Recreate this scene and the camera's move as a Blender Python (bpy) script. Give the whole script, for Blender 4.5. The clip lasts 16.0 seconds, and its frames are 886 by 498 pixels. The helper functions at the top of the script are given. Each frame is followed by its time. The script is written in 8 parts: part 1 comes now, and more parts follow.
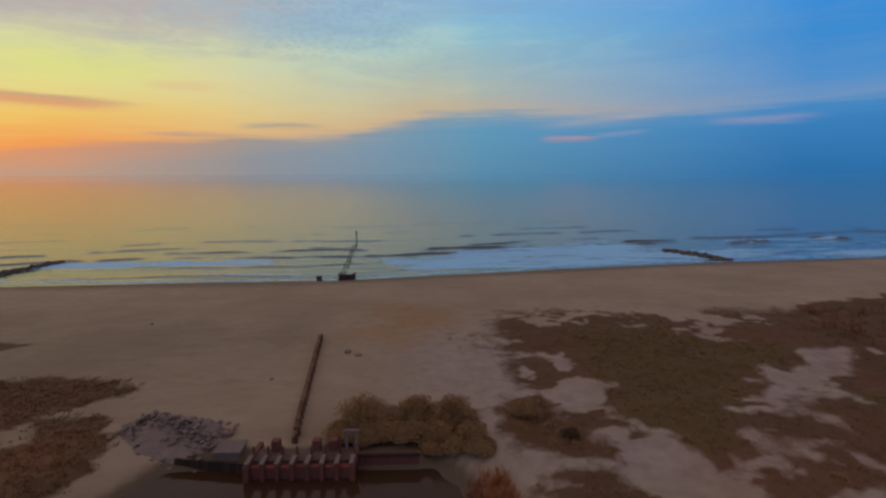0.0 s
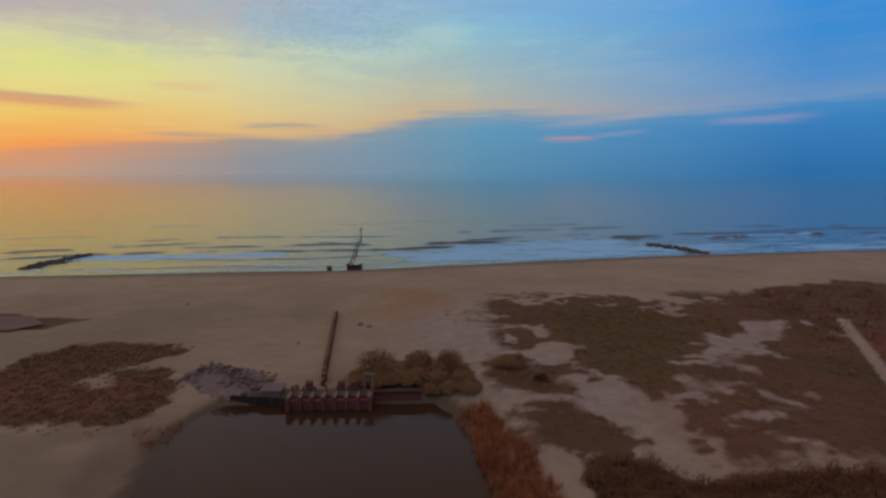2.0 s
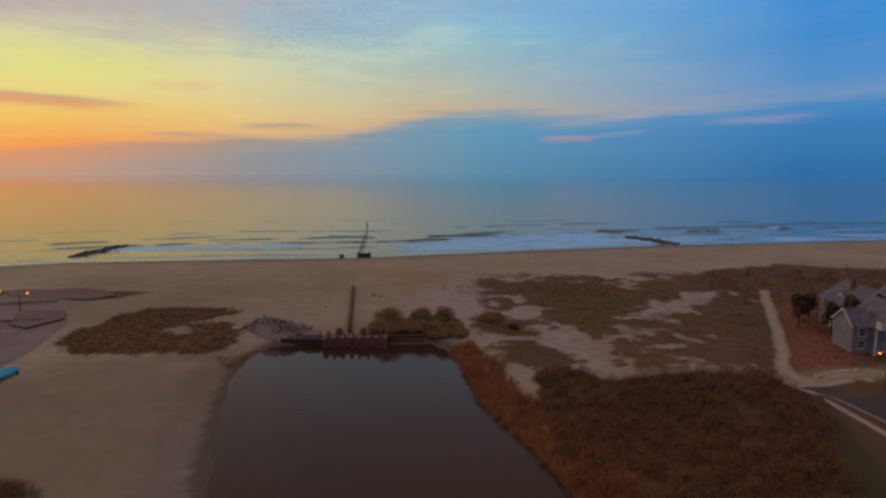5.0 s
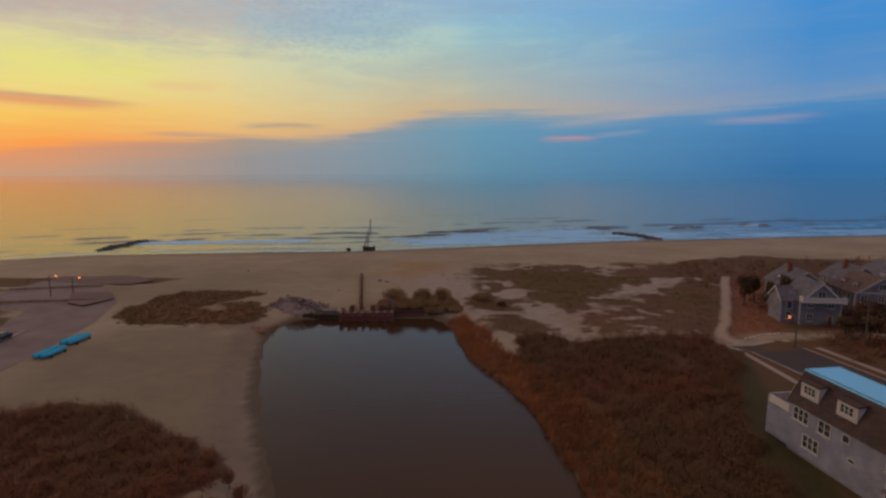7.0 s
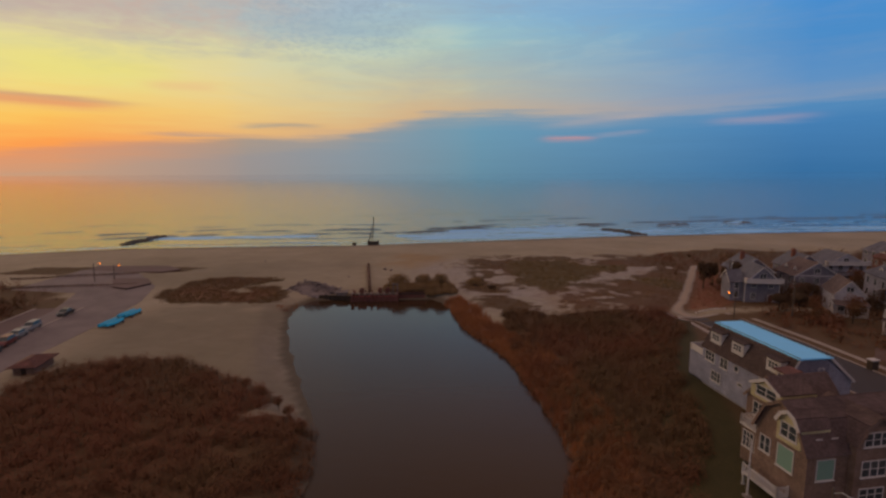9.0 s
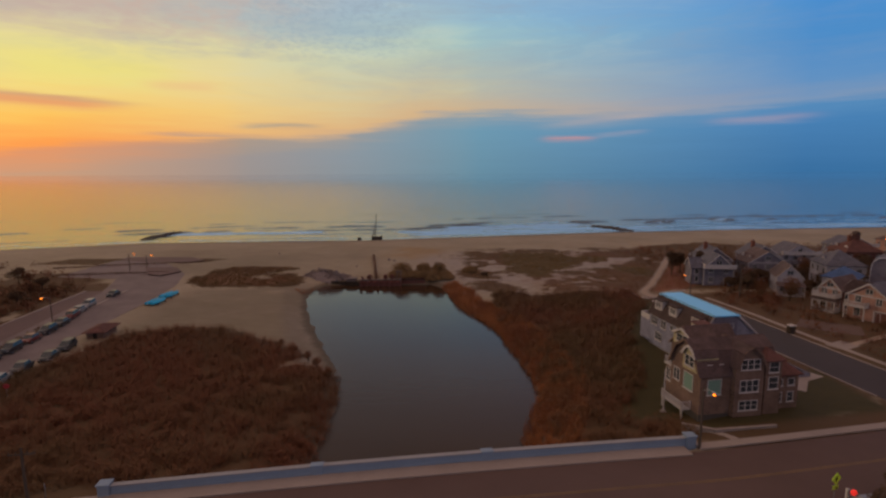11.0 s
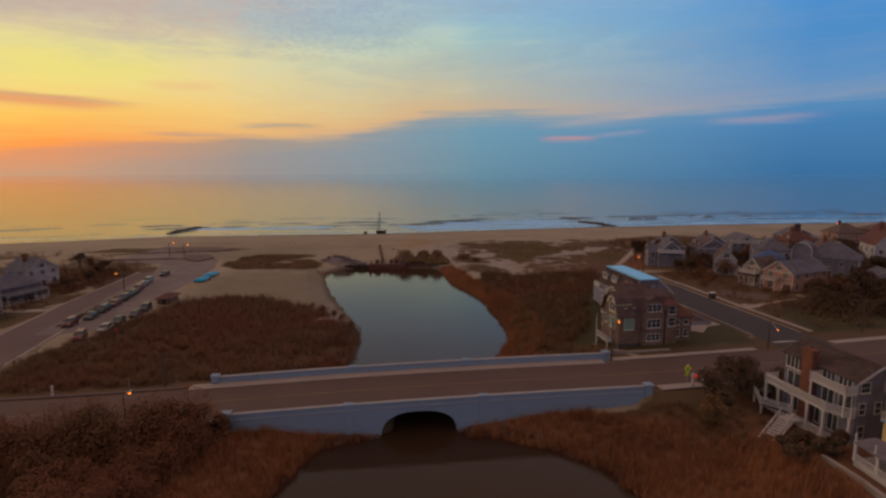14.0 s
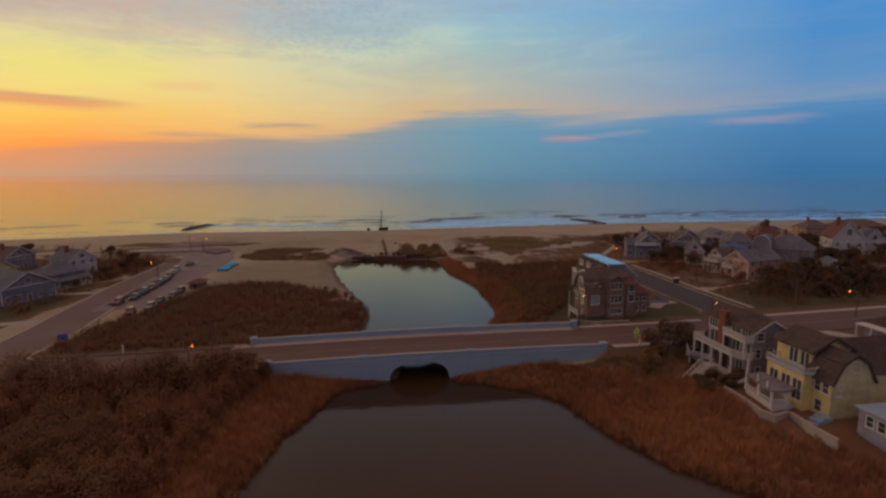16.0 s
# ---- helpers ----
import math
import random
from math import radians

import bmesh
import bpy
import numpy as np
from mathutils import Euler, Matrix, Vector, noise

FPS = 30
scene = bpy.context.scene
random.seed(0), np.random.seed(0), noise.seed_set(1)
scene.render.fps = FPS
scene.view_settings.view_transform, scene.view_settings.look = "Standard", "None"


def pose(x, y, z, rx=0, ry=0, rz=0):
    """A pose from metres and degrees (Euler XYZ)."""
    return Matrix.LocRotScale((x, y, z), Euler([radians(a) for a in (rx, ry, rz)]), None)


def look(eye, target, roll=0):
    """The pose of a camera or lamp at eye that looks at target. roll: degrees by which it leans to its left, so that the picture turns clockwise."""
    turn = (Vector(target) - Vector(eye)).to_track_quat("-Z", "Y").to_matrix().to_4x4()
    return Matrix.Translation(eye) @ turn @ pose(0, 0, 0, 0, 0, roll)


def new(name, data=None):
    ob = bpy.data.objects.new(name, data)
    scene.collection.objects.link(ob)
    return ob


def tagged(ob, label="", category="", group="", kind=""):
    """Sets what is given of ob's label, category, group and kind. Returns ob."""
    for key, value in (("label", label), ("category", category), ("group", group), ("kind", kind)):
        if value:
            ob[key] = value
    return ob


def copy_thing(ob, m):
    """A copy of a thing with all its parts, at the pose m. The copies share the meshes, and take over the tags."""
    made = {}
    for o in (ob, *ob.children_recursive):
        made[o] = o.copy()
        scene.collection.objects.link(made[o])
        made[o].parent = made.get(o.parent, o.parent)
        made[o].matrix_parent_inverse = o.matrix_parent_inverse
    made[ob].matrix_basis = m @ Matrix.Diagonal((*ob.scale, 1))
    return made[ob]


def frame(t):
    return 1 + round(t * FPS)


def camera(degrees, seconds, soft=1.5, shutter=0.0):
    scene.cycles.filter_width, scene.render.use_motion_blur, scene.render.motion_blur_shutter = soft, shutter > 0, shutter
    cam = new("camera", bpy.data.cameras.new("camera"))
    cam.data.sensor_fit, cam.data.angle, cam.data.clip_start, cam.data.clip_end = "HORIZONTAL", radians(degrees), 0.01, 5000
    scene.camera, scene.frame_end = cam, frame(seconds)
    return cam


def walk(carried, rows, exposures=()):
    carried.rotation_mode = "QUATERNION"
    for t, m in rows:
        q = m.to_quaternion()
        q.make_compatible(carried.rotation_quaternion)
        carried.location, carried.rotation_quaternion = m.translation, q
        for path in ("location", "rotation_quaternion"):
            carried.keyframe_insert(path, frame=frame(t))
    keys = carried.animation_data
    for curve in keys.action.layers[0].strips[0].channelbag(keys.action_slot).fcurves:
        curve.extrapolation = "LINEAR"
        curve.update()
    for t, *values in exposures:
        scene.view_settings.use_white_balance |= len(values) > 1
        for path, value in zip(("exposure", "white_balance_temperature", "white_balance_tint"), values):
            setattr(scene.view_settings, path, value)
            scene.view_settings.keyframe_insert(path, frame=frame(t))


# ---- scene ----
# Camera: a drone that flies level and straight backwards, away from the sea.
cam = camera(80.0, 16.0, soft=2.5)
PATH = [
    (0.0, pose(0.00, 0.00, 35.00, 81.49, 0.30, 0)),
    (1.0, pose(0.20, -8.57, 34.99, 81.49, 0.30, 0)),
    (2.0, pose(0.41, -17.28, 34.98, 81.49, 0.30, 0)),
    (3.0, pose(0.62, -26.13, 34.98, 81.49, 0.30, 0)),
    (4.0, pose(0.84, -35.10, 34.98, 81.49, 0.30, 0)),
    (5.0, pose(1.07, -44.16, 34.99, 81.49, 0.30, 0)),
    (6.0, pose(1.31, -53.32, 35.00, 81.49, 0.30, 0)),
    (7.0, pose(1.55, -62.54, 35.02, 81.49, 0.30, 0)),
    (8.0, pose(1.81, -71.81, 35.04, 81.49, 0.30, 0)),
    (9.0, pose(2.08, -81.12, 35.07, 81.49, 0.30, 0)),
    (10.0, pose(2.37, -90.45, 35.10, 81.49, 0.30, 0)),
    (11.0, pose(2.66, -99.78, 35.14, 81.49, 0.30, 0)),
    (12.0, pose(2.98, -109.10, 35.18, 81.49, 0.30, 0)),
    (13.0, pose(3.31, -118.38, 35.23, 81.49, 0.30, 0)),
    (14.0, pose(3.66, -127.63, 35.28, 81.49, 0.30, 0)),
    (15.0, pose(4.03, -136.81, 35.33, 81.49, 0.30, 0)),
    (16.0, pose(4.42, -145.91, 35.39, 81.49, 0.30, 0)),
]
walk(cam, PATH, exposures=[(0.0, 0.0, 5400, 4), (4.0, 0.01, 5480, 5), (8.0, 0.04, 6050, 8), (11.0, 0.07, 6250, 10), (16.0, 0.08, 6380, 10)])

# ---- world, sun ----
SUN_AZ = -58.0  # degrees from straight ahead, the sun stands low behind haze


def srgb(r, g, b):
    return tuple((c / 255 / 12.92) if c <= 10 else ((c / 255 + 0.055) / 1.055) ** 2.4 for c in (r, g, b))


class Nodes:
    """Short hand for building node trees."""

    def __init__(self, tree):
        self.tree = tree
        tree.nodes.clear()

    def add(self, kind):
        return self.tree.nodes.new(kind)

    def link(self, a, b):
        self.tree.links.new(a, b)

    def math(self, op, a, b=None, c=None, clamp=False):
        node = self.add("ShaderNodeMath")
        node.operation, node.use_clamp = op, clamp
        for slot, v in zip(node.inputs, (a, b, c)):
            if v is None:
                continue
            if isinstance(v, (int, float)):
                slot.default_value = v
            else:
                self.link(v, slot)
        return node.outputs[0]

    def mix(self, fac, a, b, blend="MIX"):
        node = self.add("ShaderNodeMix")
        node.data_type, node.blend_type = "RGBA", blend
        for slot, v in ((node.inputs[0], fac), (node.inputs[6], a), (node.inputs[7], b)):
            if isinstance(v, (int, float)):
                slot.default_value = v
            elif isinstance(v, tuple):
                slot.default_value = (*v[:3], 1)
            else:
                self.link(v, slot)
        return node.outputs[2]

    def ramp(self, fac, stops, interpolation="LINEAR"):
        node = self.add("ShaderNodeValToRGB")
        node.color_ramp.interpolation = interpolation
        el = node.color_ramp.elements
        while len(el) < len(stops):
            el.new(0.5)
        for e, (p, c) in zip(el, stops):
            e.position = p
            e.color = (*c, 1) if isinstance(c, tuple) else (c, c, c, 1)
        self.link(fac, node.inputs[0])
        return node.outputs[0]

    def noise(self, scale, detail=4.0, rough=0.55, vector=None, distort=0.0):
        node = self.add("ShaderNodeTexNoise")
        node.inputs["Scale"].default_value = scale
        node.inputs["Detail"].default_value = detail
        node.inputs["Roughness"].default_value = rough
        node.inputs["Distortion"].default_value = distort
        if vector is not None:
            self.link(vector, node.inputs["Vector"])
        return node.outputs[0]

    def remap(self, v, a, b, c=0.0, d=1.0):
        node = self.add("ShaderNodeMapRange")
        node.clamp = True
        self.link(v, node.inputs[0])
        for i, x in enumerate((a, b, c, d)):
            node.inputs[i + 1].default_value = x
        return node.outputs[0]


world = bpy.data.worlds.new("sunrise")
scene.world = world
world.use_nodes = True
w = Nodes(world.node_tree)
coord = w.add("ShaderNodeTexCoord").outputs["Generated"]
xyz = w.add("ShaderNodeSeparateXYZ")
w.link(coord, xyz.inputs[0])
azim = w.math("MULTIPLY", w.math("ARCTAN2", xyz.outputs[0], xyz.outputs[1]), 57.2958)
elev = w.math("MULTIPLY", w.math("ARCSINE", xyz.outputs[2]), 57.2958)
away = w.math("ABSOLUTE", w.math("SUBTRACT", azim, SUN_AZ))
away = w.math("MINIMUM", away, w.math("SUBTRACT", 360.0, away))  # degrees round from the sun
# a low bank of haze whose top edge climbs away from the sun
stretch = w.add("ShaderNodeMapping")
stretch.inputs["Scale"].default_value = (1, 1, 5)
w.link(coord, stretch.inputs[0])
long = w.add("ShaderNodeMapping")
long.inputs["Scale"].default_value = (1, 1, 16)
w.link(coord, long.inputs[0])
ragged = w.noise(5.0, 5, 0.6, long.outputs[0])
top = w.ramp(w.remap(away, 0, 180), [(0.0, 0.10), (0.09, 0.14), (0.145, 0.22), (0.207, 0.28), (0.265, 0.31), (0.29, 0.41), (0.314, 0.5), (0.36, 0.51), (0.394, 0.47), (0.455, 0.47), (0.5, 0.52), (1.0, 0.5)])
edge = w.math("MULTIPLY", top, 10.0)
high = w.math("ADD", w.math("SUBTRACT", elev, edge), w.math("MULTIPLY", w.math("SUBTRACT", ragged, 0.5), 2.4))
pos = w.remap(high, -6, 14)
SKY = []
SKY.append(("near", [(0.0, (196, 154, 122)), (0.2, (200, 156, 124)), (0.29, (225, 150, 105)), (0.335, (255, 158, 78)), (0.45, (255, 196, 92)), (0.6, (248, 220, 128)), (0.75, (238, 222, 145)), (0.88, (214, 194, 160)), (1.0, (196, 180, 168))]))
SKY.append(("warm", [(0.0, (160, 148, 138)), (0.22, (160, 148, 142)), (0.3, (176, 152, 132)), (0.34, (238, 180, 112)), (0.45, (244, 203, 124)), (0.6, (236, 213, 146)), (0.75, (226, 216, 162)), (0.9, (190, 194, 184)), (1.0, (178, 188, 188))]))
SKY.append(("middle", [(0.0, (106, 142, 158)), (0.25, (112, 154, 174)), (0.31, (130, 156, 170)), (0.36, (206, 178, 142)), (0.45, (196, 188, 160)), (0.6, (176, 192, 182)), (0.7, (166, 196, 194)), (0.85, (146, 190, 212)), (1.0, (140, 184, 216))]))
SKY.append(("cool", [(0.0, (58, 110, 156)), (0.25, (72, 128, 178)), (0.31, (86, 138, 184)), (0.35, (124, 150, 182)), (0.42, (98, 145, 192)), (0.6, (76, 140, 198)), (0.8, (72, 142, 206)), (1.0, (76, 142, 206))]))
SKY.append(("back", [(0.0, (116, 108, 116)), (0.4, (140, 132, 138)), (1.0, (160, 152, 156))]))
cols = {name: w.ramp(pos, [(p, srgb(*c)) for p, c in stops]) for name, stops in SKY}
sky = w.mix(w.remap(away, 22, 38), cols["near"], cols["warm"])
sky = w.mix(w.remap(away, 36, 62), sky, cols["middle"])
sky = w.mix(w.remap(away, 60, 92), sky, cols["cool"])
sky = w.mix(w.remap(away, 105, 170), sky, cols["back"])
# thin high cloud: soft sheets and a fine mackerel grain
sheet = w.noise(5.0, 6, 0.6, stretch.outputs[0], 0.6)
fine = w.noise(38.0, 3, 0.6, stretch.outputs[0])
aloft = w.remap(elev, 5, 12)
grey = w.math("MULTIPLY", w.math("MULTIPLY", w.remap(sheet, 0.46, 0.68), w.remap(fine, 0.35, 0.62, 0.55, 1.0)), w.math("MULTIPLY", w.math("MULTIPLY", aloft, w.remap(azim, 30, 12, 0.45, 1.0)), 0.4))
sky = w.mix(grey, sky, srgb(150, 160, 176))
pale = w.math("MULTIPLY", w.math("MULTIPLY", w.remap(sheet, 0.5, 0.3), w.remap(azim, 26, 4, 0.25, 1.0)), w.math("MULTIPLY", aloft, 0.3))
sky = w.mix(pale, sky, srgb(214, 214, 190))
high_up = w.remap(elev, 14, 34)
sky = w.mix(high_up, sky, srgb(182, 151, 138))


def streak(a0, e0, wide, tall, lean, colour, amount):
    """One long cloud at that bearing and height."""
    global sky
    da = w.math("DIVIDE", w.math("SUBTRACT", azim, a0), wide)
    de = w.math("SUBTRACT", w.math("SUBTRACT", elev, e0), w.math("MULTIPLY", w.math("SUBTRACT", azim, a0), lean))
    de = w.math("ADD", de, w.math("MULTIPLY", w.math("SUBTRACT", ragged, 0.5), 1.1))
    de = w.math("DIVIDE", de, tall)
    r = w.math("ADD", w.math("POWER", w.math("ABSOLUTE", da), 4.0), w.math("MULTIPLY", de, de))
    sky = w.mix(w.math("MULTIPLY", w.math("EXPONENT", w.math("MULTIPLY", r, -1.0)), amount), sky, srgb(*colour))


lumps = w.add("ShaderNodeMapping")
lumps.inputs["Scale"].default_value = (1, 1, 2.2)
w.link(coord, lumps.inputs[0])
mottle = w.math("ADD", w.math("MULTIPLY", w.noise(22.0, 4, 0.62, lumps.outputs[0], 0.4), 0.6), w.math("MULTIPLY", fine, 0.4))
bank = w.math("MULTIPLY", w.remap(mottle, 0.42, 0.58, 0.25, 1.0), w.math("MULTIPLY", w.remap(elev, 10.6, 13.6), w.remap(azim, -10, -26)))
sky = w.mix(w.math("MULTIPLY", bank, 0.75), sky, srgb(206, 178, 160))
ripple = w.math("MULTIPLY", w.remap(w.noise(85.0, 2, 0.6, lumps.outputs[0]), 0.45, 0.6), w.math("MULTIPLY", w.remap(elev, 10.5, 12.5), w.remap(w.math("ABSOLUTE", w.math("ADD", azim, 11.0)), 11, 5)))
sky = w.mix(w.math("MULTIPLY", ripple, 0.3), sky, srgb(150, 164, 174))
streak(-37.0, 13.6, 13.0, 1.6, 0.0, (186, 168, 162), 0.3)
streak(-12.0, 13.8, 8.0, 1.3, 0.0, (150, 172, 186), 0.5)
streak(-36.6, 6.35, 6.5, 0.3, -0.03, (196, 150, 122), 0.7)
streak(-37.0, 5.95, 6.0, 0.42, -0.03, (230, 146, 104), 0.75)
streak(-33.0, 9.0, 7.0, 1.6, 0.0, (236, 226, 118), 0.5)
streak(-24.0, 3.55, 4.5, 0.2, 0.0, (176, 150, 138), 0.6)
streak(-25.5, 8.0, 3.0, 0.35, 0.0, (238, 186, 132), 0.45)
streak(17.0, 5.0, 6.0, 0.4, 0.08, (204, 176, 158), 0.35)
streak(-16.7, 4.45, 3.6, 0.22, 0.0, (168, 158, 140), 0.7)
streak(13.2, 3.15, 2.6, 0.24, -0.01, (214, 146, 138), 0.6)
streak(18.2, 3.5, 2.6, 0.2, 0.06, (160, 156, 172), 0.4)
streak(30.5, 4.5, 4.0, 0.3, 0.02, (176, 156, 168), 0.45)
# the clear air above the cloud
air = w.add("ShaderNodeTexSky")
air.sky_type, air.sun_disc = "NISHITA", False
air.sun_elevation, air.sun_rotation = radians(2.0), radians(SUN_AZ)
clear = w.add("ShaderNodeBackground")
clear.inputs["Strength"].default_value = 0.05
w.link(air.outputs[0], clear.inputs[0])
cloud = w.add("ShaderNodeBackground")
cloud.inputs["Strength"].default_value = 1.0
w.link(sky, cloud.inputs[0])
both = w.add("ShaderNodeMixShader")
both.inputs[0].default_value = 0.93
w.link(clear.outputs[0], both.inputs[1])
w.link(cloud.outputs[0], both.inputs[2])
w.link(both.outputs[0], w.add("ShaderNodeOutputWorld").inputs[0])

lamp = bpy.data.lights.new("sun", "SUN")
lamp.energy, lamp.angle, lamp.color = 0.5, radians(14), (1.0, 0.72, 0.46)
sun = new("sun", lamp)
sun_way = Vector((math.sin(radians(SUN_AZ)), math.cos(radians(SUN_AZ)), math.tan(radians(6))))
sun.matrix_world = look(sun_way * 100, (0, 0, 0))

# ---- materials ----


def material(name, colour, rough=0.8, vary=0.25, grain=6.0, bump=0.2, metal=0.0, island=0.0, each=0.0, streaks=0.0, emit=0.0, blot=0.3, drift=None, drift_size=0.03):
    """A surface with two scales of variation: blotches and fine grain, with relief. island / each: spread from piece to piece."""
    m = bpy.data.materials.new(name)
    m.use_nodes = True
    n = Nodes(m.node_tree)
    p = n.add("ShaderNodeTexCoord").outputs["Object"]
    big = n.noise(blot, 4, 0.6, p)
    small = n.noise(grain, 5, 0.65, p)
    f = n.math("ADD", n.math("MULTIPLY", n.math("SUBTRACT", big, 0.5), 2 * vary), n.math("MULTIPLY", n.math("SUBTRACT", small, 0.5), 1.6 * vary))
    if streaks:
        s = n.add("ShaderNodeMapping")
        s.inputs["Scale"].default_value = (3, 3, 0.15)
        n.link(p, s.inputs[0])
        f = n.math("ADD", f, n.math("MULTIPLY", n.math("SUBTRACT", n.noise(2.0, 4, 0.6, s.outputs[0]), 0.5), 2 * streaks))
    if island:
        f = n.math("ADD", f, n.math("MULTIPLY", n.math("SUBTRACT", n.add("ShaderNodeNewGeometry").outputs["Random Per Island"], 0.5), 2 * island))
    if each:
        f = n.math("ADD", f, n.math("MULTIPLY", n.math("SUBTRACT", n.add("ShaderNodeObjectInfo").outputs["Random"], 0.5), 2 * each))
    gain = n.math("ADD", f, 1.0)
    bright = n.add("ShaderNodeCombineXYZ")
    for i in range(3):
        n.link(gain, bright.inputs[i])
    tone = tuple(colour)
    if drift:
        tone = n.mix(n.remap(n.noise(drift_size, 5, 0.62, p), 0.4, 0.6), tone, tuple(drift))
    base = n.mix(1.0, tone, bright.outputs[0], "MULTIPLY")
    b = n.add("ShaderNodeBsdfPrincipled")
    n.link(base, b.inputs["Base Color"])
    b.inputs["Roughness"].default_value, b.inputs["Metallic"].default_value = rough, metal
    b.inputs["Specular IOR Level"].default_value = 0.18 if rough > 0.82 else 0.5
    if emit:
        b.inputs["Emission Color"].default_value = (*colour, 1)
        b.inputs["Emission Strength"].default_value = emit
    if bump:
        bn = n.add("ShaderNodeBump")
        bn.inputs["Strength"].default_value, bn.inputs["Distance"].default_value = bump, 0.05
        n.link(small, bn.inputs["Height"])
        n.link(bn.outputs[0], b.inputs["Normal"])
    n.link(b.outputs[0], n.add("ShaderNodeOutputMaterial").inputs[0])
    return m


def attribute(n, name):
    node = n.add("ShaderNodeAttribute")
    node.attribute_name = name
    return node.outputs["Fac"]


def ground_material():
    m = bpy.data.materials.new("ground")
    m.use_nodes = True
    n = Nodes(m.node_tree)
    p = n.add("ShaderNodeTexCoord").outputs["Object"]
    tracks = n.add("ShaderNodeMapping")
    tracks.inputs["Scale"].default_value, tracks.inputs["Rotation"].default_value = (0.08, 0.2, 1), (0, 0, radians(14))
    n.link(p, tracks.inputs[0])
    big, mid, small = n.noise(0.035, 5, 0.6, p), n.noise(0.4, 5, 0.65, p), n.noise(4.0, 4, 0.7, p)
    sand = n.mix(n.remap(big, 0.35, 0.65), (0.252, 0.203, 0.143), (0.338, 0.276, 0.206))
    sand = n.mix(n.math("MULTIPLY", n.remap(n.noise(0.8, 5, 0.65, tracks.outputs[0], 1.5), 0.42, 0.65), 0.5), sand, (0.235, 0.175, 0.125))
    sand = n.mix(n.math("MULTIPLY", n.remap(mid, 0.5, 0.7), 0.35), sand, (0.205, 0.156, 0.115))
    pale = n.mix(n.remap(mid, 0.35, 0.65), (0.318, 0.265, 0.240), (0.245, 0.198, 0.175))
    col = n.mix(attribute(n, "pale"), sand, pale)
    ochre = n.mix(n.remap(mid, 0.35, 0.65), (0.30, 0.19, 0.09), (0.24, 0.155, 0.085))
    col = n.mix(attribute(n, "ochre"), col, ochre)
    weed = n.mix(n.remap(big, 0.35, 0.6), (0.108, 0.058, 0.031), (0.095, 0.059, 0.030))
    weed = n.mix(attribute(n, "olive"), weed, (0.102, 0.068, 0.027))
    weed = n.mix(n.math("MULTIPLY", n.remap(small, 0.4, 0.7), 0.6), weed, (0.085, 0.05, 0.026))
    veg = n.remap(n.math("ADD", attribute(n, "veg"), n.math("MULTIPLY", n.math("SUBTRACT", mid, 0.5), 0.75)), 0.33, 0.66)
    col = n.mix(veg, col, weed)
    red = n.mix(n.remap(small, 0.3, 0.7), (0.15, 0.064, 0.038), (0.21, 0.092, 0.052))
    col = n.mix(attribute(n, "red"), col, red)
    lawn = n.mix(n.remap(mid, 0.3, 0.7), (0.05, 0.04, 0.015), (0.07, 0.052, 0.02))
    lawn = n.mix(n.remap(small, 0.4, 0.7), lawn, (0.042, 0.038, 0.015))
    col = n.mix(attribute(n, "lawn"), col, lawn)
    wet = attribute(n, "wet")
    col = n.mix(wet, col, (0.082, 0.062, 0.043))
    b = n.add("ShaderNodeBsdfPrincipled")
    n.link(col, b.inputs["Base Color"])
    b.inputs["Specular IOR Level"].default_value = 0.22
    n.link(n.math("SUBTRACT", 0.92, n.math("MULTIPLY", wet, 0.12)), b.inputs["Roughness"])
    bn = n.add("ShaderNodeBump")
    bn.inputs["Strength"].default_value, bn.inputs["Distance"].default_value = 0.35, 0.25
    n.link(n.math("ADD", mid, n.math("MULTIPLY", small, 0.4)), bn.inputs["Height"])
    n.link(bn.outputs[0], b.inputs["Normal"])
    n.link(b.outputs[0], n.add("ShaderNodeOutputMaterial").inputs[0])
    return m


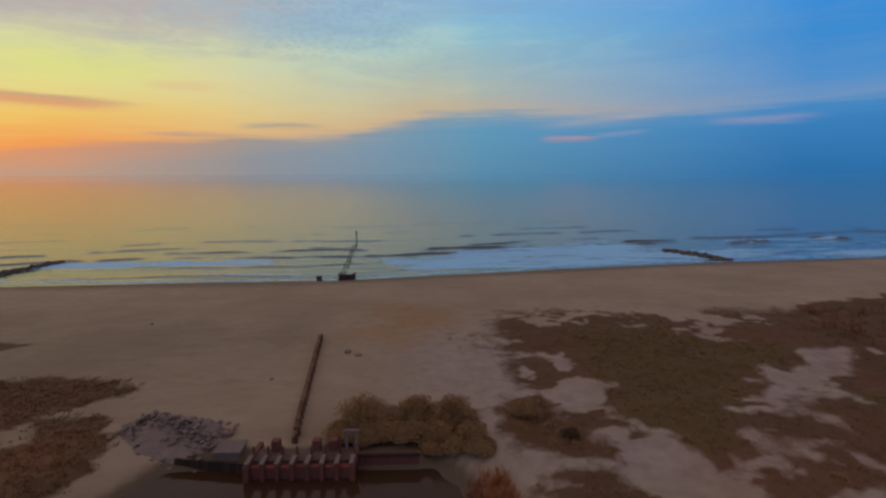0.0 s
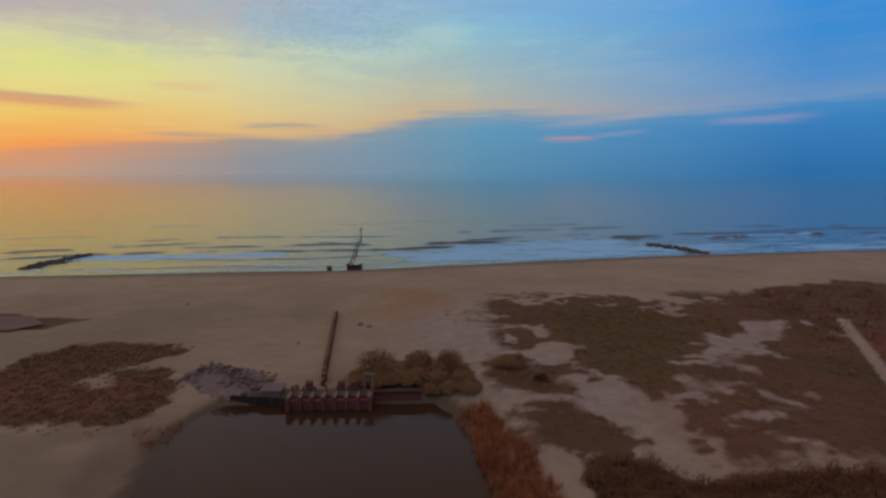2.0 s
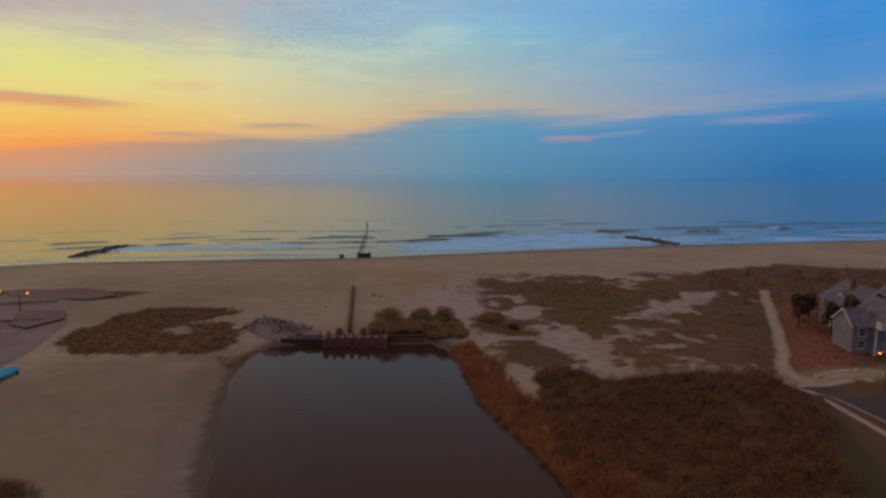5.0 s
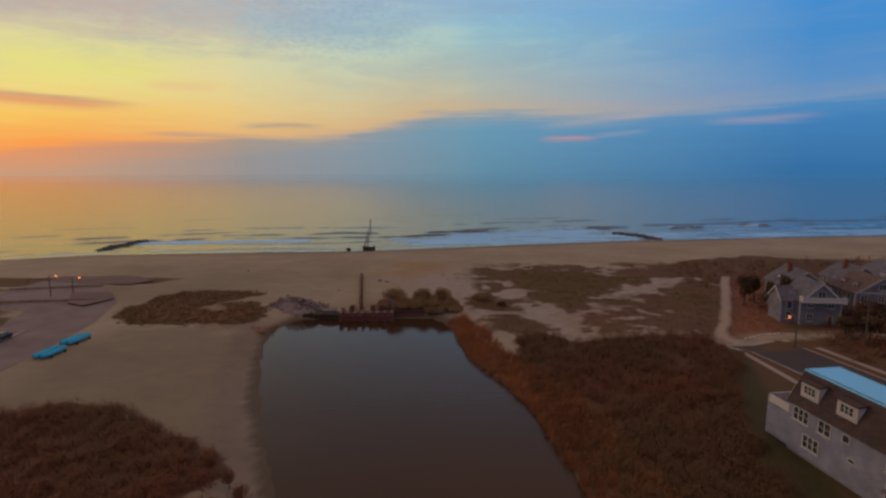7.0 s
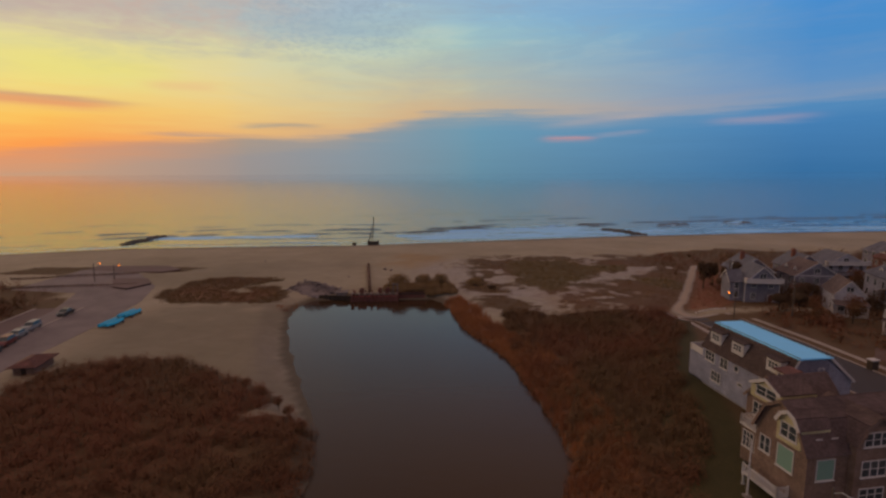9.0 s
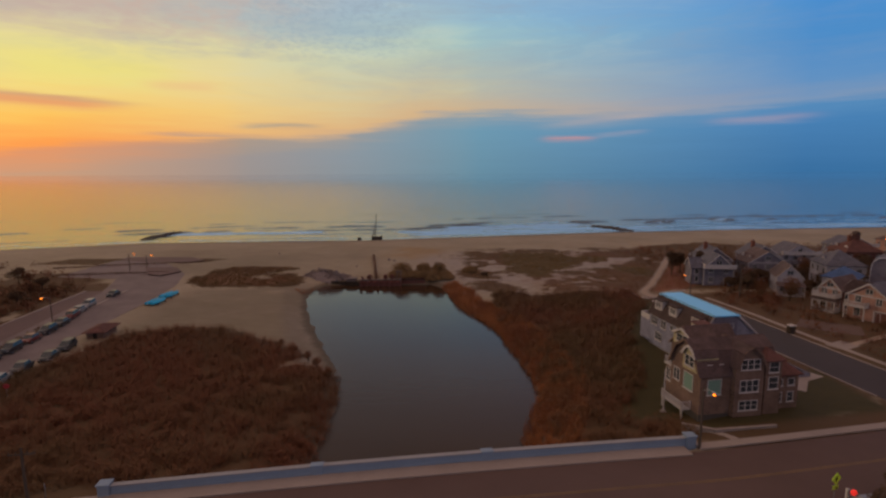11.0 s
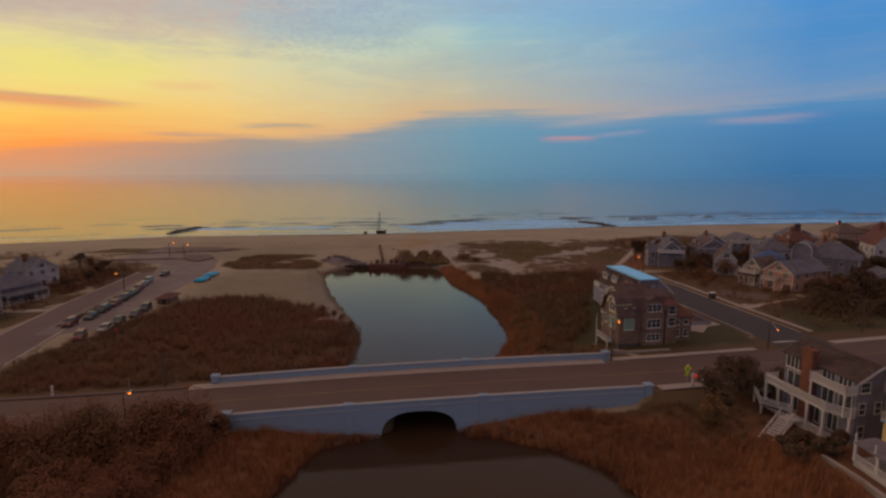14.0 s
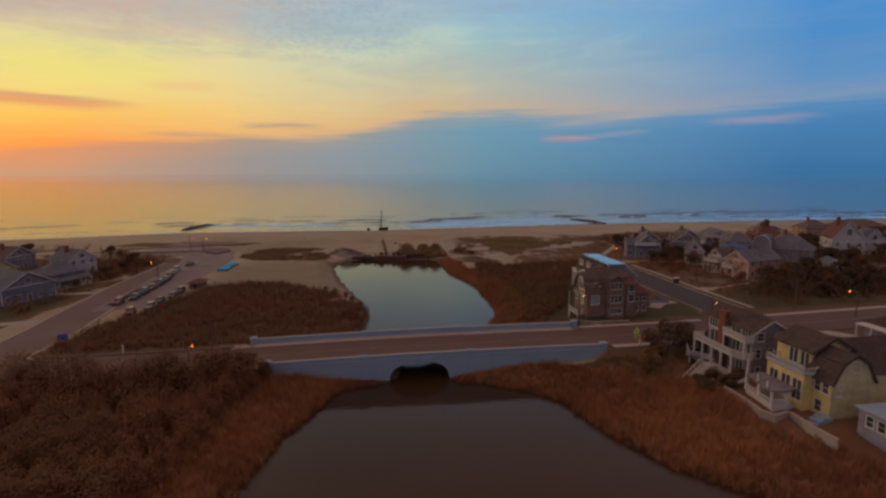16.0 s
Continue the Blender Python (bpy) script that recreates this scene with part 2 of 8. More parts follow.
def water_material(name, colour, rough, strength, scale, foam=False, gloss=0.5):
    m = bpy.data.materials.new(name)
    m.use_nodes = True
    n = Nodes(m.node_tree)
    p = n.add("ShaderNodeTexCoord").outputs["Object"]
    stretch = n.add("ShaderNodeMapping")
    stretch.inputs["Scale"].default_value, stretch.inputs["Rotation"].default_value = (0.35, 1, 1), (0, 0, radians(-10))
    n.link(p, stretch.inputs[0])
    swell = n.noise(scale, 4, 0.6, stretch.outputs[0])
    b = n.add("ShaderNodeBsdfPrincipled")
    b.inputs["IOR"].default_value = 1.333
    b.inputs["Specular IOR Level"].default_value = gloss
    bn = n.add("ShaderNodeBump")
    bn.inputs["Strength"].default_value, bn.inputs["Distance"].default_value = strength, 0.4
    n.link(swell, bn.inputs["Height"])
    n.link(bn.outputs[0], b.inputs["Normal"])
    out = n.add("ShaderNodeSeparateXYZ")
    n.link(p, out.inputs[0])
    calm = n.remap(out.outputs[1], 350, 2400)
    n.link(n.math("MULTIPLY", strength, n.math("SUBTRACT", 1.0, n.math("MULTIPLY", calm, 0.92))), bn.inputs["Strength"])
    patch = n.noise(0.02, 4, 0.6, stretch.outputs[0])
    col = n.mix(n.remap(patch, 0.35, 0.65), colour, tuple(c * 1.35 for c in colour))
    if foam:
        threads = n.add("ShaderNodeMapping")
        threads.inputs["Scale"].default_value, threads.inputs["Rotation"].default_value = (0.12, 1, 1), (0, 0, radians(-10))
        n.link(p, threads.inputs[0])
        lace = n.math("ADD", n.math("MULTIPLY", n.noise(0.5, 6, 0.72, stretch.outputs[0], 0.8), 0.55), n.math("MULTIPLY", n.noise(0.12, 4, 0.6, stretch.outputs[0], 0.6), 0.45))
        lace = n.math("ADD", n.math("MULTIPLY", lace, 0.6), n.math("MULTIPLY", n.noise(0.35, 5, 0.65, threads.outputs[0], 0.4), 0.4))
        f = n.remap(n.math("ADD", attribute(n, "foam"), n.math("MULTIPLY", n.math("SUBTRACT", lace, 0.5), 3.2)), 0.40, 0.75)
        # white foam with the blue light of the sky put into its colour
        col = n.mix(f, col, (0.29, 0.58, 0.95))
        n.link(n.math("ADD", n.math("SUBTRACT", rough, n.math("MULTIPLY", calm, rough * 0.7)), n.math("MULTIPLY", f, 0.35)), b.inputs["Roughness"])
    else:
        b.inputs["Roughness"].default_value = rough
    n.link(col, b.inputs["Base Color"])
    n.link(b.outputs[0], n.add("ShaderNodeOutputMaterial").inputs[0])
    return m


def glass_material(name, colour):
    m = bpy.data.materials.new(name)
    m.use_nodes = True
    n = Nodes(m.node_tree)
    b = n.add("ShaderNodeBsdfPrincipled")
    p = n.add("ShaderNodeTexCoord").outputs["Object"]
    n.link(n.mix(n.noise(0.8, 3, 0.5, p), colour, tuple(c * 1.8 for c in colour)), b.inputs["Base Color"])
    b.inputs["Roughness"].default_value = 0.08
    b.inputs["Specular IOR Level"].default_value = 0.6
    n.link(b.outputs[0], n.add("ShaderNodeOutputMaterial").inputs[0])
    return m


def shingle_material(name, colour, course=0.16, vary=0.16, rough=0.85):
    """Weathered shingles in courses, the butts throwing a small line."""
    m = bpy.data.materials.new(name)
    m.use_nodes = True
    n = Nodes(m.node_tree)
    p = n.add("ShaderNodeTexCoord").outputs["Object"]
    brick = n.add("ShaderNodeTexBrick")
    brick.inputs["Scale"].default_value = 1.0
    brick.inputs["Brick Width"].default_value, brick.inputs["Row Height"].default_value = 0.22, course
    brick.inputs["Mortar Size"].default_value = 0.008
    brick.inputs["Color1"].default_value = (*[c * (1 + vary) for c in colour], 1)
    brick.inputs["Color2"].default_value = (*[c * (1 - vary) for c in colour], 1)
    brick.inputs["Mortar"].default_value = (*[c * 0.55 for c in colour], 1)
    s = n.add("ShaderNodeSeparateXYZ")
    n.link(p, s.inputs[0])
    c = n.add("ShaderNodeCombineXYZ")
    n.link(n.math("ADD", s.outputs[0], s.outputs[1]), c.inputs[0])
    n.link(s.outputs[2], c.inputs[1])
    n.link(c.outputs[0], brick.inputs["Vector"])
    blot = n.noise(0.5, 5, 0.65, p)
    col = n.mix(1.0, brick.outputs[0], n.ramp(blot, [(0.3, 0.72), (0.7, 1.25)]), "MULTIPLY")
    b = n.add("ShaderNodeBsdfPrincipled")
    n.link(col, b.inputs["Base Color"])
    b.inputs["Roughness"].default_value = rough
    b.inputs["Specular IOR Level"].default_value = 0.2
    bn = n.add("ShaderNodeBump")
    bn.inputs["Strength"].default_value, bn.inputs["Distance"].default_value = 0.4, 0.02
    n.link(brick.outputs["Fac"], bn.inputs["Height"])
    n.link(bn.outputs[0], b.inputs["Normal"])
    n.link(b.outputs[0], n.add("ShaderNodeOutputMaterial").inputs[0])
    return m


M = {
    "ground": ground_material(),
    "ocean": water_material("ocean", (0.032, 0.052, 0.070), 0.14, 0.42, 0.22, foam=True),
    "pond": water_material("pond", (0.038, 0.021, 0.012), 0.06, 0.06, 0.9, gloss=0.32),
    "asphalt": material("asphalt", (0.112, 0.071, 0.064), 0.85, 0.22, 8, 0.15, blot=0.12),
    "street": material("dark_asphalt", (0.062, 0.05, 0.053), 0.85, 0.2, 8, 0.15, blot=0.12),
    "lane": material("faded_asphalt", (0.145, 0.10, 0.098), 0.9, 0.25, 5, 0.15, blot=0.1),
    "lot": material("worn_asphalt", (0.19, 0.15, 0.152), 0.9, 0.4, 3, 0.15, blot=0.15),
    "concrete": material("concrete", (0.25, 0.215, 0.20), 0.85, 0.18, 5, 0.2, streaks=0.12),
    "bridge": material("painted_concrete", (0.205, 0.265, 0.365), 0.8, 0.14, 4, 0.15, streaks=0.05),
    "coping": material("weathered_coping", (0.29, 0.28, 0.30), 0.85, 0.18, 4, 0.15, streaks=0.1),
    "pave": material("pavement", (0.30, 0.245, 0.225), 0.9, 0.16, 4, 0.1),
    "path": material("path_sand", (0.33, 0.25, 0.20), 0.95, 0.2, 3, 0.3, blot=0.5),
    "yellow": material("yellow_line", (0.17, 0.10, 0.045), 0.8, 0.6, 3, 0.1),
    "white_line": material("white_line", (0.5, 0.48, 0.46), 0.8, 0.25, 3, 0.1),
    "rock": material("rock", (0.085, 0.075, 0.07), 0.85, 0.35, 3, 0.6, island=0.3),
    "rubble": material("rubble", (0.165, 0.13, 0.125), 0.9, 0.35, 4, 0.6, island=0.35),
    "stained": material("stained_concrete", (0.105, 0.076, 0.066), 0.9, 0.35, 4, 0.3, streaks=0.3),
    "rust": material("rusty_steel", (0.14, 0.06, 0.05), 0.85, 0.4, 3, 0.4, streaks=0.3),
    "timber": material("wet_timber", (0.045, 0.032, 0.025), 0.85, 0.35, 5, 0.5, each=0.3, streaks=0.2),
    "weathered": material("weathered_timber", (0.125, 0.072, 0.052), 0.9, 0.35, 5, 0.5, each=0.35, streaks=0.2),
    "board": material("red_rust_board", (0.27, 0.055, 0.05), 0.8, 0.4, 3, 0.4, each=0.3, streaks=0.3),
    "grass": material("dune_grass", (0.155, 0.10, 0.040), 0.9, 0.12, 2, 0, island=0.08, blot=0.05),
    "reed": material("reed", (0.36, 0.15, 0.064), 0.9, 0.25, 2, 0, island=0.08, blot=0.06, drift=(0.26, 0.105, 0.052), drift_size=0.09),
    "scrub": material("clump_scrub", (0.165, 0.082, 0.038), 0.9, 0.12, 2, 0, island=0.08, blot=0.1, drift=(0.135, 0.082, 0.034), drift_size=0.07),
    "yard": material("brown_gravel", (0.13, 0.085, 0.075), 0.95, 0.25, 4, 0.3, blot=0.2),
    "dark_reed": material("dark_reed", (0.15, 0.055, 0.034), 0.85, 0.25, 2, 0, island=0.1, blot=0.1),
    "soil": material("planting_soil", (0.06, 0.038, 0.03), 0.95, 0.3, 4, 0.4),
    "red_paint": material("red_light_paint", (0.32, 0.025, 0.03), 0.5, 0.05, 2, 0),
    "red_grass": material("red_grass", (0.25, 0.076, 0.058), 0.9, 0.12, 2, 0, island=0.06, blot=0.06),
    "twig": material("thicket", (0.15, 0.057, 0.030), 0.9, 0.14, 2, 0, island=0.06, blot=0.06, drift=(0.105, 0.06, 0.028), drift_size=0.03),
    "leaf": material("evergreen", (0.088, 0.052, 0.031), 0.9, 0.15, 2, 0, island=0.15, blot=0.2),
    "olive": material("olive_shrub", (0.23, 0.14, 0.068), 0.9, 0.12, 2, 0, island=0.06, blot=0.2),
    "bark": material("bark", (0.06, 0.045, 0.035), 0.9, 0.3, 8, 0.5),
    "trim": material("white_trim", (0.45, 0.40, 0.395), 0.6, 0.06, 3, 0.05),
    "glass": glass_material("window_glass", (0.03, 0.035, 0.04)),
    "green_blind": material("green_blind", (0.16, 0.26, 0.21), 0.5, 0.1, 2, 0),
    "shingle": shingle_material("brown_shingle", (0.185, 0.118, 0.093)),
    "grey_shingle": shingle_material("grey_shingle", (0.19, 0.163, 0.195)),
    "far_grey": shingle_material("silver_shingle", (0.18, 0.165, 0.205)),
    "blue_siding": shingle_material("blue_grey_siding", (0.165, 0.15, 0.20), 0.2, 0.08),
    "yellow_siding": shingle_material("yellow_siding", (0.56, 0.42, 0.18), 0.2, 0.06),
    "cream_siding": shingle_material("cream_siding", (0.44, 0.37, 0.22), 0.2, 0.06),
    "white_siding": shingle_material("white_siding", (0.235, 0.225, 0.29), 0.2, 0.06),
    # white siding and, below, dark roof made paler: distance haze in the colour
    "far_white": shingle_material("hazed_white_siding", (0.43, 0.39, 0.43), 0.2, 0.06),
    "roof_brown": shingle_material("hazed_dark_roof", (0.125, 0.085, 0.083), 0.2, 0.2),
    "pink_siding": shingle_material("pink_siding", (0.38, 0.21, 0.165), 0.2, 0.07),
    "roof": shingle_material("dark_roof", (0.068, 0.044, 0.042), 0.2, 0.2),
    "roof_mauve": shingle_material("mauve_brown_roof", (0.105, 0.068, 0.066), 0.2, 0.2),
    "roof_grey": shingle_material("grey_roof", (0.125, 0.116, 0.145), 0.2, 0.2),
    "roof_red": shingle_material("red_brown_roof", (0.125, 0.055, 0.048), 0.2, 0.2),
    "roof_blue": shingle_material("blue_roof", (0.075, 0.12, 0.25), 0.2, 0.15),
    # a white membrane; the blue of the sky overhead is mixed into its colour
    "membrane": material("sky_tinted_membrane", (0.20, 0.58, 0.98), 0.45, 0.06, 1.5, 0.05, blot=0.4),
    "brick": shingle_material("chimney_brick", (0.20, 0.075, 0.05), 0.075, 0.3),
    "steel": material("galvanised_steel", (0.28, 0.28, 0.29), 0.5, 0.15, 4, 0.05, metal=0.6),
    "pole": material("pole_timber", (0.10, 0.075, 0.06), 0.9, 0.25, 6, 0.3),
    "turquoise": material("turquoise_paint", (0.02, 0.36, 0.60), 0.35, 0.12, 2, 0, each=0.15),
    "sign": material("fluorescent_sign", (0.62, 0.92, 0.05), 0.4, 0.05, 2, 0),
    "sign_blue": material("blue_sign", (0.05, 0.06, 0.42), 0.5, 0.05, 2, 0),
    "glow": material("sodium_glow", (1.0, 0.2, 0.0), 0.5, 0.0, 2, 0, emit=5.0),
    "glow_red": material("red_glow", (0.8, 0.03, 0.02), 0.5, 0.0, 2, 0, emit=0.7),
    "tyre": material("tyre", (0.02, 0.02, 0.02), 0.9, 0.2, 5, 0.1),
}

# ---- building helpers ----


def mesh_of(name, verts, faces, mat):
    me = bpy.data.meshes.new(name)
    me.from_pydata(verts, [], faces)
    me.materials.append(mat)
    return me


def part(name, bm, mat, parent=None, label="", smooth=False):
    """One bmesh (or mesh) as one object under a thing or a part."""
    if isinstance(bm, bpy.types.Mesh):
        me = bm
    else:
        me = bpy.data.meshes.new(name)
        bm.to_mesh(me)
        bm.free()
        me.materials.append(mat)
    if smooth:
        me.shade_smooth()
    ob = new(name, me)
    if parent is not None:
        ob.parent = parent
    if label:
        ob["label"] = label
    return ob


def thing(name, m, label, category, group="", kind=""):
    ob = new(name)
    ob.empty_display_size = 0.3
    ob.matrix_world = m
    return tagged(ob, label, category, group, kind)


def box(bm, x0, x1, y0, y1, z0, z1, bevel=0.0):
    v = [bm.verts.new((x, y, z)) for x in (x0, x1) for y in (y0, y1) for z in (z0, z1)]
    f = [bm.faces.new([v[i] for i in q]) for q in ((0, 1, 3, 2), (4, 6, 7, 5), (0, 4, 5, 1), (2, 3, 7, 6), (0, 2, 6, 4), (1, 5, 7, 3))]
    if bevel:
        bmesh.ops.bevel(bm, geom=list({e for q in f for e in q.edges}), offset=bevel, segments=1, affect="EDGES")
    return bm


def boxes(*items, bevel=0.0):
    bm = bmesh.new()
    for it in items:
        box(bm, *it, bevel=bevel)
    return bm


def prism(bm, outline, axis, a, b):
    """Extrudes a flat outline from a to b along the axis; the outline gives the two other coordinates in order."""
    def at(p, t):
        return {"x": (t, *p), "y": (p[0], t, p[1]), "z": (*p, t)}[axis]
    lo = [bm.verts.new(at(p, a)) for p in outline]
    hi = [bm.verts.new(at(p, b)) for p in outline]
    n = len(outline)
    bm.faces.new(lo), bm.faces.new(hi[::-1])
    for i in range(n):
        bm.faces.new((lo[i], hi[i], hi[(i + 1) % n], lo[(i + 1) % n]))
    bmesh.ops.recalc_face_normals(bm, faces=bm.faces[:])
    return bm


def tube(bm, pts, radii, sides=8):
    """A round bar through the points with a radius at each."""
    rings = []
    for i, (p, r) in enumerate(zip(pts, radii)):
        d = (Vector(pts[min(i + 1, len(pts) - 1)]) - Vector(pts[max(i - 1, 0)])).normalized()
        q = d.to_track_quat("Z", "Y")
        rings.append([bm.verts.new(Vector(p) + q @ Vector((r * math.cos(a), r * math.sin(a), 0))) for a in [2 * math.pi * k / sides for k in range(sides)]])
    for a, b in zip(rings, rings[1:]):
        for k in range(sides):
            bm.faces.new((a[k], a[(k + 1) % sides], b[(k + 1) % sides], b[k]))
    bm.faces.new(rings[0][::-1]), bm.faces.new(rings[-1])
    return bm


def lattice(x, y, seed):
    """Smooth value noise on unit cells, 0 to 1, for arrays."""
    xi, yi = np.floor(x).astype(np.int64), np.floor(y).astype(np.int64)
    fx, fy = x - xi, y - yi
    fx, fy = fx * fx * (3 - 2 * fx), fy * fy * (3 - 2 * fy)

    def h(a, b):
        k = (a * 374761393 + b * 668265263 + seed * 974711) & 0x7FFFFFFF
        k = ((k ^ (k >> 13)) * 1274126177) & 0x7FFFFFFF
        return ((k ^ (k >> 16)) & 0xFFFF) / 65535.0
    return (h(xi, yi) * (1 - fx) + h(xi + 1, yi) * fx) * (1 - fy) + (h(xi, yi + 1) * (1 - fx) + h(xi + 1, yi + 1) * fx) * fy


def fbm(x, y, scale, seed, octaves=4):
    x, y = np.asarray(x, float), np.asarray(y, float)
    out, amp, tot = 0, 1.0, 0
    for o in range(octaves):
        out, tot = out + amp * lattice(x * scale * 2**o + 17.3 * o, y * scale * 2**o - 9.1 * o, seed + o), tot + amp
        amp *= 0.55
    return out / tot


def step(x, a, b):
    t = np.clip((np.asarray(x, float) - a) / (b - a), 0, 1)
    return t * t * (3 - 2 * t)


def inside(poly, x, y):
    """Signed distance to the polygon's edge, positive inside."""
    x, y = np.asarray(x, float), np.asarray(y, float)
    best, odd = np.full(x.shape, 1e9), np.zeros(x.shape, bool)
    for (ax, ay), (bx, by) in zip(poly, poly[1:] + poly[:1]):
        dx, dy = bx - ax, by - ay
        t = np.clip(((x - ax) * dx + (y - ay) * dy) / (dx * dx + dy * dy), 0, 1)
        best = np.minimum(best, np.hypot(x - ax - t * dx, y - ay - t * dy))
        if dy:
            odd ^= ((ay > y) != (by > y)) & (x < ax + (y - ay) * dx / dy)
    return np.where(odd, best, -best)


def line_distance(pts, x, y):
    best = np.full(np.shape(x), 1e9)
    for (ax, ay), (bx, by) in zip(pts, pts[1:]):
        dx, dy = bx - ax, by - ay
        t = np.clip(((x - ax) * dx + (y - ay) * dy) / (dx * dx + dy * dy), 0, 1)
        best = np.minimum(best, np.hypot(x - ax - t * dx, y - ay - t * dy))
    return best


# ---- the plan ----
# z = 0 is the sea; y runs out to sea, x to the south along the beach.
WATER = 0.8
ROAD_ANGLE = 7.2
HOUSE_ANGLE = 9.4
UX, UY = math.cos(radians(ROAD_ANGLE)), math.sin(radians(ROAD_ANGLE))
ROAD_X, ROAD_Y = 0.5, -54.8
HALF = 6.75  # half the road's width between the parapets


def bend(u):
    """The road turns a little seawards beyond the bridge's southern end."""
    t = np.maximum(np.asarray(u, float) - 29.0, 0.0)
    return 0.0857 * t * t / (t + 4.0)


def road_at(u, v):
    v = v + float(bend(u))
    return ROAD_X + u * UX - v * UY, ROAD_Y + u * UY + v * UX


def road_uv(x, y):
    x, y = np.asarray(x, float) - ROAD_X, np.asarray(y, float) - ROAD_Y
    u = x * UX + y * UY
    return u, y * UX - x * UY - bend(u)


def road_z(u):
    """A slight hump over the arch."""
    return np.interp(u, (-80, -45, -31, -20, -10, 0, 10, 22, 33, 60), (3.0, 3.25, 3.65, 3.95, 4.17, 4.3, 4.37, 4.38, 4.32, 4.0))


SHORE = ((-900, 95), (-300, 112), (-210, 136), (-145, 160), (-87, 164), (-34, 167), (23, 180), (88, 195), (175, 207), (310, 219), (1200, 260))
POND = [(-35.4, 44), (-34.8, 50), (-33, 54.6), (-31, 57), (-26, 57.6), (-2.6, 58.2), (1.6, 53.5), (4, 46), (6.7, 30), (11, 19.5), (14.2, 10.5), (16, -3), (17.6, -15), (17.5, -24), (13.5, -35), (11.5, -49), (-11, -52), (-13.2, -38), (-13, -26), (-15.5, -14), (-19.5, -4), (-24, 7), (-28, 18), (-32, 30)]
LAKE = [(-5.8, -57), (-6.2, -63.4), (-12.4, -66.4), (-13.8, -70), (-15.2, -75.6), (-17.3, -82), (-18, -88.4), (-19, -95), (-24, -112), (-10, -135), (40, -130), (58, -108), (38.3, -94.3), (31.7, -88.8), (27.3, -82.3), (24.6, -76), (22.6, -70.9), (17.3, -66.2), (12.0, -63.8), (4.6, -62.2), (4.2, -57)]
CHANNEL = [road_at(-4.8, -9), road_at(4.8, -9), road_at(4.8, 9), road_at(-4.8, 9)]
STREET = [(68.8, -39), (67.4, -30), (65.6, -18), (63.7, -5), (62.0, 10), (60.2, 20), (58.6, 29)]
LANE = [(-74.3, -58), (-76.9, -40), (-81.2, -20), (-85.5, 2), (-90.0, 42)]
LOT = [(-66.0, -22), (-70, -4), (-71.5, 27), (-74, 48), (-80, 66), (-96, 86), (-118, 92), (-118, 62), (-97, 58), (-90, 40), (-84, 5), (-79, -25)]
PLANTED = {}
PLANTED["dune_thicket"] = [(25, 106), (45, 108), (47, 101), (54, 99), (63, 95), (62, 90), (57, 84), (49, 81), (43, 69), (37, 64), (35, 57), (30, 55), (26, 60), (24, 69), (23.5, 78), (23.5, 97)]
PLANTED["dune_south"] = [(64, 100), (79, 124), (100, 131), (124, 135), (160, 120), (130, 100), (98, 95), (82, 93), (73, 97)]
PLANTED["dune_middle"] = [(1, 105), (12, 110), (24, 105), (22, 93), (12, 88), (2, 91)]
PLANTED["dune_clump"] = [(7, 65), (9, 72), (14, 72.6), (17, 68), (19.5, 62), (20.5, 55.5), (17, 53.6), (12.6, 57), (8.5, 58.6)]
PLANTED["dune_patch"] = [(10.6, 49.3), (14, 52.2), (18, 51.8), (19.4, 48.4), (15, 45.3), (11.6, 46)]
PLANTED["dune_hollow"] = [(51, 64), (72, 88), (82, 89), (74, 66), (61, 48), (52, 47), (53.6, 57), (48, 57)]
PLANTED["dune_slope"] = [(43, 69), (53, 74), (46, 57), (37, 55), (37, 61)]
PLANTED["dune_mound"] = [(43, 52), (48.4, 54), (47.5, 49), (43, 45.8), (40.5, 48)]
PLANTED["dune_low"] = [(29.5, 45.4), (36, 45.2), (34, 39.5), (28.5, 39)]
PLANTED["dune_foot"] = [(52, 55), (62, 54), (56, 40), (50, 36), (46, 39), (46.5, 45)]
for key, (cx, cy, rx, ry) in {"dune_knoll": (43.8, 49.8, 3.4, 3.0), "dune_bump": (33.5, 42.4, 4.4, 2.6), "dune_ridge": (64.0, 65.0, 6.5, 7.0), "dune_crest": (56, 51, 5.5, 3.4), "dune_round": (12.8, 62.6, 4.6, 4.6), "dune_spot": (16.2, 48.8, 4.0, 2.4)}.items():
    PLANTED[key] = [(cx + rx * math.cos(a) * (1 + 0.18 * math.sin(3 * a + cx)), cy + ry * math.sin(a)) for a in [2 * math.pi * k / 12 for k in range(12)]]
PLANTED["weir_scrub"] = [(-14, 60), (-3, 60.5), (4, 61), (5, 68), (0, 71), (-12, 70)]
PLANTED["north_clump"] = [(-72.2, 55.5), (-71.6, 61.1), (-73.0, 72.7), (-71.8, 76.2), (-69.1, 79.6), (-61.5, 79.8), (-53.0, 78.6), (-47.8, 74.6), (-50.2, 73.0), (-54.1, 70.7), (-55.8, 65.9), (-57.1, 62.1), (-52.9, 57.4), (-50.8, 60.1), (-51.6, 64.5), (-46.8, 64.5), (-42.4, 59.5), (-40.8, 53.1), (-44.5, 52.2), (-44.0, 49.4), (-45.7, 47.6), (-54.2, 48.6), (-60.9, 48.2), (-66.6, 49.3)]
PLANTED["north_dune"] = [(-140, 100), (-100, 103), (-80, 98), (-84, 90), (-120, 86), (-145, 88)]
PLANTED["park_hedge"] = [(-128, 48), (-103, 50), (-98, 30), (-97, 12), (-110, 8), (-130, 20)]
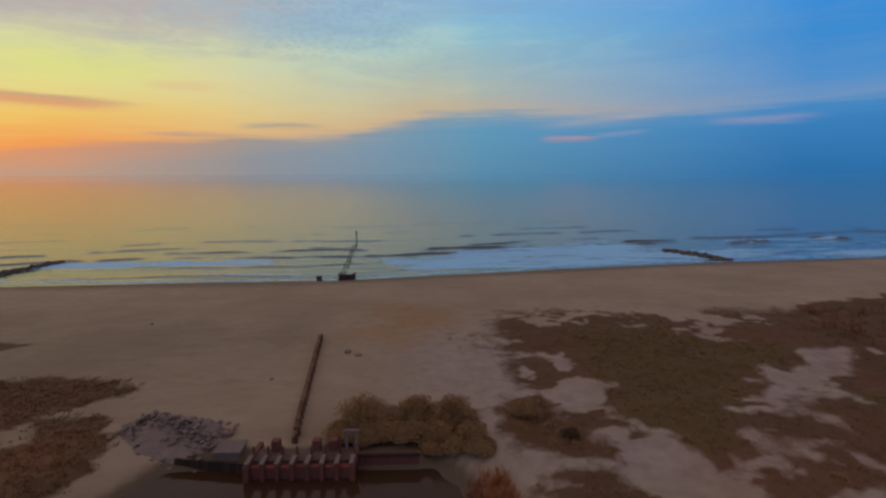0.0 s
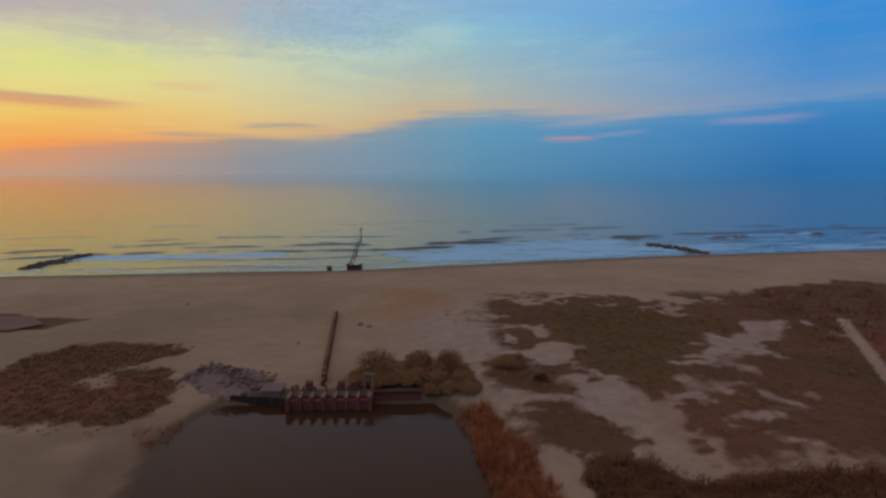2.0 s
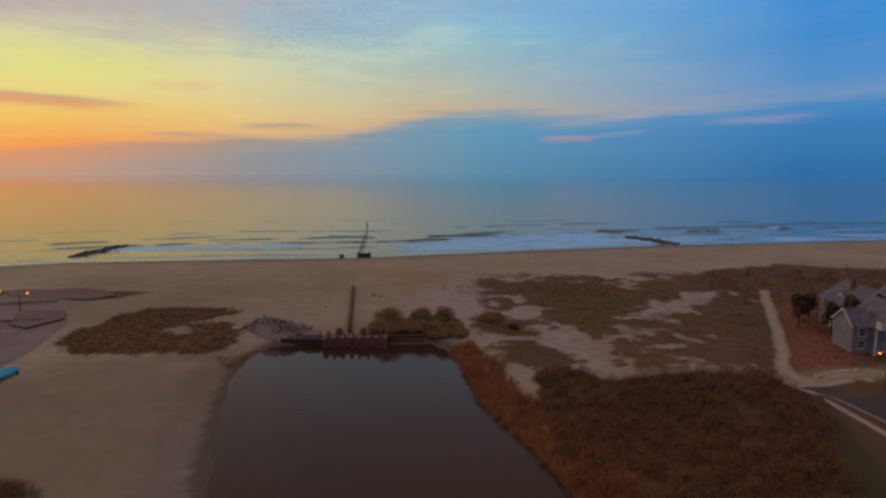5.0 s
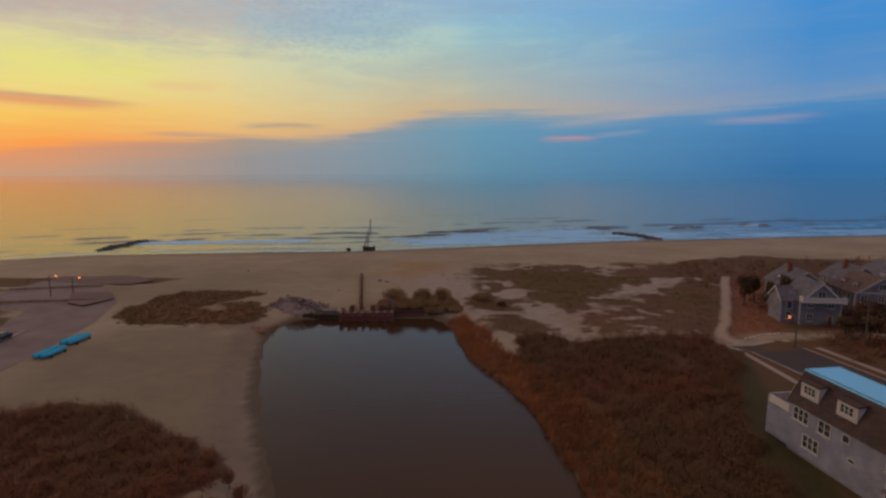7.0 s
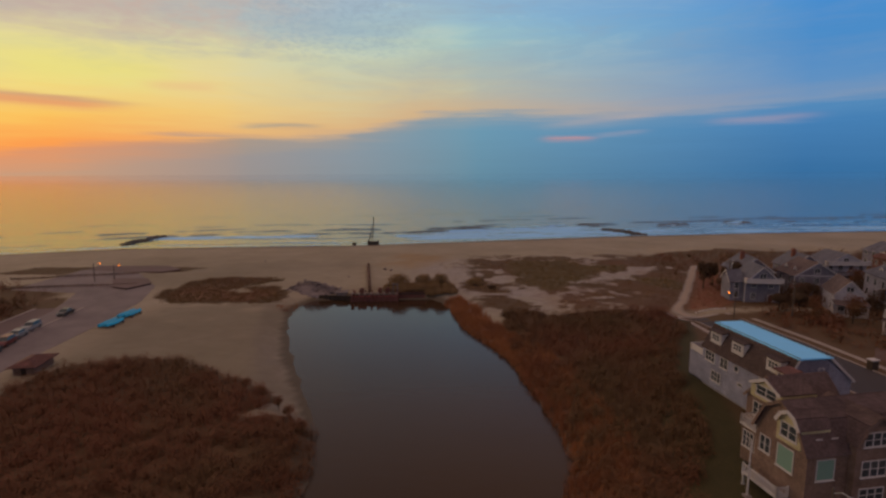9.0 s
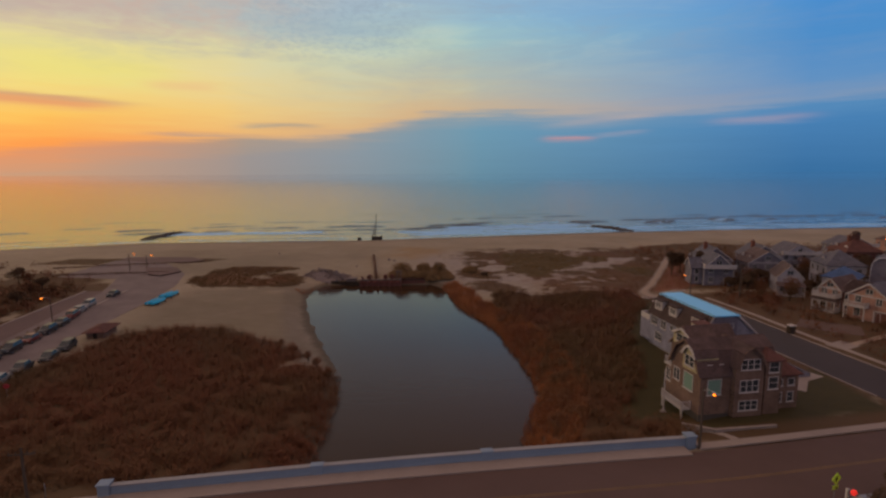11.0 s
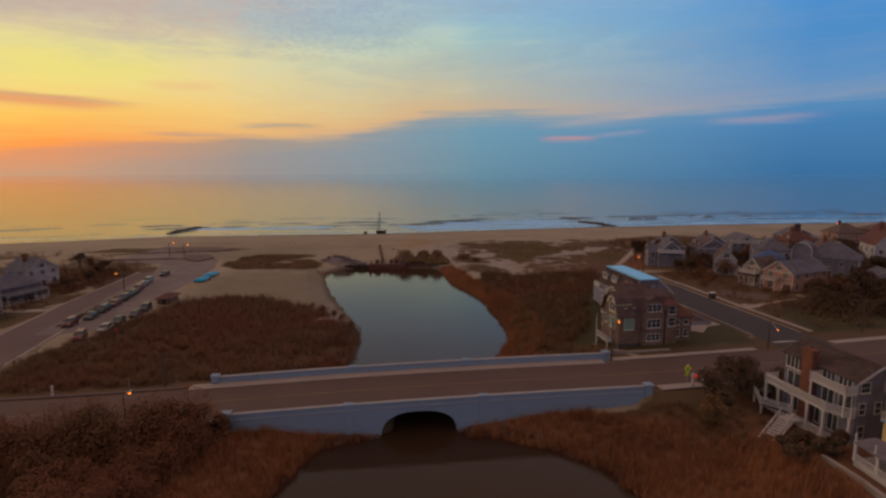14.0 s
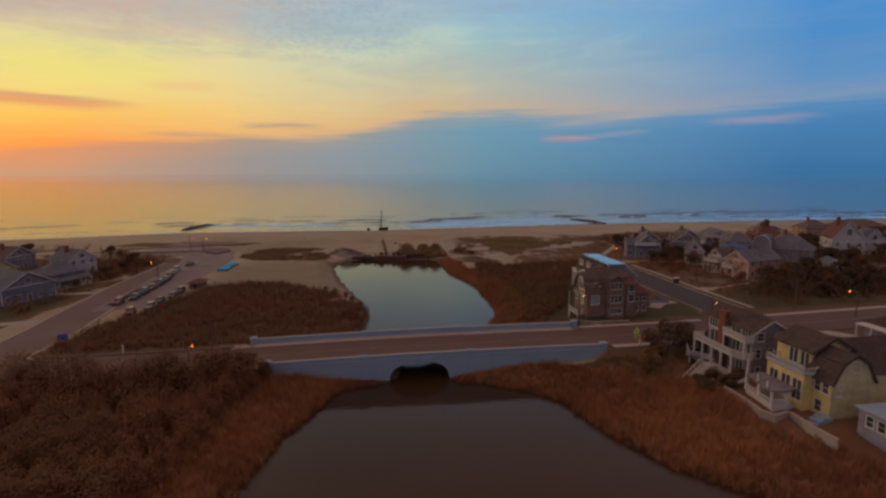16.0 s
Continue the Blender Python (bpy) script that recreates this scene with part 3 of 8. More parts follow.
PLANTED["big_thicket"] = [(-66.5, -24), (-64.7, -9), (-62, 4), (-50.7, 8), (-43, 7), (-33, -1), (-26, -5), (-22.5, -9), (-23.5, -11.5), (-26.5, -14.5), (-25, -16), (-21.5, -13.6), (-18.5, -12.2), (-15.8, -14.3), (-13.5, -20), (-13, -25), (-12, -39), (-12.3, -45), (-31, -49.6), (-36, -50.6), (-52, -52.8), (-69, -55.2), (-70.2, -38)]
PLANTED["shrub_bank"] = [(14.6, 30), (16.0, 36.5), (19.5, 38.4), (23.8, 36.6), (26.2, 32.5), (34, 33.5), (52, 33.8), (53, 25), (40, 2), (33, -24), (25, -34), (17, -34), (19, -12), (15, 10), (15, 20)]
PLANTED["street_hedge"] = [(76, 16), (77, 28), (84, 30), (84, 24), (80, 18)]
PLANTED["town_hedge"] = [(84, -20), (88, -5), (99, -4), (108, 10), (120, 18), (140, 12), (150, -6), (130, -20)]
PLANTED["bridge_corner"] = [(16, -46), (30, -44.5), (33, -40), (33, -36), (25, -33), (17, -34)]
PLANTED["shrub_corner"] = [(36, -62), (41, -60), (50, -56), (56, -52), (52, -58), (44, -66), (40, -72), (34, -74), (33, -66)]
PLANTED["lake_north"] = [(-14, -66), (-13.6, -70), (-15.2, -75.6), (-17.3, -82), (-18, -88.4), (-19, -95), (-24, -102), (-46, -102), (-80, -70), (-76, -66), (-50, -64)]
PLANTED["bank_growth"] = [(17, -62), (36, -59.5), (38, -66), (40.5, -69), (34, -71.2), (29, -70), (22, -66)]
PLANTED["wall_growth"] = [(43.4, -77), (44.0, -83), (45.2, -85.6), (47.4, -86), (48.4, -92), (47.5, -98), (43.5, -98), (44.6, -91)]
THIN = {"dune_hollow": 0.85, "dune_foot": 0.85, "dune_middle": 0.4, "dune_clump": 0.75, "weir_scrub": 0.7, "dune_south": 0.7, "dune_patch": 0.7, "dune_slope": 0.5, "dune_low": 0.75}
LAWNS = {
    "house_lawn": [(53, 30), (53, 24), (47, 8), (42, -6), (38, -22), (34, -36), (26, -34), (32, -8), (40, 14), (45, 30)],
    "front_lawn": [(33, -40), (61, -35), (61, -20), (36, -36)],
    "corner_lawn": [(74, -30), (110, -24), (108, -6), (78, -12)],
    "north_lawn": [(-93, -20), (-94, -2), (-120, 0), (-125, -40), (-95, -40)],
}
RED = [(83, 84), (86, 74), (75, 46), (66, 35), (59, 35), (58.5, 38), (67, 53), (74.5, 67)]
OCHRE = [(-22, 104), (-16, 130), (6, 128), (2, 108), (-8, 92)]
PATHWAY = [(85.5, 92), (82.3, 86.0), (77.8, 77), (73.0, 68.0), (69.0, 60.4), (66.6, 55.6), (63.6, 50.4), (60.9, 45.1), (58.0, 41.0), (56.2, 38.0), (55.2, 34.8), (55.6, 31)]


TERRACE = [(44.6, -75.2), (45.2, -79.4), (45.2, -82.8), (46.0, -83.6), (48.2, -82.7), (48.8, -85.6), (49.0, -90.5), (49.5, -97), (64, -97), (64, -78), (52, -74)]


def terrain(x, y):
    """Height of the ground."""
    x, y = np.asarray(x, float), np.asarray(y, float)
    sx, sy = zip(*SHORE)
    s = np.interp(x, sx, sy) - y
    z = np.interp(s, (-400, -60, 0, 12, 40, 80, 120), (-9, -3, -0.05, 0.8, 1.7, 2.3, 2.6))
    land = step(s, 30, 80)
    rough_area = step(x, -5, 10) * step(y, 28, 45) * land
    z = z + rough_area * ((fbm(x, y, 0.06, 3) - 0.45) * 2.4 + (fbm(x, y, 0.3, 8, 3) - 0.5) * 0.5)
    z = z + land * (fbm(x, y, 0.02, 5) - 0.5) * 0.5
    town = step(x, 26, 42) * (1 - step(y, 30, 70)) * land
    z = z + (4.0 - z) * town
    ridge = step(x, 44, 60) * step(-y, 60, 70) * 0.9
    z = z + ridge
    z = z + np.maximum(4.95 - z, 0) * step(inside(TERRACE, x, y), -3.5, -0.3)
    lot = step(inside(LOT, x, y), -4, 0)
    lot = np.maximum(lot, step(-line_distance(LANE, x, y), -14, -9))
    z = z + (2.75 - z) * lot
    st = step(-line_distance(STREET, x, y), -9, -6)
    z = z + (3.9 - z) * st
    trod = step(-line_distance(PATHWAY, x, y), -7, -2)
    z = z + (3.0 - z) * trod
    u, v = road_uv(x, y)
    over = step(u, -28.5, -26.5) * (1 - step(u, 29.0, 31.0))
    band = np.where(np.abs(v) < 5.6, 1.0, 0.0) * over + (1 - step(np.abs(v), 7.0, 13.0)) * (1 - over)
    z = z + (road_z(u) - 0.12 - z) * band
    for poly in (POND, LAKE):
        d = inside(poly, x, y) + (fbm(x, y, 0.35, 21, 3) - 0.5) * 1.6
        shore = np.where(d > 0, WATER - 0.22 * d, WATER + np.minimum(-d * 0.28, 5))
        keep = np.where((np.abs(v) < 5.6), 0.0, 1.0)
        z = np.where(keep > 0, np.minimum(z, np.maximum(shore, -0.8)), z)
    dam = step(x, -32, -30.5) * (1 - step(x, -2.8, -1.4)) * step(y, 56.4, 57.6) * (1 - step(y, 70, 80))
    z = z + dam * np.maximum(1.95 - z, 0)
    ch = inside(CHANNEL, x, y)
    z = np.where(ch > 0.2, -0.6, z)
    return z


def zg(x, y):
    return float(terrain(np.array([x]), np.array([y]))[0])


def spread(lo, hi, pitch, far, grow=1.25):
    core = list(np.arange(lo, hi + pitch / 2, pitch))
    s = pitch
    while core[-1] < far:
        s *= grow
        core.append(core[-1] + s)
    s = pitch
    while core[0] > -far:
        s *= grow
        core.insert(0, core[0] - s)
    return np.array(core)


def sheet_mesh(name, xs, ys, z, mat, attrs):
    X, Y = np.meshgrid(xs, ys)
    nx, ny = len(xs), len(ys)
    verts = np.stack([X.ravel(), Y.ravel(), z(X, Y).ravel()], -1)
    i = (np.arange(ny - 1)[:, None] * nx + np.arange(nx - 1)[None]).ravel()
    faces = np.stack([i, i + 1, i + nx + 1, i + nx], -1)
    me = bpy.data.meshes.new(name)
    me.vertices.add(len(verts)), me.loops.add(faces.size), me.polygons.add(len(faces))
    me.vertices.foreach_set("co", verts.ravel())
    me.loops.foreach_set("vertex_index", faces.ravel())
    me.polygons.foreach_set("loop_start", np.arange(len(faces)) * 4)
    me.update(calc_edges=True)
    me.materials.append(mat)
    for key, fun in attrs.items():
        a = me.attributes.new(key, "FLOAT", "POINT")
        a.data.foreach_set("value", np.clip(fun(X, Y), 0, 1).ravel().astype(np.float32))
    me.shade_smooth()
    return new(name, me)


def planted(x, y):
    out = np.zeros(np.shape(x))
    for key, poly in PLANTED.items():
        soft = 4.0 if key.startswith("dune") else 2.2 if key == "north_clump" else 1.5
        d = inside(poly, x, y) + ((fbm(x, y, 0.12, 31) - 0.5) * 9 + (fbm(x, y, 0.4, 33, 3) - 0.5) * 7) * (soft / 3.5) + (1.5 if key == "north_clump" else 0.0)
        out = np.maximum(out, step(d, -soft, soft) * THIN.get(key, 1.0))
    # scattered tussocks over the dunes south of the pond
    dune = step(x, 2, 16) * step(y, 28, 40) * (1 - step(y, 108, 140)) * (1 - step(x, 150, 260))
    mottle = fbm(x, y, 0.07, 41, 5) + 0.5 * (fbm(x, y, 0.3, 43, 3) - 0.5) + 0.12 * step(x, 22, 44) + 0.16 * step(x - 0.25 * (y - 50), 40, 54)
    sandy = np.maximum(step(inside([(46, 75), (60, 89), (72, 91), (53, 67), (49, 66)], x, y), -3, 2), step(-line_distance([(4, 72), (5, 60), (12, 53), (20, 50), (25, 50), (30, 42), (27, 36)], x, y), -4.5, -2))
    out = np.maximum(out, dune * 0.78 * step(mottle, 0.42, 0.64) * (1 - 0.9 * sandy))
    town = np.maximum(step(x, 74, 82) * (1 - step(y, 60, 110)), step(-x, 90, 110) * (1 - step(y, 70, 90)))
    out = np.maximum(out, town * step(fbm(x, y, 0.05, 51), 0.38, 0.5))
    yards = step(x, 28, 36) * (1 - step(y, 26, 36)) + step(-x, 86, 92) * (1 - step(y, 46, 60)) + step(-y, 58, 62)
    out = np.maximum(out, np.clip(yards, 0, 1) * step(fbm(x, y, 0.09, 53), 0.2, 0.42))
    u, v = road_uv(x, y)
    out = np.maximum(out, (1 - step(np.abs(v), 8, 12)) * np.maximum(step(-u, 29, 32), step(u, 34, 37)) * (1 - step(line_distance(STREET, x, y) * -1, -9, -7)))
    bare = np.maximum(step(inside(LOT, x, y), -1, 1), step(-line_distance(PATHWAY, x, y), -1.4, -0.6))
    bare = np.maximum(bare, step(inside(POND, x, y), -0.6, 0.4))
    return out * (1 - bare)


def olive_turf(x, y):
    """Where the dune growth is olive rather than rust red."""
    d = np.maximum(inside(PLANTED["dune_thicket"], x, y), inside(PLANTED["dune_ridge"], x, y)) + (fbm(x, y, 0.2, 35, 3) - 0.5) * 5
    return step(d, -2.5, 2.0)


def reeds_here(x, y):
    """Belts of reed on the southern bank of the pond and round the lake."""
    a = inside(POND, x, y) + (fbm(x, y, 0.15, 61) - 0.5) * 3
    belt = 8.0 - 2.0 * step(y, 2, 18)
    south = step(a + belt, 0, 2) * (1 - step(inside(POND, x, y), 0.1, 0.7)) * step(x, 1, 5) * (1 - step(y, 50, 56))
    b = inside(LAKE, x, y) + (fbm(x, y, 0.12, 62) - 0.5) * 4
    round_lake = step(b, -11, -8) * (1 - step(inside(LAKE, x, y), 0.1, 0.9))
    _, v = road_uv(x, y)
    round_lake = round_lake * step(-v, 6.5, 7.0)
    wide = step(-b, 0, 1) * (1 - step(-b, 13, 16)) * step(x, 20, 24) * step(-y, 68, 72) * (1 - step(x, 41, 44))
    yard = step(inside([(29.6, -71.2), (34.6, -70.6), (41.0, -69.5), (42.6, -72.5), (43.4, -78), (43.8, -82.5), (44.2, -86.5), (44.0, -91), (41.0, -97), (34, -92), (28, -76)], x, y), -0.5, 1.0)
    clump = step(inside([(-37, 43), (-34, 47), (-35.5, 50), (-39.5, 46.5)], x, y), -1.0, 0.5) * 0.6
    return np.clip(np.maximum.reduce([south, round_lake, wide, yard, clump]), 0, 1)


def lawns(x, y):
    out = np.zeros(np.shape(x))
    for poly in LAWNS.values():
        out = np.maximum(out, step(inside(poly, x, y), -0.8, 0.8))
    return out


def shore_wet(x, y):
    sx, sy = zip(*SHORE)
    s = np.interp(x, sx, sy) - y + (fbm(x, y, 0.05, 71) - 0.5) * 5
    damp = 0.45 * step(-x, 10, 18) * (1 - step(-x, 60, 72)) * step(y, -16, -4) * (1 - step(y, 46, 58)) * step(fbm(x, y, 0.05, 73), 0.3, 0.55)
    hollow = 0.32 * step(-x, 18, 34) * (1 - step(-x, 100, 130)) * step(y, 56, 72) * (1 - step(y, 108, 132)) * (0.55 + 0.45 * step(fbm(x, y, 0.04, 77), 0.35, 0.6))
    damp = np.maximum(damp, hollow)
    return np.maximum(np.maximum(0.6 * (1 - step(s, 3, 14)), damp), 0.9 * step(np.maximum(inside(POND, x, y), inside(LAKE, x, y)) + (fbm(x, y, 0.2, 75) - 0.5) * 2, -2.6, -1.2))


ground = sheet_mesh("ground", spread(-150, 150, 1.0, 4800), spread(-112, 214, 1.0, 4800), terrain, M["ground"], {
    "veg": planted,
    "olive": olive_turf,
    "lawn": lawns,
    "red": lambda x, y: np.maximum(step(inside(RED, x, y), -1.5, 1.5), np.maximum.reduce([0.8 * reeds_here(x, y), 0.7 * step(-y, 60, 66) * step(x, 14, 18) * (1 - step(x, 50, 60)), 0.22 * step(x, 8, 34) * step(y, 28, 44) * (1 - step(y, 95, 120)) * (1 - step(inside(PLANTED["dune_thicket"], x, y), -1, 4)) * step(fbm(x, y, 0.09, 47, 5), 0.38, 0.6), 0.6 * step(inside(PLANTED["north_clump"], x, y), -1, 3) * (1 - 0.6 * step(y, 60, 72))])),
    "ochre": lambda x, y: step(inside(OCHRE, x, y) + (fbm(x, y, 0.08, 81) - 0.5) * 18, -5, 9) * 0.8,
    "pale": lambda x, y: np.maximum(step(x, -18, 2) * step(y, 28, 46) * (1 - step(y, 96, 125)) * (0.55 + 0.45 * step(fbm(x, y, 0.09, 91), 0.36, 0.6)), np.maximum(step(-line_distance(PATHWAY, x, y), -1.0, -0.5), 0.4 * step(inside(POND, x, y) + (fbm(x, y, 0.12, 93) - 0.5) * 5, -9, -4) * step(-x, 8, 12) * (1 - step(y, 14, 30)))),
    "wet": shore_wet,
})
tagged(ground, "pale brown beach sand with dark scrub patches", "ground", kind="structure")


# ---- the sea ----
def sea_offset(x, y):
    sx, sy = zip(*SHORE)
    return y - np.interp(x, sx, sy)


def breakers(x, y):
    s = sea_offset(x, y)
    z = (fbm(x * 0.25, y, 0.12, 101, 3) - 0.5) * 0.25 * (1 - step(s, 150, 700))
    for k, (off, high, wide) in enumerate(((15, 0.3, 1.8), (31, 0.45, 2.0), (46, 1.0, 1.9), (60, 1.0, 2.0), (74, 0.8, 2.4), (96, 0.65, 3.2), (128, 0.5, 4.4), (170, 0.45, 5.6), (225, 0.4, 7.0))):
        wob = (fbm(x, x * 0, 0.018, 110 + k) - 0.5) * 26
        lump = step(fbm(x, x * 0 + k, 0.04, 130 + k, 4), 0.46, 0.6)
        z = z + high * (0.55 + 0.45 * step(x, -60, 20)) * lump * np.exp(-(((s - off - wob) / wide) ** 2))
    return z


def foam_at(x, y):
    s = sea_offset(x, y)
    # the outer break and the wash behind it
    ragged = (fbm(x, x * 0, 0.04, 141) - 0.5) * 12
    outer = np.interp(x, (-160, -70, -60, -25, 0, 58, 84, 100, 112, 150, 260), (43, 44, 36, 40, 44, 63, 56, 34, 30, 27, 22)) + ragged
    inner = np.interp(x, (-160, -72, -60, -26, -12, 20, 60), (28, 31, 32, 30, 10, 4, 2)) + (fbm(x, x * 0, 0.05, 142) - 0.5) * 6
    thin = 1 - 0.75 * step(x, -70, -62) * (1 - step(x, -30, -18))
    f = step(s, inner - 2, inner + 5) * (1 - step(s, outer - 2, outer + 1.5)) * thin * (0.55 + 0.85 * (1 - step(x, -75, -50)) + 1.2 * (fbm(x * 0.3, y, 0.09, 143) - 0.45))
    f = f * step(x, -156, -148)
    # a thin lip of foam on the sand, and a second break further out to the south
    f = np.maximum(f, 0.72 * np.exp(-(((s - 3.0 - (fbm(x, y * 0, 0.06, 144) - 0.5) * 7) / 1.5) ** 2)))
    # long thin lines of wash that run up the northern beach
    for off, seed in ((9.0, 151), (16.0, 152)):
        f = np.maximum(f, 0.78 * (1 - step(x, -50, -20)) * step(fbm(x, x * 0, 0.03, seed), 0.36, 0.5) * np.exp(-(((s - off - (fbm(x, x * 0, 0.025, seed + 5) - 0.5) * 9) / 1.1) ** 2)))
    f = np.maximum(f, 0.95 * step(x, 132, 140) * (1 - step(x, 196, 204)) * np.exp(-(((s - 55 - (fbm(x, x * 0, 0.03, 145) - 0.5) * 7) / 2.2) ** 2)))
    f = np.maximum(f, 0.5 * step(x, 128, 150) * step(s, 22, 34) * (1 - step(s, 48, 55)) * step(fbm(x * 0.3, y, 0.1, 146), 0.4, 0.6))
    return f


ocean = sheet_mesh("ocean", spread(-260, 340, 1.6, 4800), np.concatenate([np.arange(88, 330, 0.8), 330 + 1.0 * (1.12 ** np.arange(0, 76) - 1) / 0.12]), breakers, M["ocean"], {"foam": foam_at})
tagged(ocean, "calm sea at sunrise with low white breakers tinted sky blue", "sea", kind="structure")

pond = part("pond", boxes((-46, 66, -140, 62, WATER - 0.02, WATER)), M["pond"])
tagged(pond, "still dark pond and lake water", "water", kind="structure")


# ---- roads ----
def strip(name, centre, half, lift, mat, label, category="road", thick=0.12, level=None, offset=0.0):
    """A ribbon of paving that follows the ground; lift is its height over it."""
    pts = []
    for (ax, ay), (bx, by) in zip(centre, centre[1:]):
        n = max(1, round(math.hypot(bx - ax, by - ay) / 4))
        pts += [(ax + (bx - ax) * k / n, ay + (by - ay) * k / n) for k in range(n)]
    pts.append(centre[-1])
    bm = bmesh.new()
    rows = []
    for i, p in enumerate(pts):
        a, b = pts[max(i - 1, 0)], pts[min(i + 1, len(pts) - 1)]
        d = Vector((b[0] - a[0], b[1] - a[1])).normalized()
        side = Vector((-d.y, d.x))
        c = Vector(p) + side * offset
        row = []
        for sgn in (1, -1):
            q = c + side * half * sgn
            z = (level(*p) if level else zg(*p)) + lift
            row += [bm.verts.new((q.x, q.y, z)), bm.verts.new((q.x, q.y, z - thick))]
        rows.append(row)
    for a, b in zip(rows, rows[1:]):
        for i, j in ((0, 2), (2, 3), (3, 1), (1, 0)):
            bm.faces.new((a[i], a[j], b[j], b[i]))
    for r in (rows[0], rows[-1]):
        bm.faces.new((r[0], r[1], r[3], r[2]))
    bmesh.ops.recalc_face_normals(bm, faces=bm.faces[:])
    return tagged(part(name, bm, mat), label, category, kind="structure")


def road_level(x, y):
    return float(road_z(road_uv(x, y)[0]))


MAIN = [road_at(u, 0) for u in (-170, -120, -60, 0, 28, 32, 36, 41, 48, 60, 130, 230)]
strip("road", MAIN, HALF - 1.5, 0.0, M["asphalt"], "worn asphalt road across the bridge", level=road_level)
for v in (-0.12, 0.12):
    strip("road_marking", MAIN, 0.06, 0.012, M["yellow"], "double yellow centre line", "marking", 0.01, road_level, v)
for v in (-1, 1):
    wide = 0.95 if v > 0 else 0.6
    strip("pavement", [road_at(u, 0) for u in (-34, 0, 30)], wide, 0.15, M["pave"], "worn sandy concrete pavement on the bridge", "pavement", 0.25, road_level, v * (HALF - wide - 0.22))
strip("pavement", [road_at(u, HALF - 0.6) for u in (31.5, 36, 41, 50, 59)], 0.6, 0.15, M["pave"], "pale concrete pavement beside the road", "pavement", 0.2, road_level)
strip("pavement", [road_at(u, HALF - 0.6) for u in (75, 100, 140)], 0.75, 0.15, M["pave"], "pale concrete pavement beside the road", "pavement", 0.2, road_level)
strip("pavement", [road_at(u, 1 - HALF) for u in (33.5, 38, 46)], 0.75, 0.15, M["pave"], "pale concrete pavement beside the road", "pavement", 0.2, road_level)
strip("pavement", [road_at(u, HALF - 0.6) for u in (-66, -50, -32)], 0.25, 0.10, M["lane"], "pale kerb stones beside the road", "kerb", 0.2, road_level)
strip("street", STREET, 5.0, 0.03, M["street"], "dark asphalt side street")
for s in (-1, 1):
    strip("kerb", STREET[1:], 0.12, 0.13, M["pave"], "pale concrete kerb", "kerb", 0.2, None, s * 5.15)
strip("pavement", STREET[1:], 0.5, 0.12, M["pave"], "pale concrete pavement", "pavement", 0.2, None, -7.6)
strip("street", LANE, 5.2, 0.03, M["lane"], "asphalt lane to the beach car park")
for s in (-1, 1):
    strip("kerb", [(-75.6, -49), *LANE[1:]], 0.3, 0.14, M["pave"], "pale concrete kerb", "kerb", 0.2, None, s * 5.5)

strip("kerb", [(-66.5, -58.0), (-69.0, -56.8), (-69.9, -53), (-70.2, -49)], 0.3, 0.14, M["pave"], "pale concrete kerb round the corner", "kerb", 0.2)
bm = bmesh.new()
prism(bm, LOT, "z", 2.5, 2.79)
tagged(part("car_park", bm, M["lot"]), "worn pale asphalt beach car park", "car park", kind="structure")


strip("planting_bed", [(-78.2, -19), (-79.0, -6), (-80.2, 5), (-82.6, 15)], 0.9, 0.1, M["soil"], "dark planting bed beside the parked cars", "bed", 0.12)


# ---- the bridge ----
SPAN, CROWN, SPRING, MID = 5.05, 3.35, WATER - 0.3, -1.0  # half the arch's width, its rise, where it springs from, and its middle
ARCH = [(math.cos(math.pi * k / 24), math.sin(math.pi * k / 24)) for k in range(25)]
ARCH = [(math.copysign(abs(c) ** 0.8, c), q ** 0.8) for c, q in ARCH]


def parapet_top(u):
    return float(road_z(u)) + 1.08


def run_of(lo, hi, low, high, v0, v1):
    """A length of masonry along the bridge whose foot and head follow the road's hump."""
    us = [lo + (hi - lo) * k / 12 for k in range(13)]
    return prism(bmesh.new(), [(u, low(u)) for u in us] + [(u, high(u)) for u in us[::-1]], "y", v0, v1)


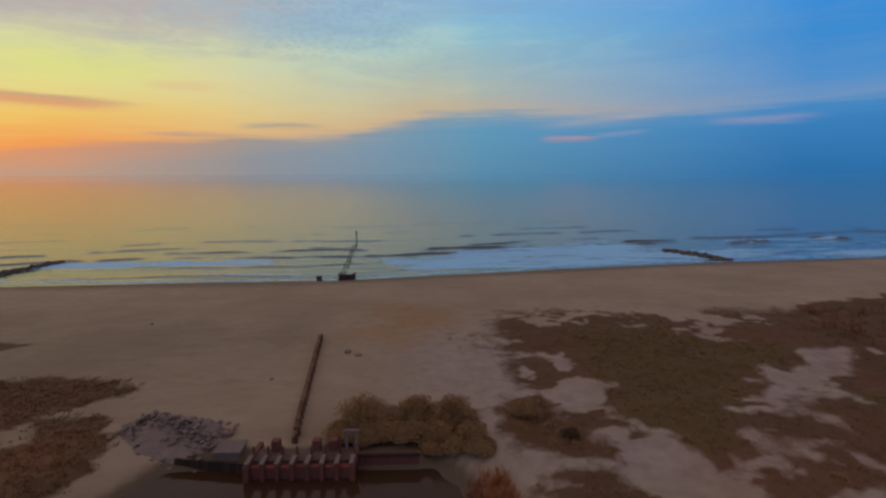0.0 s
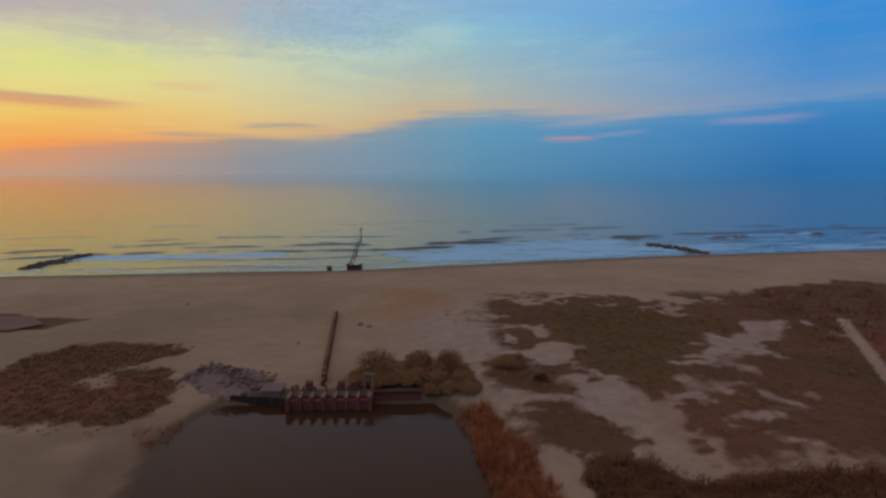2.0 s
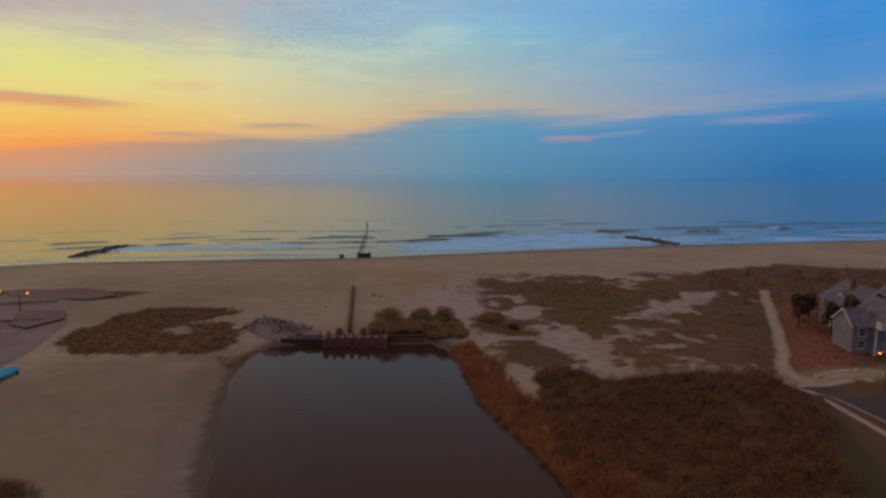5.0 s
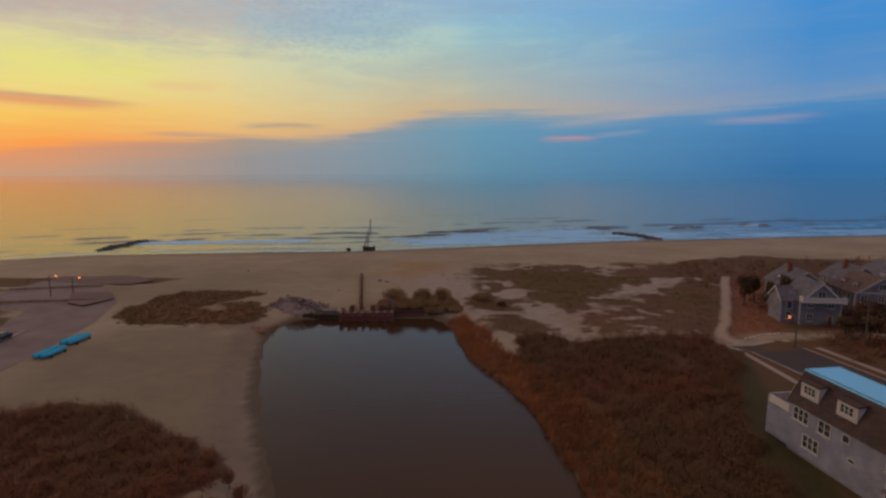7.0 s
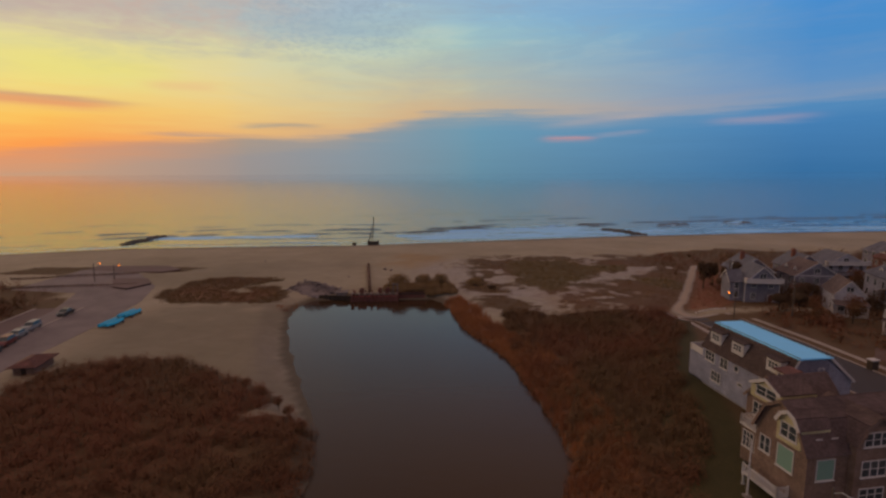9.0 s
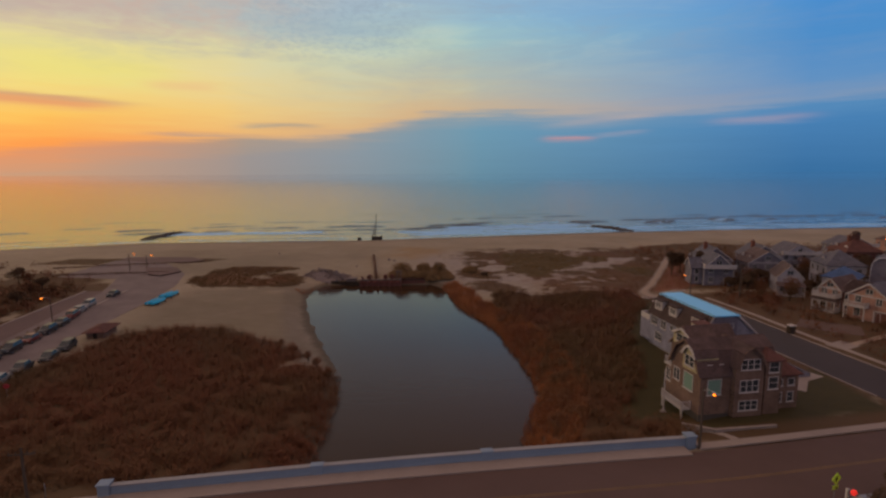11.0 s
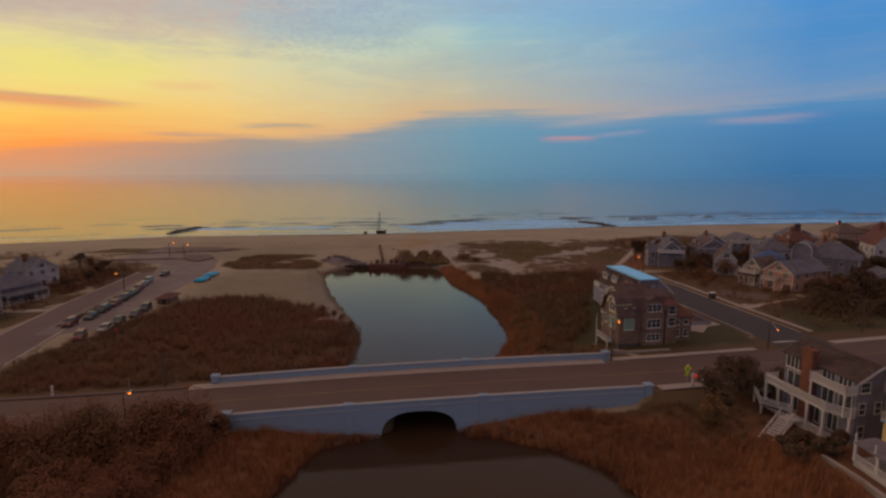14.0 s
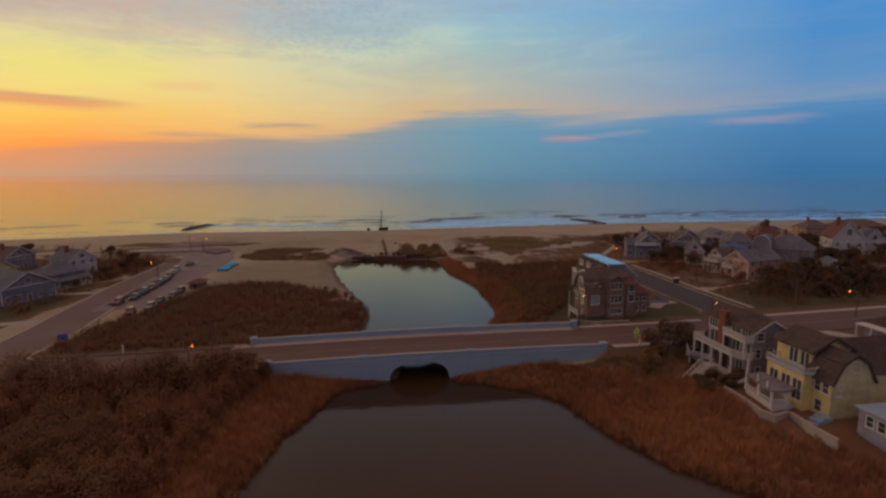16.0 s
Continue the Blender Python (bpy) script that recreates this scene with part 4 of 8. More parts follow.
bridge = thing("bridge", pose(ROAD_X, ROAD_Y, 0, 0, 0, ROAD_ANGLE), "low concrete bridge with one arch and pale blue-grey parapets", "bridge")
for v, lo, hi in ((-HALF, -25.5, 31.0), (HALF, -30.6, 30.8)):
    out = math.copysign(1.0, v)
    bm = bmesh.new()
    top = [(lo + (hi - lo) * k / 12, parapet_top(lo + (hi - lo) * k / 12) - 0.72) for k in range(13)]
    arch = [(MID + SPAN * c, SPRING + CROWN * q) for c, q in ARCH]
    prism(bm, [(lo, -0.6), *top, (hi, -0.6), (MID + SPAN, -0.6), *arch, (MID - SPAN, -0.6)], "y", v - 0.28, v + 0.28)
    part("side_wall", bm, M["bridge"], bridge)
    part("parapet", run_of(lo, hi, lambda u: parapet_top(u) - 0.72, lambda u: parapet_top(u) - 0.12, v - 0.2, v + 0.2), M["bridge"], bridge)
    part("coping", run_of(lo + 0.5, hi - 0.5, lambda u: parapet_top(u) - 0.117, parapet_top, v - 0.3, v + 0.3), M["coping"], bridge, "paler weathered coping")
    part("string_course", run_of(lo + 0.5, hi - 0.5, lambda u: parapet_top(u) - 0.86, lambda u: parapet_top(u) - 0.74, v + out * 0.285, v + out * 0.36), M["coping"], bridge)
    for u in (lo, hi):
        z = parapet_top(u) + 0.14
        bm = boxes((u - 0.55, u + 0.55, v - 0.5, v + 0.5, 1.2, z), bevel=0.06)
        box(bm, u - 0.65, u + 0.65, v - 0.6, v + 0.6, z, z + 0.14, bevel=0.04)
        part("end_pier", bm, M["bridge"], bridge)
    for u in (-10.2, 7.6):
        z = parapet_top(u) + 0.08
        bm = boxes((u - 0.6, u + 0.6, v - 0.34, v + 0.34, 0.4, z - 0.1), bevel=0.03)
        box(bm, u - 0.66, u + 0.66, v - 0.4, v + 0.4, z - 0.1, z + 0.02, bevel=0.03)
        part("pilaster", bm, M["bridge"], bridge)
    for side, far in ((-1, -10.0), (1, 9.6)):
        a, b = sorted((MID + side * (SPAN + 0.15), far))
        part("footing", boxes((a, b, min(v, v + out * 1.1), max(v, v + out * 1.1), -0.6, WATER + 0.2), bevel=0.05), M["stained"], bridge, "stained concrete footing at the waterline")
    bm = bmesh.new()
    rim = [(MID + r * c, SPRING + (r - SPAN + CROWN) * q) for r in (SPAN + 0.02, SPAN + 0.36) for c, q in ARCH]
    prism(bm, rim[:25] + rim[25:][::-1], "y", *sorted((v + out * 0.26, v + out * 0.33)))
    part("arch_ring", bm, M["bridge"], bridge)
bm = bmesh.new()
ring = [(MID + r * c, SPRING + (r - SPAN + CROWN) * q) for r in (SPAN, SPAN + 0.07) for c, q in ARCH]
prism(bm, ring[:25] + ring[25:][::-1], "y", -HALF + 0.27, HALF - 0.27)
part("vault", bm, M["concrete"], bridge)


# ---- plants ----
rng = np.random.default_rng(7)


def blades(count, high, spread_r, width, lean, seed):
    """A tuft of thin blades: vertices and triangles."""
    r = np.random.default_rng(seed)
    v, f = [], []
    for k in range(count):
        a, rad = r.uniform(0, 6.28), r.uniform(0, spread_r)
        bx, by = rad * math.cos(a), rad * math.sin(a)
        h, b, t = high * r.uniform(0.6, 1.1), r.uniform(0, 6.28), r.uniform(0.2, 1.0) * lean * high
        wx, wy = width * math.cos(b + 1.57), width * math.sin(b + 1.57)
        v += [(bx - wx, by - wy, -0.05), (bx + wx, by + wy, -0.05), (bx + t * math.cos(b), by + t * math.sin(b), h)]
        f.append((3 * k, 3 * k + 1, 3 * k + 2))
    return np.array(v), np.array(f)


def spray(out, r, loose=0.45):
    """Two directions across a leaf that faces roughly outwards."""
    n = out / np.linalg.norm(out) + loose * r.normal(size=3)
    n /= np.linalg.norm(n)
    d1 = np.cross(n, r.normal(size=3))
    d1 /= np.linalg.norm(d1)
    return d1, np.cross(n, d1)


def bramble(high, radius, twigs, leaves, size, seed):
    """A low shrub: bare twigs from the foot and small leaf sprays in an uneven dome."""
    r = np.random.default_rng(seed)
    v, f = [], []
    lobes = [(r.uniform(0, 6.28), r.uniform(0.55, 1.1)) for _ in range(5)]

    def reach(a):
        return 0.7 + 0.3 * max(m * math.cos(a - c) for c, m in lobes)
    for _ in range(twigs):
        a, e = r.uniform(0, 6.28), r.uniform(0.25, 1.5)
        q = reach(a) * r.uniform(0.8, 1.15)
        tip = np.array([radius * q * math.cos(a) * math.cos(e), radius * q * math.sin(a) * math.cos(e), high * q * math.sin(e)])
        s = np.array([-math.sin(a), math.cos(a), 0]) * 0.035
        n = len(v)
        v += [s, -s, tip]
        f.append((n, n + 1, n + 2))
    for _ in range(leaves):
        a, e = r.uniform(0, 6.28), math.asin(r.uniform(0.0, 1.0))
        q = reach(a) * r.uniform(0.74, 1.0)
        c = np.array([radius * q * math.cos(a) * math.cos(e), radius * q * math.sin(a) * math.cos(e), high * q * math.sin(e)])
        d1, d2 = spray(c + np.array([0, 0, 1.5 * radius]), r, 0.25)
        s1, s2 = size * r.uniform(0.6, 1.3), size * r.uniform(0.4, 0.9)
        n = len(v)
        v += [c - d1 * s1, c + d2 * s2, c + d1 * s1, c - d2 * s2]
        f += [(n, n + 1, n + 2), (n, n + 2, n + 3)]
    return np.array(v), np.array(f)


def scatter(name, templates, spots, scales, mat, label, category, sink=0.05):
    """Joins turned and scaled copies of the templates into one mesh of kind stuff."""
    spots = np.asarray(spots)
    z = terrain(spots[:, 0], spots[:, 1])
    turn = rng.uniform(0, 6.28, len(spots))
    pick = rng.integers(0, len(templates), len(spots))
    allv, allf, base = [], [], 0
    for k, (tv, tf) in enumerate(templates):
        i = np.flatnonzero(pick == k)
        if not len(i):
            continue
        c, s = np.cos(turn[i])[:, None], np.sin(turn[i])[:, None]
        sc = scales[i][:, None]
        vx = (tv[None, :, 0] * c - tv[None, :, 1] * s) * sc + spots[i, 0][:, None]
        vy = (tv[None, :, 0] * s + tv[None, :, 1] * c) * sc + spots[i, 1][:, None]
        vz = tv[None, :, 2] * sc + z[i][:, None] - sink
        allv.append(np.stack([vx, vy, vz], -1).reshape(-1, 3))
        allf.append((tf[None] + (np.arange(len(i)) * len(tv))[:, None, None] + base).reshape(-1, 3))
        base += len(i) * len(tv)
    V, F = np.concatenate(allv), np.concatenate(allf)
    me = bpy.data.meshes.new(name)
    me.vertices.add(len(V)), me.loops.add(F.size), me.polygons.add(len(F))
    me.vertices.foreach_set("co", V.ravel())
    me.loops.foreach_set("vertex_index", F.ravel())
    me.polygons.foreach_set("loop_start", np.arange(len(F)) * 3)
    me.update(calc_edges=True)
    me.materials.append(mat)
    return tagged(new(name, me), label, category, kind="stuff")


def spots_in(poly, per_m2, density=None):
    xs, ys = zip(*poly)
    x0, x1, y0, y1 = min(xs) - 3, max(xs) + 3, min(ys) - 3, max(ys) + 3
    n = int((x1 - x0) * (y1 - y0) * per_m2)
    x, y = rng.uniform(x0, x1, n), rng.uniform(y0, y1, n)
    keep = density(x, y) > rng.uniform(0, 1, n) if density else inside(poly, x, y) > 0
    return np.stack([x, y], -1)[keep]


def clear_of_paving(p):
    x, y = p[:, 0], p[:, 1]
    u, v = road_uv(x, y)
    ok = (np.abs(v) > HALF + 1.2) & (line_distance(STREET, x, y) > 8.2) & (line_distance(LANE, x, y) > 6.3) & (inside(LOT, x, y) < -0.5)
    return p[ok & (line_distance(PATHWAY, x, y) > 1.2) & (inside(POND, x, y) < -0.2) & (inside(LAKE, x, y) < -0.2)]


TUFTS = [blades(10, 0.26, 0.6, 0.07, 1.4, k) for k in range(5)]
REEDS = [blades(14, 1.8, 0.7, 0.055, 0.5, 20 + k) for k in range(5)]
SHRUBS = [bramble(2.0, 1.35, 12, 120, 0.11, 40 + k) for k in range(7)]

# grass over the dunes, thick where the scrub is
region = [(2, 34), (160, 34), (160, 140), (2, 140)]
p = spots_in(region, 1.9, lambda x, y: np.clip(planted(x, y), 0, 1) * (1 - step(x, 90, 170) * 0.6) * 0.9)
q = spots_in([(-86, 42), (-38, 42), (-38, 84), (-86, 84)], 3.4, lambda x, y: planted(x, y))
q2 = spots_in([(-145, 84), (-78, 84), (-78, 105), (-145, 105)], 1.2, lambda x, y: planted(x, y))
p = clear_of_paving(np.concatenate([p, q2]))
q = clear_of_paving(q)
scatter("north_scrub", TUFTS, q, rng.uniform(0.6, 1.3, len(q)), M["scrub"], "rust brown scrub and grass on the open sand", "scrub")
green = olive_turf(p[:, 0], p[:, 1]) > 0.5
thin = (planted(p[:, 0], p[:, 1]) > 0.55) & ~green
scatter("dune_grass", TUFTS, p[green], rng.uniform(0.5, 1.25, green.sum()), M["grass"], "dry olive brown dune grass and low scrub", "grass")
scatter("rust_grass", TUFTS, p[thin], rng.uniform(0.4, 1.0, thin.sum()), M["scrub"], "thin rust brown grass on the open dunes", "grass")
p = clear_of_paving(spots_in([(55, 33), (84, 33), (84, 86), (55, 86)], 3.0, lambda x, y: step(inside(RED, x, y), -1.5, 1.5)))
scatter("field_grass", TUFTS, p, rng.uniform(0.4, 0.8, len(p)), M["red_grass"], "rust red dry grass on the dune field", "grass")

# reeds along the banks
p = np.concatenate([spots_in([(0, -50), (30, -50), (30, 58), (0, 58)], 4.5, reeds_here), spots_in([(-42, 36), (-28, 36), (-28, 54), (-42, 54)], 4.5, reeds_here), spots_in([(-40, -112), (54, -112), (54, -56), (-40, -56)], 4.0, reeds_here)])
p = p[(inside(POND, p[:, 0], p[:, 1]) < 0.6) & (inside(LAKE, p[:, 0], p[:, 1]) < 0.8) & (np.abs(road_uv(p[:, 0], p[:, 1])[1]) > HALF + 0.9)]
scatter("reeds", REEDS, p, rng.uniform(0.4, 0.9, len(p)) * np.where((p[:, 0] < -30) & (p[:, 1] > 30), 0.5, 1.0), M["reed"], "rust brown dead reeds along the bank", "reeds")

# a darker, lower fringe of reed along the lake's edge
p = spots_in([(-30, -112), (46, -112), (46, -58), (-30, -58)], 7.0, lambda x, y: step(inside(LAKE, x, y) + (fbm(x, y, 0.3, 66) - 0.5) * 1.5, -1.5, -0.7) * (1 - step(inside(LAKE, x, y), 0.7, 1.0)))
p = p[np.abs(road_uv(p[:, 0], p[:, 1])[1]) > HALF + 0.9]
scatter("wet_reeds", REEDS, p, rng.uniform(0.3, 0.5, len(p)), M["dark_reed"], "dark reed stubble at the lake's edge", "reeds")

# thickets
p = np.concatenate([spots_in(PLANTED[k], d) for k, d in (("big_thicket", 1.0), ("shrub_bank", 1.1), ("lake_north", 0.9), ("shrub_corner", 0.9), ("bank_growth", 0.9), ("wall_growth", 0.8), ("bridge_corner", 0.7), ("park_hedge", 0.35), ("street_hedge", 0.4), ("town_hedge", 0.22))])
bed = np.array([(-78.2 - 4.4 * k**1.3 + rng.uniform(-0.7, 0.7), -19 + 34 * k) for k in rng.uniform(0, 1, 60)])
# taller growth by the near end of the bridge
TALL = [(-80, -70), (-62, -66), (-34, -61.5), (-25, -63.0), (-19.5, -66), (-22, -71), (-25, -78), (-26, -92), (-27, -101), (-46, -101)]
tall = clear_of_paving(spots_in(TALL, 0.42))
tall = tall[tall[:, 0] < -25.5]
p = p[(p[:, 0] < -24.8 + rng.uniform(-1, 1, len(p))) | (p[:, 1] > -62) | (p[:, 0] > 0)]
p = clear_of_paving(p[inside(TALL, p[:, 0], p[:, 1]) < 0])
scatter("thicket", SHRUBS, p, rng.uniform(0.55, 1.1, len(p)) * np.where((p[:, 0] > 15) & (p[:, 1] < -58), 0.6, 1.0), M["twig"], "dense dark brown leafless thicket", "thicket", 0.15)
scatter("bed_shrubs", SHRUBS, bed, rng.uniform(0.3, 0.55, len(bed)), M["twig"], "low dark shrubs in the bed beside the cars", "shrubs", 0.0)
THICK = [bramble(4.4, 2.1, 26, 520, 0.12, 60 + k) for k in range(6)]
scatter("tall_thicket", THICK, tall, rng.uniform(0.7, 1.15, len(tall)) * (1.0 + 0.6 * step(road_uv(tall[:, 0], tall[:, 1])[1], -16, -9) * step(tall[:, 0], -66, -60)), M["twig"], "tall dark brown twiggy growth beside the road", "thicket", 0.15)
p = np.concatenate([spots_in(PLANTED[k], d) for k, d in (("dune_thicket", 0.10), ("dune_south", 0.05), ("dune_clump", 0.14), ("north_clump", 0.16), ("dune_middle", 0.05), ("dune_knoll", 0.4), ("dune_bump", 0.35), ("dune_ridge", 0.25), ("dune_crest", 0.3), ("dune_round", 0.3), ("dune_spot", 0.3))])
scatter("low_scrub", SHRUBS, clear_of_paving(p), rng.uniform(0.25, 0.5, len(clear_of_paving(p))), M["olive"], "low olive brown scrub between the dune grass", "scrub", 0.15)
GROVE = [(82, -10), (88, -20), (100, -20), (114, -17), (140, -8), (146, 8), (128, 14), (112, 12), (98, 2), (90, -4)]
p = clear_of_paving(spots_in(GROVE, 0.16))
scatter("grove", [bramble(4.2, 2.3, 10, 150, 0.24, 90 + k) for k in range(5)], p, rng.uniform(0.55, 1.1, len(p)), M["leaf"], "dense dark evergreen grove between the streets", "grove", 0.15)
HOUSE_PLOTS = [((88, 28), 6.0), ((90, 32), 5.0), ((86, 14), 6.5), ((91, 15), 5.5), ((88, 6), 6.5), ((94, 7), 6.0), ((100, 10), 5.5), ((99, 26), 4.5), ((112, 22), 8.0), ((118, 22), 7.0), ((77, 39), 5.5), ((79, 45), 5.0), ((85, 58), 5.0), ((96, 50), 5.5), ((144, 74), 6.0), ((105, 64), 6.0), ((108, 41), 6.5), ((116, 70), 6.5), ((125, 37), 6.0), ((151, 48), 7.0), ((162, 48), 6.0), ((177, 44), 6.0), ((122, 13), 4.5)]
between = spots_in([(72, 30), (86, 33), (92, 22), (104, 20), (130, 22), (172, 34), (172, 66), (120, 62), (90, 60), (76, 50)], 0.13)
between = clear_of_paving(between[[all(math.dist(q, c) > r + 0.8 for c, r in HOUSE_PLOTS) for q in between.tolist()]])
scatter("town_planting", [bramble(3.6, 2.1, 10, 120, 0.24, 110 + k) for k in range(5)], between, rng.uniform(0.5, 1.25, len(between)), M["leaf"], "dark brown hedges and small trees between the houses", "hedge", 0.15)
# gardens of the far streets
town = spots_in([(76, -24), (330, -24), (330, 118), (76, 118)], 0.06, lambda x, y: planted(x, y))
north = spots_in([(-240, -45), (-96, -45), (-96, 84), (-240, 84)], 0.06, lambda x, y: planted(x, y))
front = np.concatenate([spots_in([(70, 8), (80, 12), (84, 34), (68, 36)], 0.14), spots_in([(84, 36), (98, 36), (112, 42), (84, 46)], 0.16), spots_in([(-98, -6), (-94, 14), (-99, 44), (-128, 46), (-126, 16)], 0.12)])
p = clear_of_paving(np.concatenate([town, north, front]))
FAR_SHRUBS = [bramble(2.0, 1.35, 8, 34, 0.21, 80 + k) for k in range(6)]
scatter("garden_shrubs", FAR_SHRUBS, p, rng.uniform(0.6, 1.6, len(p)), M["twig"], "bare brown garden hedges and shrubs", "hedge", 0.15)


def crown(leaves, rx, rz, size, seed, lobes=9, flat=0.0):
    """A crown of small leaf sprays gathered in clumps, with gaps between."""
    r = np.random.default_rng(seed)
    centres = []
    for k in range(lobes):
        a, e = r.uniform(0, 6.28), r.uniform(-0.5, 1.4)
        q = r.uniform(0.35, 0.75)
        centres.append((rx * q * math.cos(a) * math.cos(e), rx * q * math.sin(a) * math.cos(e), rz * q * math.sin(e)))
    v, f = [], []
    for _ in range(leaves):
        c = centres[r.integers(0, lobes)]
        d = r.normal(size=3)
        d *= r.uniform(0.5, 1.0) ** 0.5 / np.linalg.norm(d)
        p = np.array(c) + d * np.array([rx, rx, rz]) * 0.42
        d1, d2 = spray(p + np.array([0, 0, 1.5 * rz]), r, 0.45)
        s = size * r.uniform(0.6, 1.4)
        n = len(v)
        v += [tuple(p - d1 * s), tuple(p + d2 * s * 0.55), tuple(p + d1 * s), tuple(p - d2 * s * 0.55)]
        f.append((n, n + 1, n + 2, n + 3))
    return v, f, centres


def make_tree(high, rx, rz, mat, seed, label, leaves=900, size=0.22, trunk=0.16, name="tree", category="tree", lobes=9):
    """A tapered trunk, limbs to each clump, and the crown."""
    t = thing(name, Matrix(), label, category)
    v, f, centres = crown(leaves, rx, rz, size, seed, lobes)
    mid = high - rz * 0.9
    bm = bmesh.new()
    tube(bm, [(0, 0, -0.2), (0.04, 0, mid * 0.5), (0, 0.03, mid)], [trunk, trunk * 0.75, trunk * 0.5], 7)
    part("trunk", bm, M["bark"], t)
    for c in centres[:6]:
        bm = bmesh.new()
        tube(bm, [(0, 0, mid * 0.75), (c[0] * 0.5, c[1] * 0.5, mid + c[2] * 0.35), (c[0], c[1], mid + c[2])], [trunk * 0.45, trunk * 0.3, trunk * 0.08], 5)
        part("limb", bm, M["bark"], t)
    ob = part("crown", mesh_of("crown", v, f, mat), mat, t)
    ob.location = (0, 0, mid)
    return t


def plant(model, x, y, turn=0.0, size=1.0, first=False):
    m = pose(x, y, zg(x, y) - 0.05, 0, 0, turn)
    if first:
        model.matrix_world = m
        return model
    ob = copy_thing(model, m)
    ob.scale = (size, size, size)
    return ob


# three round shrubs behind the weir, and the clumps beside them
for x, y, r, h, s in ((-10.2, 63.6, 3.7, 4.2, 1), (-3.6, 64.6, 2.6, 3.6, 2), (1.1, 63.6, 2.7, 4.0, 3), (-7.0, 61.6, 2.6, 2.4, 8), (-0.6, 61.6, 2.8, 2.6, 9), (11.2, 66.5, 2.6, 1.9, 4), (15.4, 60.3, 1.3, 1.3, 5), (-4.0, 61.2, 2.8, 2.4, 6), (-12.6, 61.4, 2.4, 2.2, 7), (-9.6, 61.2, 2.6, 2.2, 10), (3.4, 61.0, 2.2, 1.9, 11), (1.2, 59.2, 2.0, 1.6, 12), (4.2, 58.0, 2.1, 1.5, 13), (-1.4, 59.6, 2.0, 1.5, 14)):
    t = make_tree(h, r, h * 0.62, M["leaf"] if s == 5 else M["olive"], 200 + s, "rounded olive brown shrub on the sand" if s != 5 else "small dark green bush on the dune", 8000 if r >= 2 else 1400, 0.12, 0.09, "shrub", "shrub", 60 if r >= 2 else 14)
    t.matrix_world = pose(x, y, zg(x, y) - 0.1, 0, 0, 40 * s)
for x, y, r, h in ((37.2, -65.4, 2.2, 3.4), (40.0, -63.0, 2.4, 3.6), (46.5, -59.0, 3.0, 4.2), (50.5, -56.5, 2.6, 4.0), (39.5, -60.5, 2.6, 4.6), (43.5, -57.6, 3.0, 5.2), (47.5, -54.6, 2.6, 4.6), (44.0, -72.6, 1.7, 2.4), (46.0, -74.4, 1.6, 2.3), (42.0, -74.4, 1.5, 1.9), (41.6, -72.6, 1.4, 1.9), (44.2, -75.0, 1.3, 1.7)):
    t = make_tree(h, r, h * 0.55, M["scrub"] if x < 38 else M["leaf"], int(300 + x * 3), "dense rounded shrub beside the house" if x > 38 else "yellowish olive shrub among the reeds", 2400, 0.15, 0.1, "shrub", "shrub")
    t.matrix_world = pose(x, y, zg(x, y) - 0.1, 0, 0, 25 * h)

for x, y, r, h in ((-32.0, -68.0, 2.4, 4.8), (-29.2, -67.8, 2.3, 4.8), (-26.4, -67.4, 2.0, 4.4), (-24.0, -66.6, 1.5, 3.4)):
    t = make_tree(h, r, h * 0.55, M["twig"], int(500 - x * 4), "tall bare brown shrub at the end of the bridge wall", 2200, 0.13, 0.09, "shrub", "shrub")
    t.matrix_world = pose(x, y, zg(x, y) - 0.1, 0, 0, 31 * h)

bare = make_tree(5.6, 3.0, 3.0, M["twig"], 401, "bare brown twiggy tree", 1300, 0.19, 0.16)
dark = make_tree(8.0, 2.4, 3.6, M["leaf"], 402, "tall dark evergreen tree", 2600, 0.24, 0.18)
broad = make_tree(5.5, 3.4, 2.4, M["leaf"], 403, "broad dark green tree in a garden", 1500, 0.24, 0.2)
plant(bare, 84.5, 22.0, 0, 1, True), plant(dark, 78.0, 52.5, 0, 1, True), plant(broad, 113.0, 8.0, 0, 1, True)
STREET_TREES = [
    (dark, 75.6, 54.0, 0.8), (dark, 73.0, 47.0, 0.55), (broad, 77.5, 33.0, 0.6), (broad, 74.5, 35.0, 0.45), (bare, 80.5, 27.0, 0.8), (bare, 83.5, 29.5, 0.9), (bare, 91.0, 31.0, 1.0), (bare, 78.5, 23.5, 0.6),
    (broad, 95.0, 28.0, 0.9), (broad, 104.0, 3.0, 0.9), (broad, 109.0, 15.0, 1.0), (broad, 118.0, 20.0, 1.1), (bare, 99.0, -3.0, 0.9), (bare, 92.0, -6.0, 0.7),
    (broad, 96.0, -11.0, 0.7), (broad, 106.0, -9.0, 0.8), (dark, 112.0, -14.0, 0.7), (broad, 121.0, -4.0, 1.0), (bare, 128.0, 8.0, 1.0), (broad, 134.0, 20.0, 1.1),
    (bare, 143.0, 30.0, 1.0), (broad, 128.0, 40.0, 1.1), (broad, 118.0, 48.0, 1.0), (bare, 108.0, 52.0, 1.1),
]
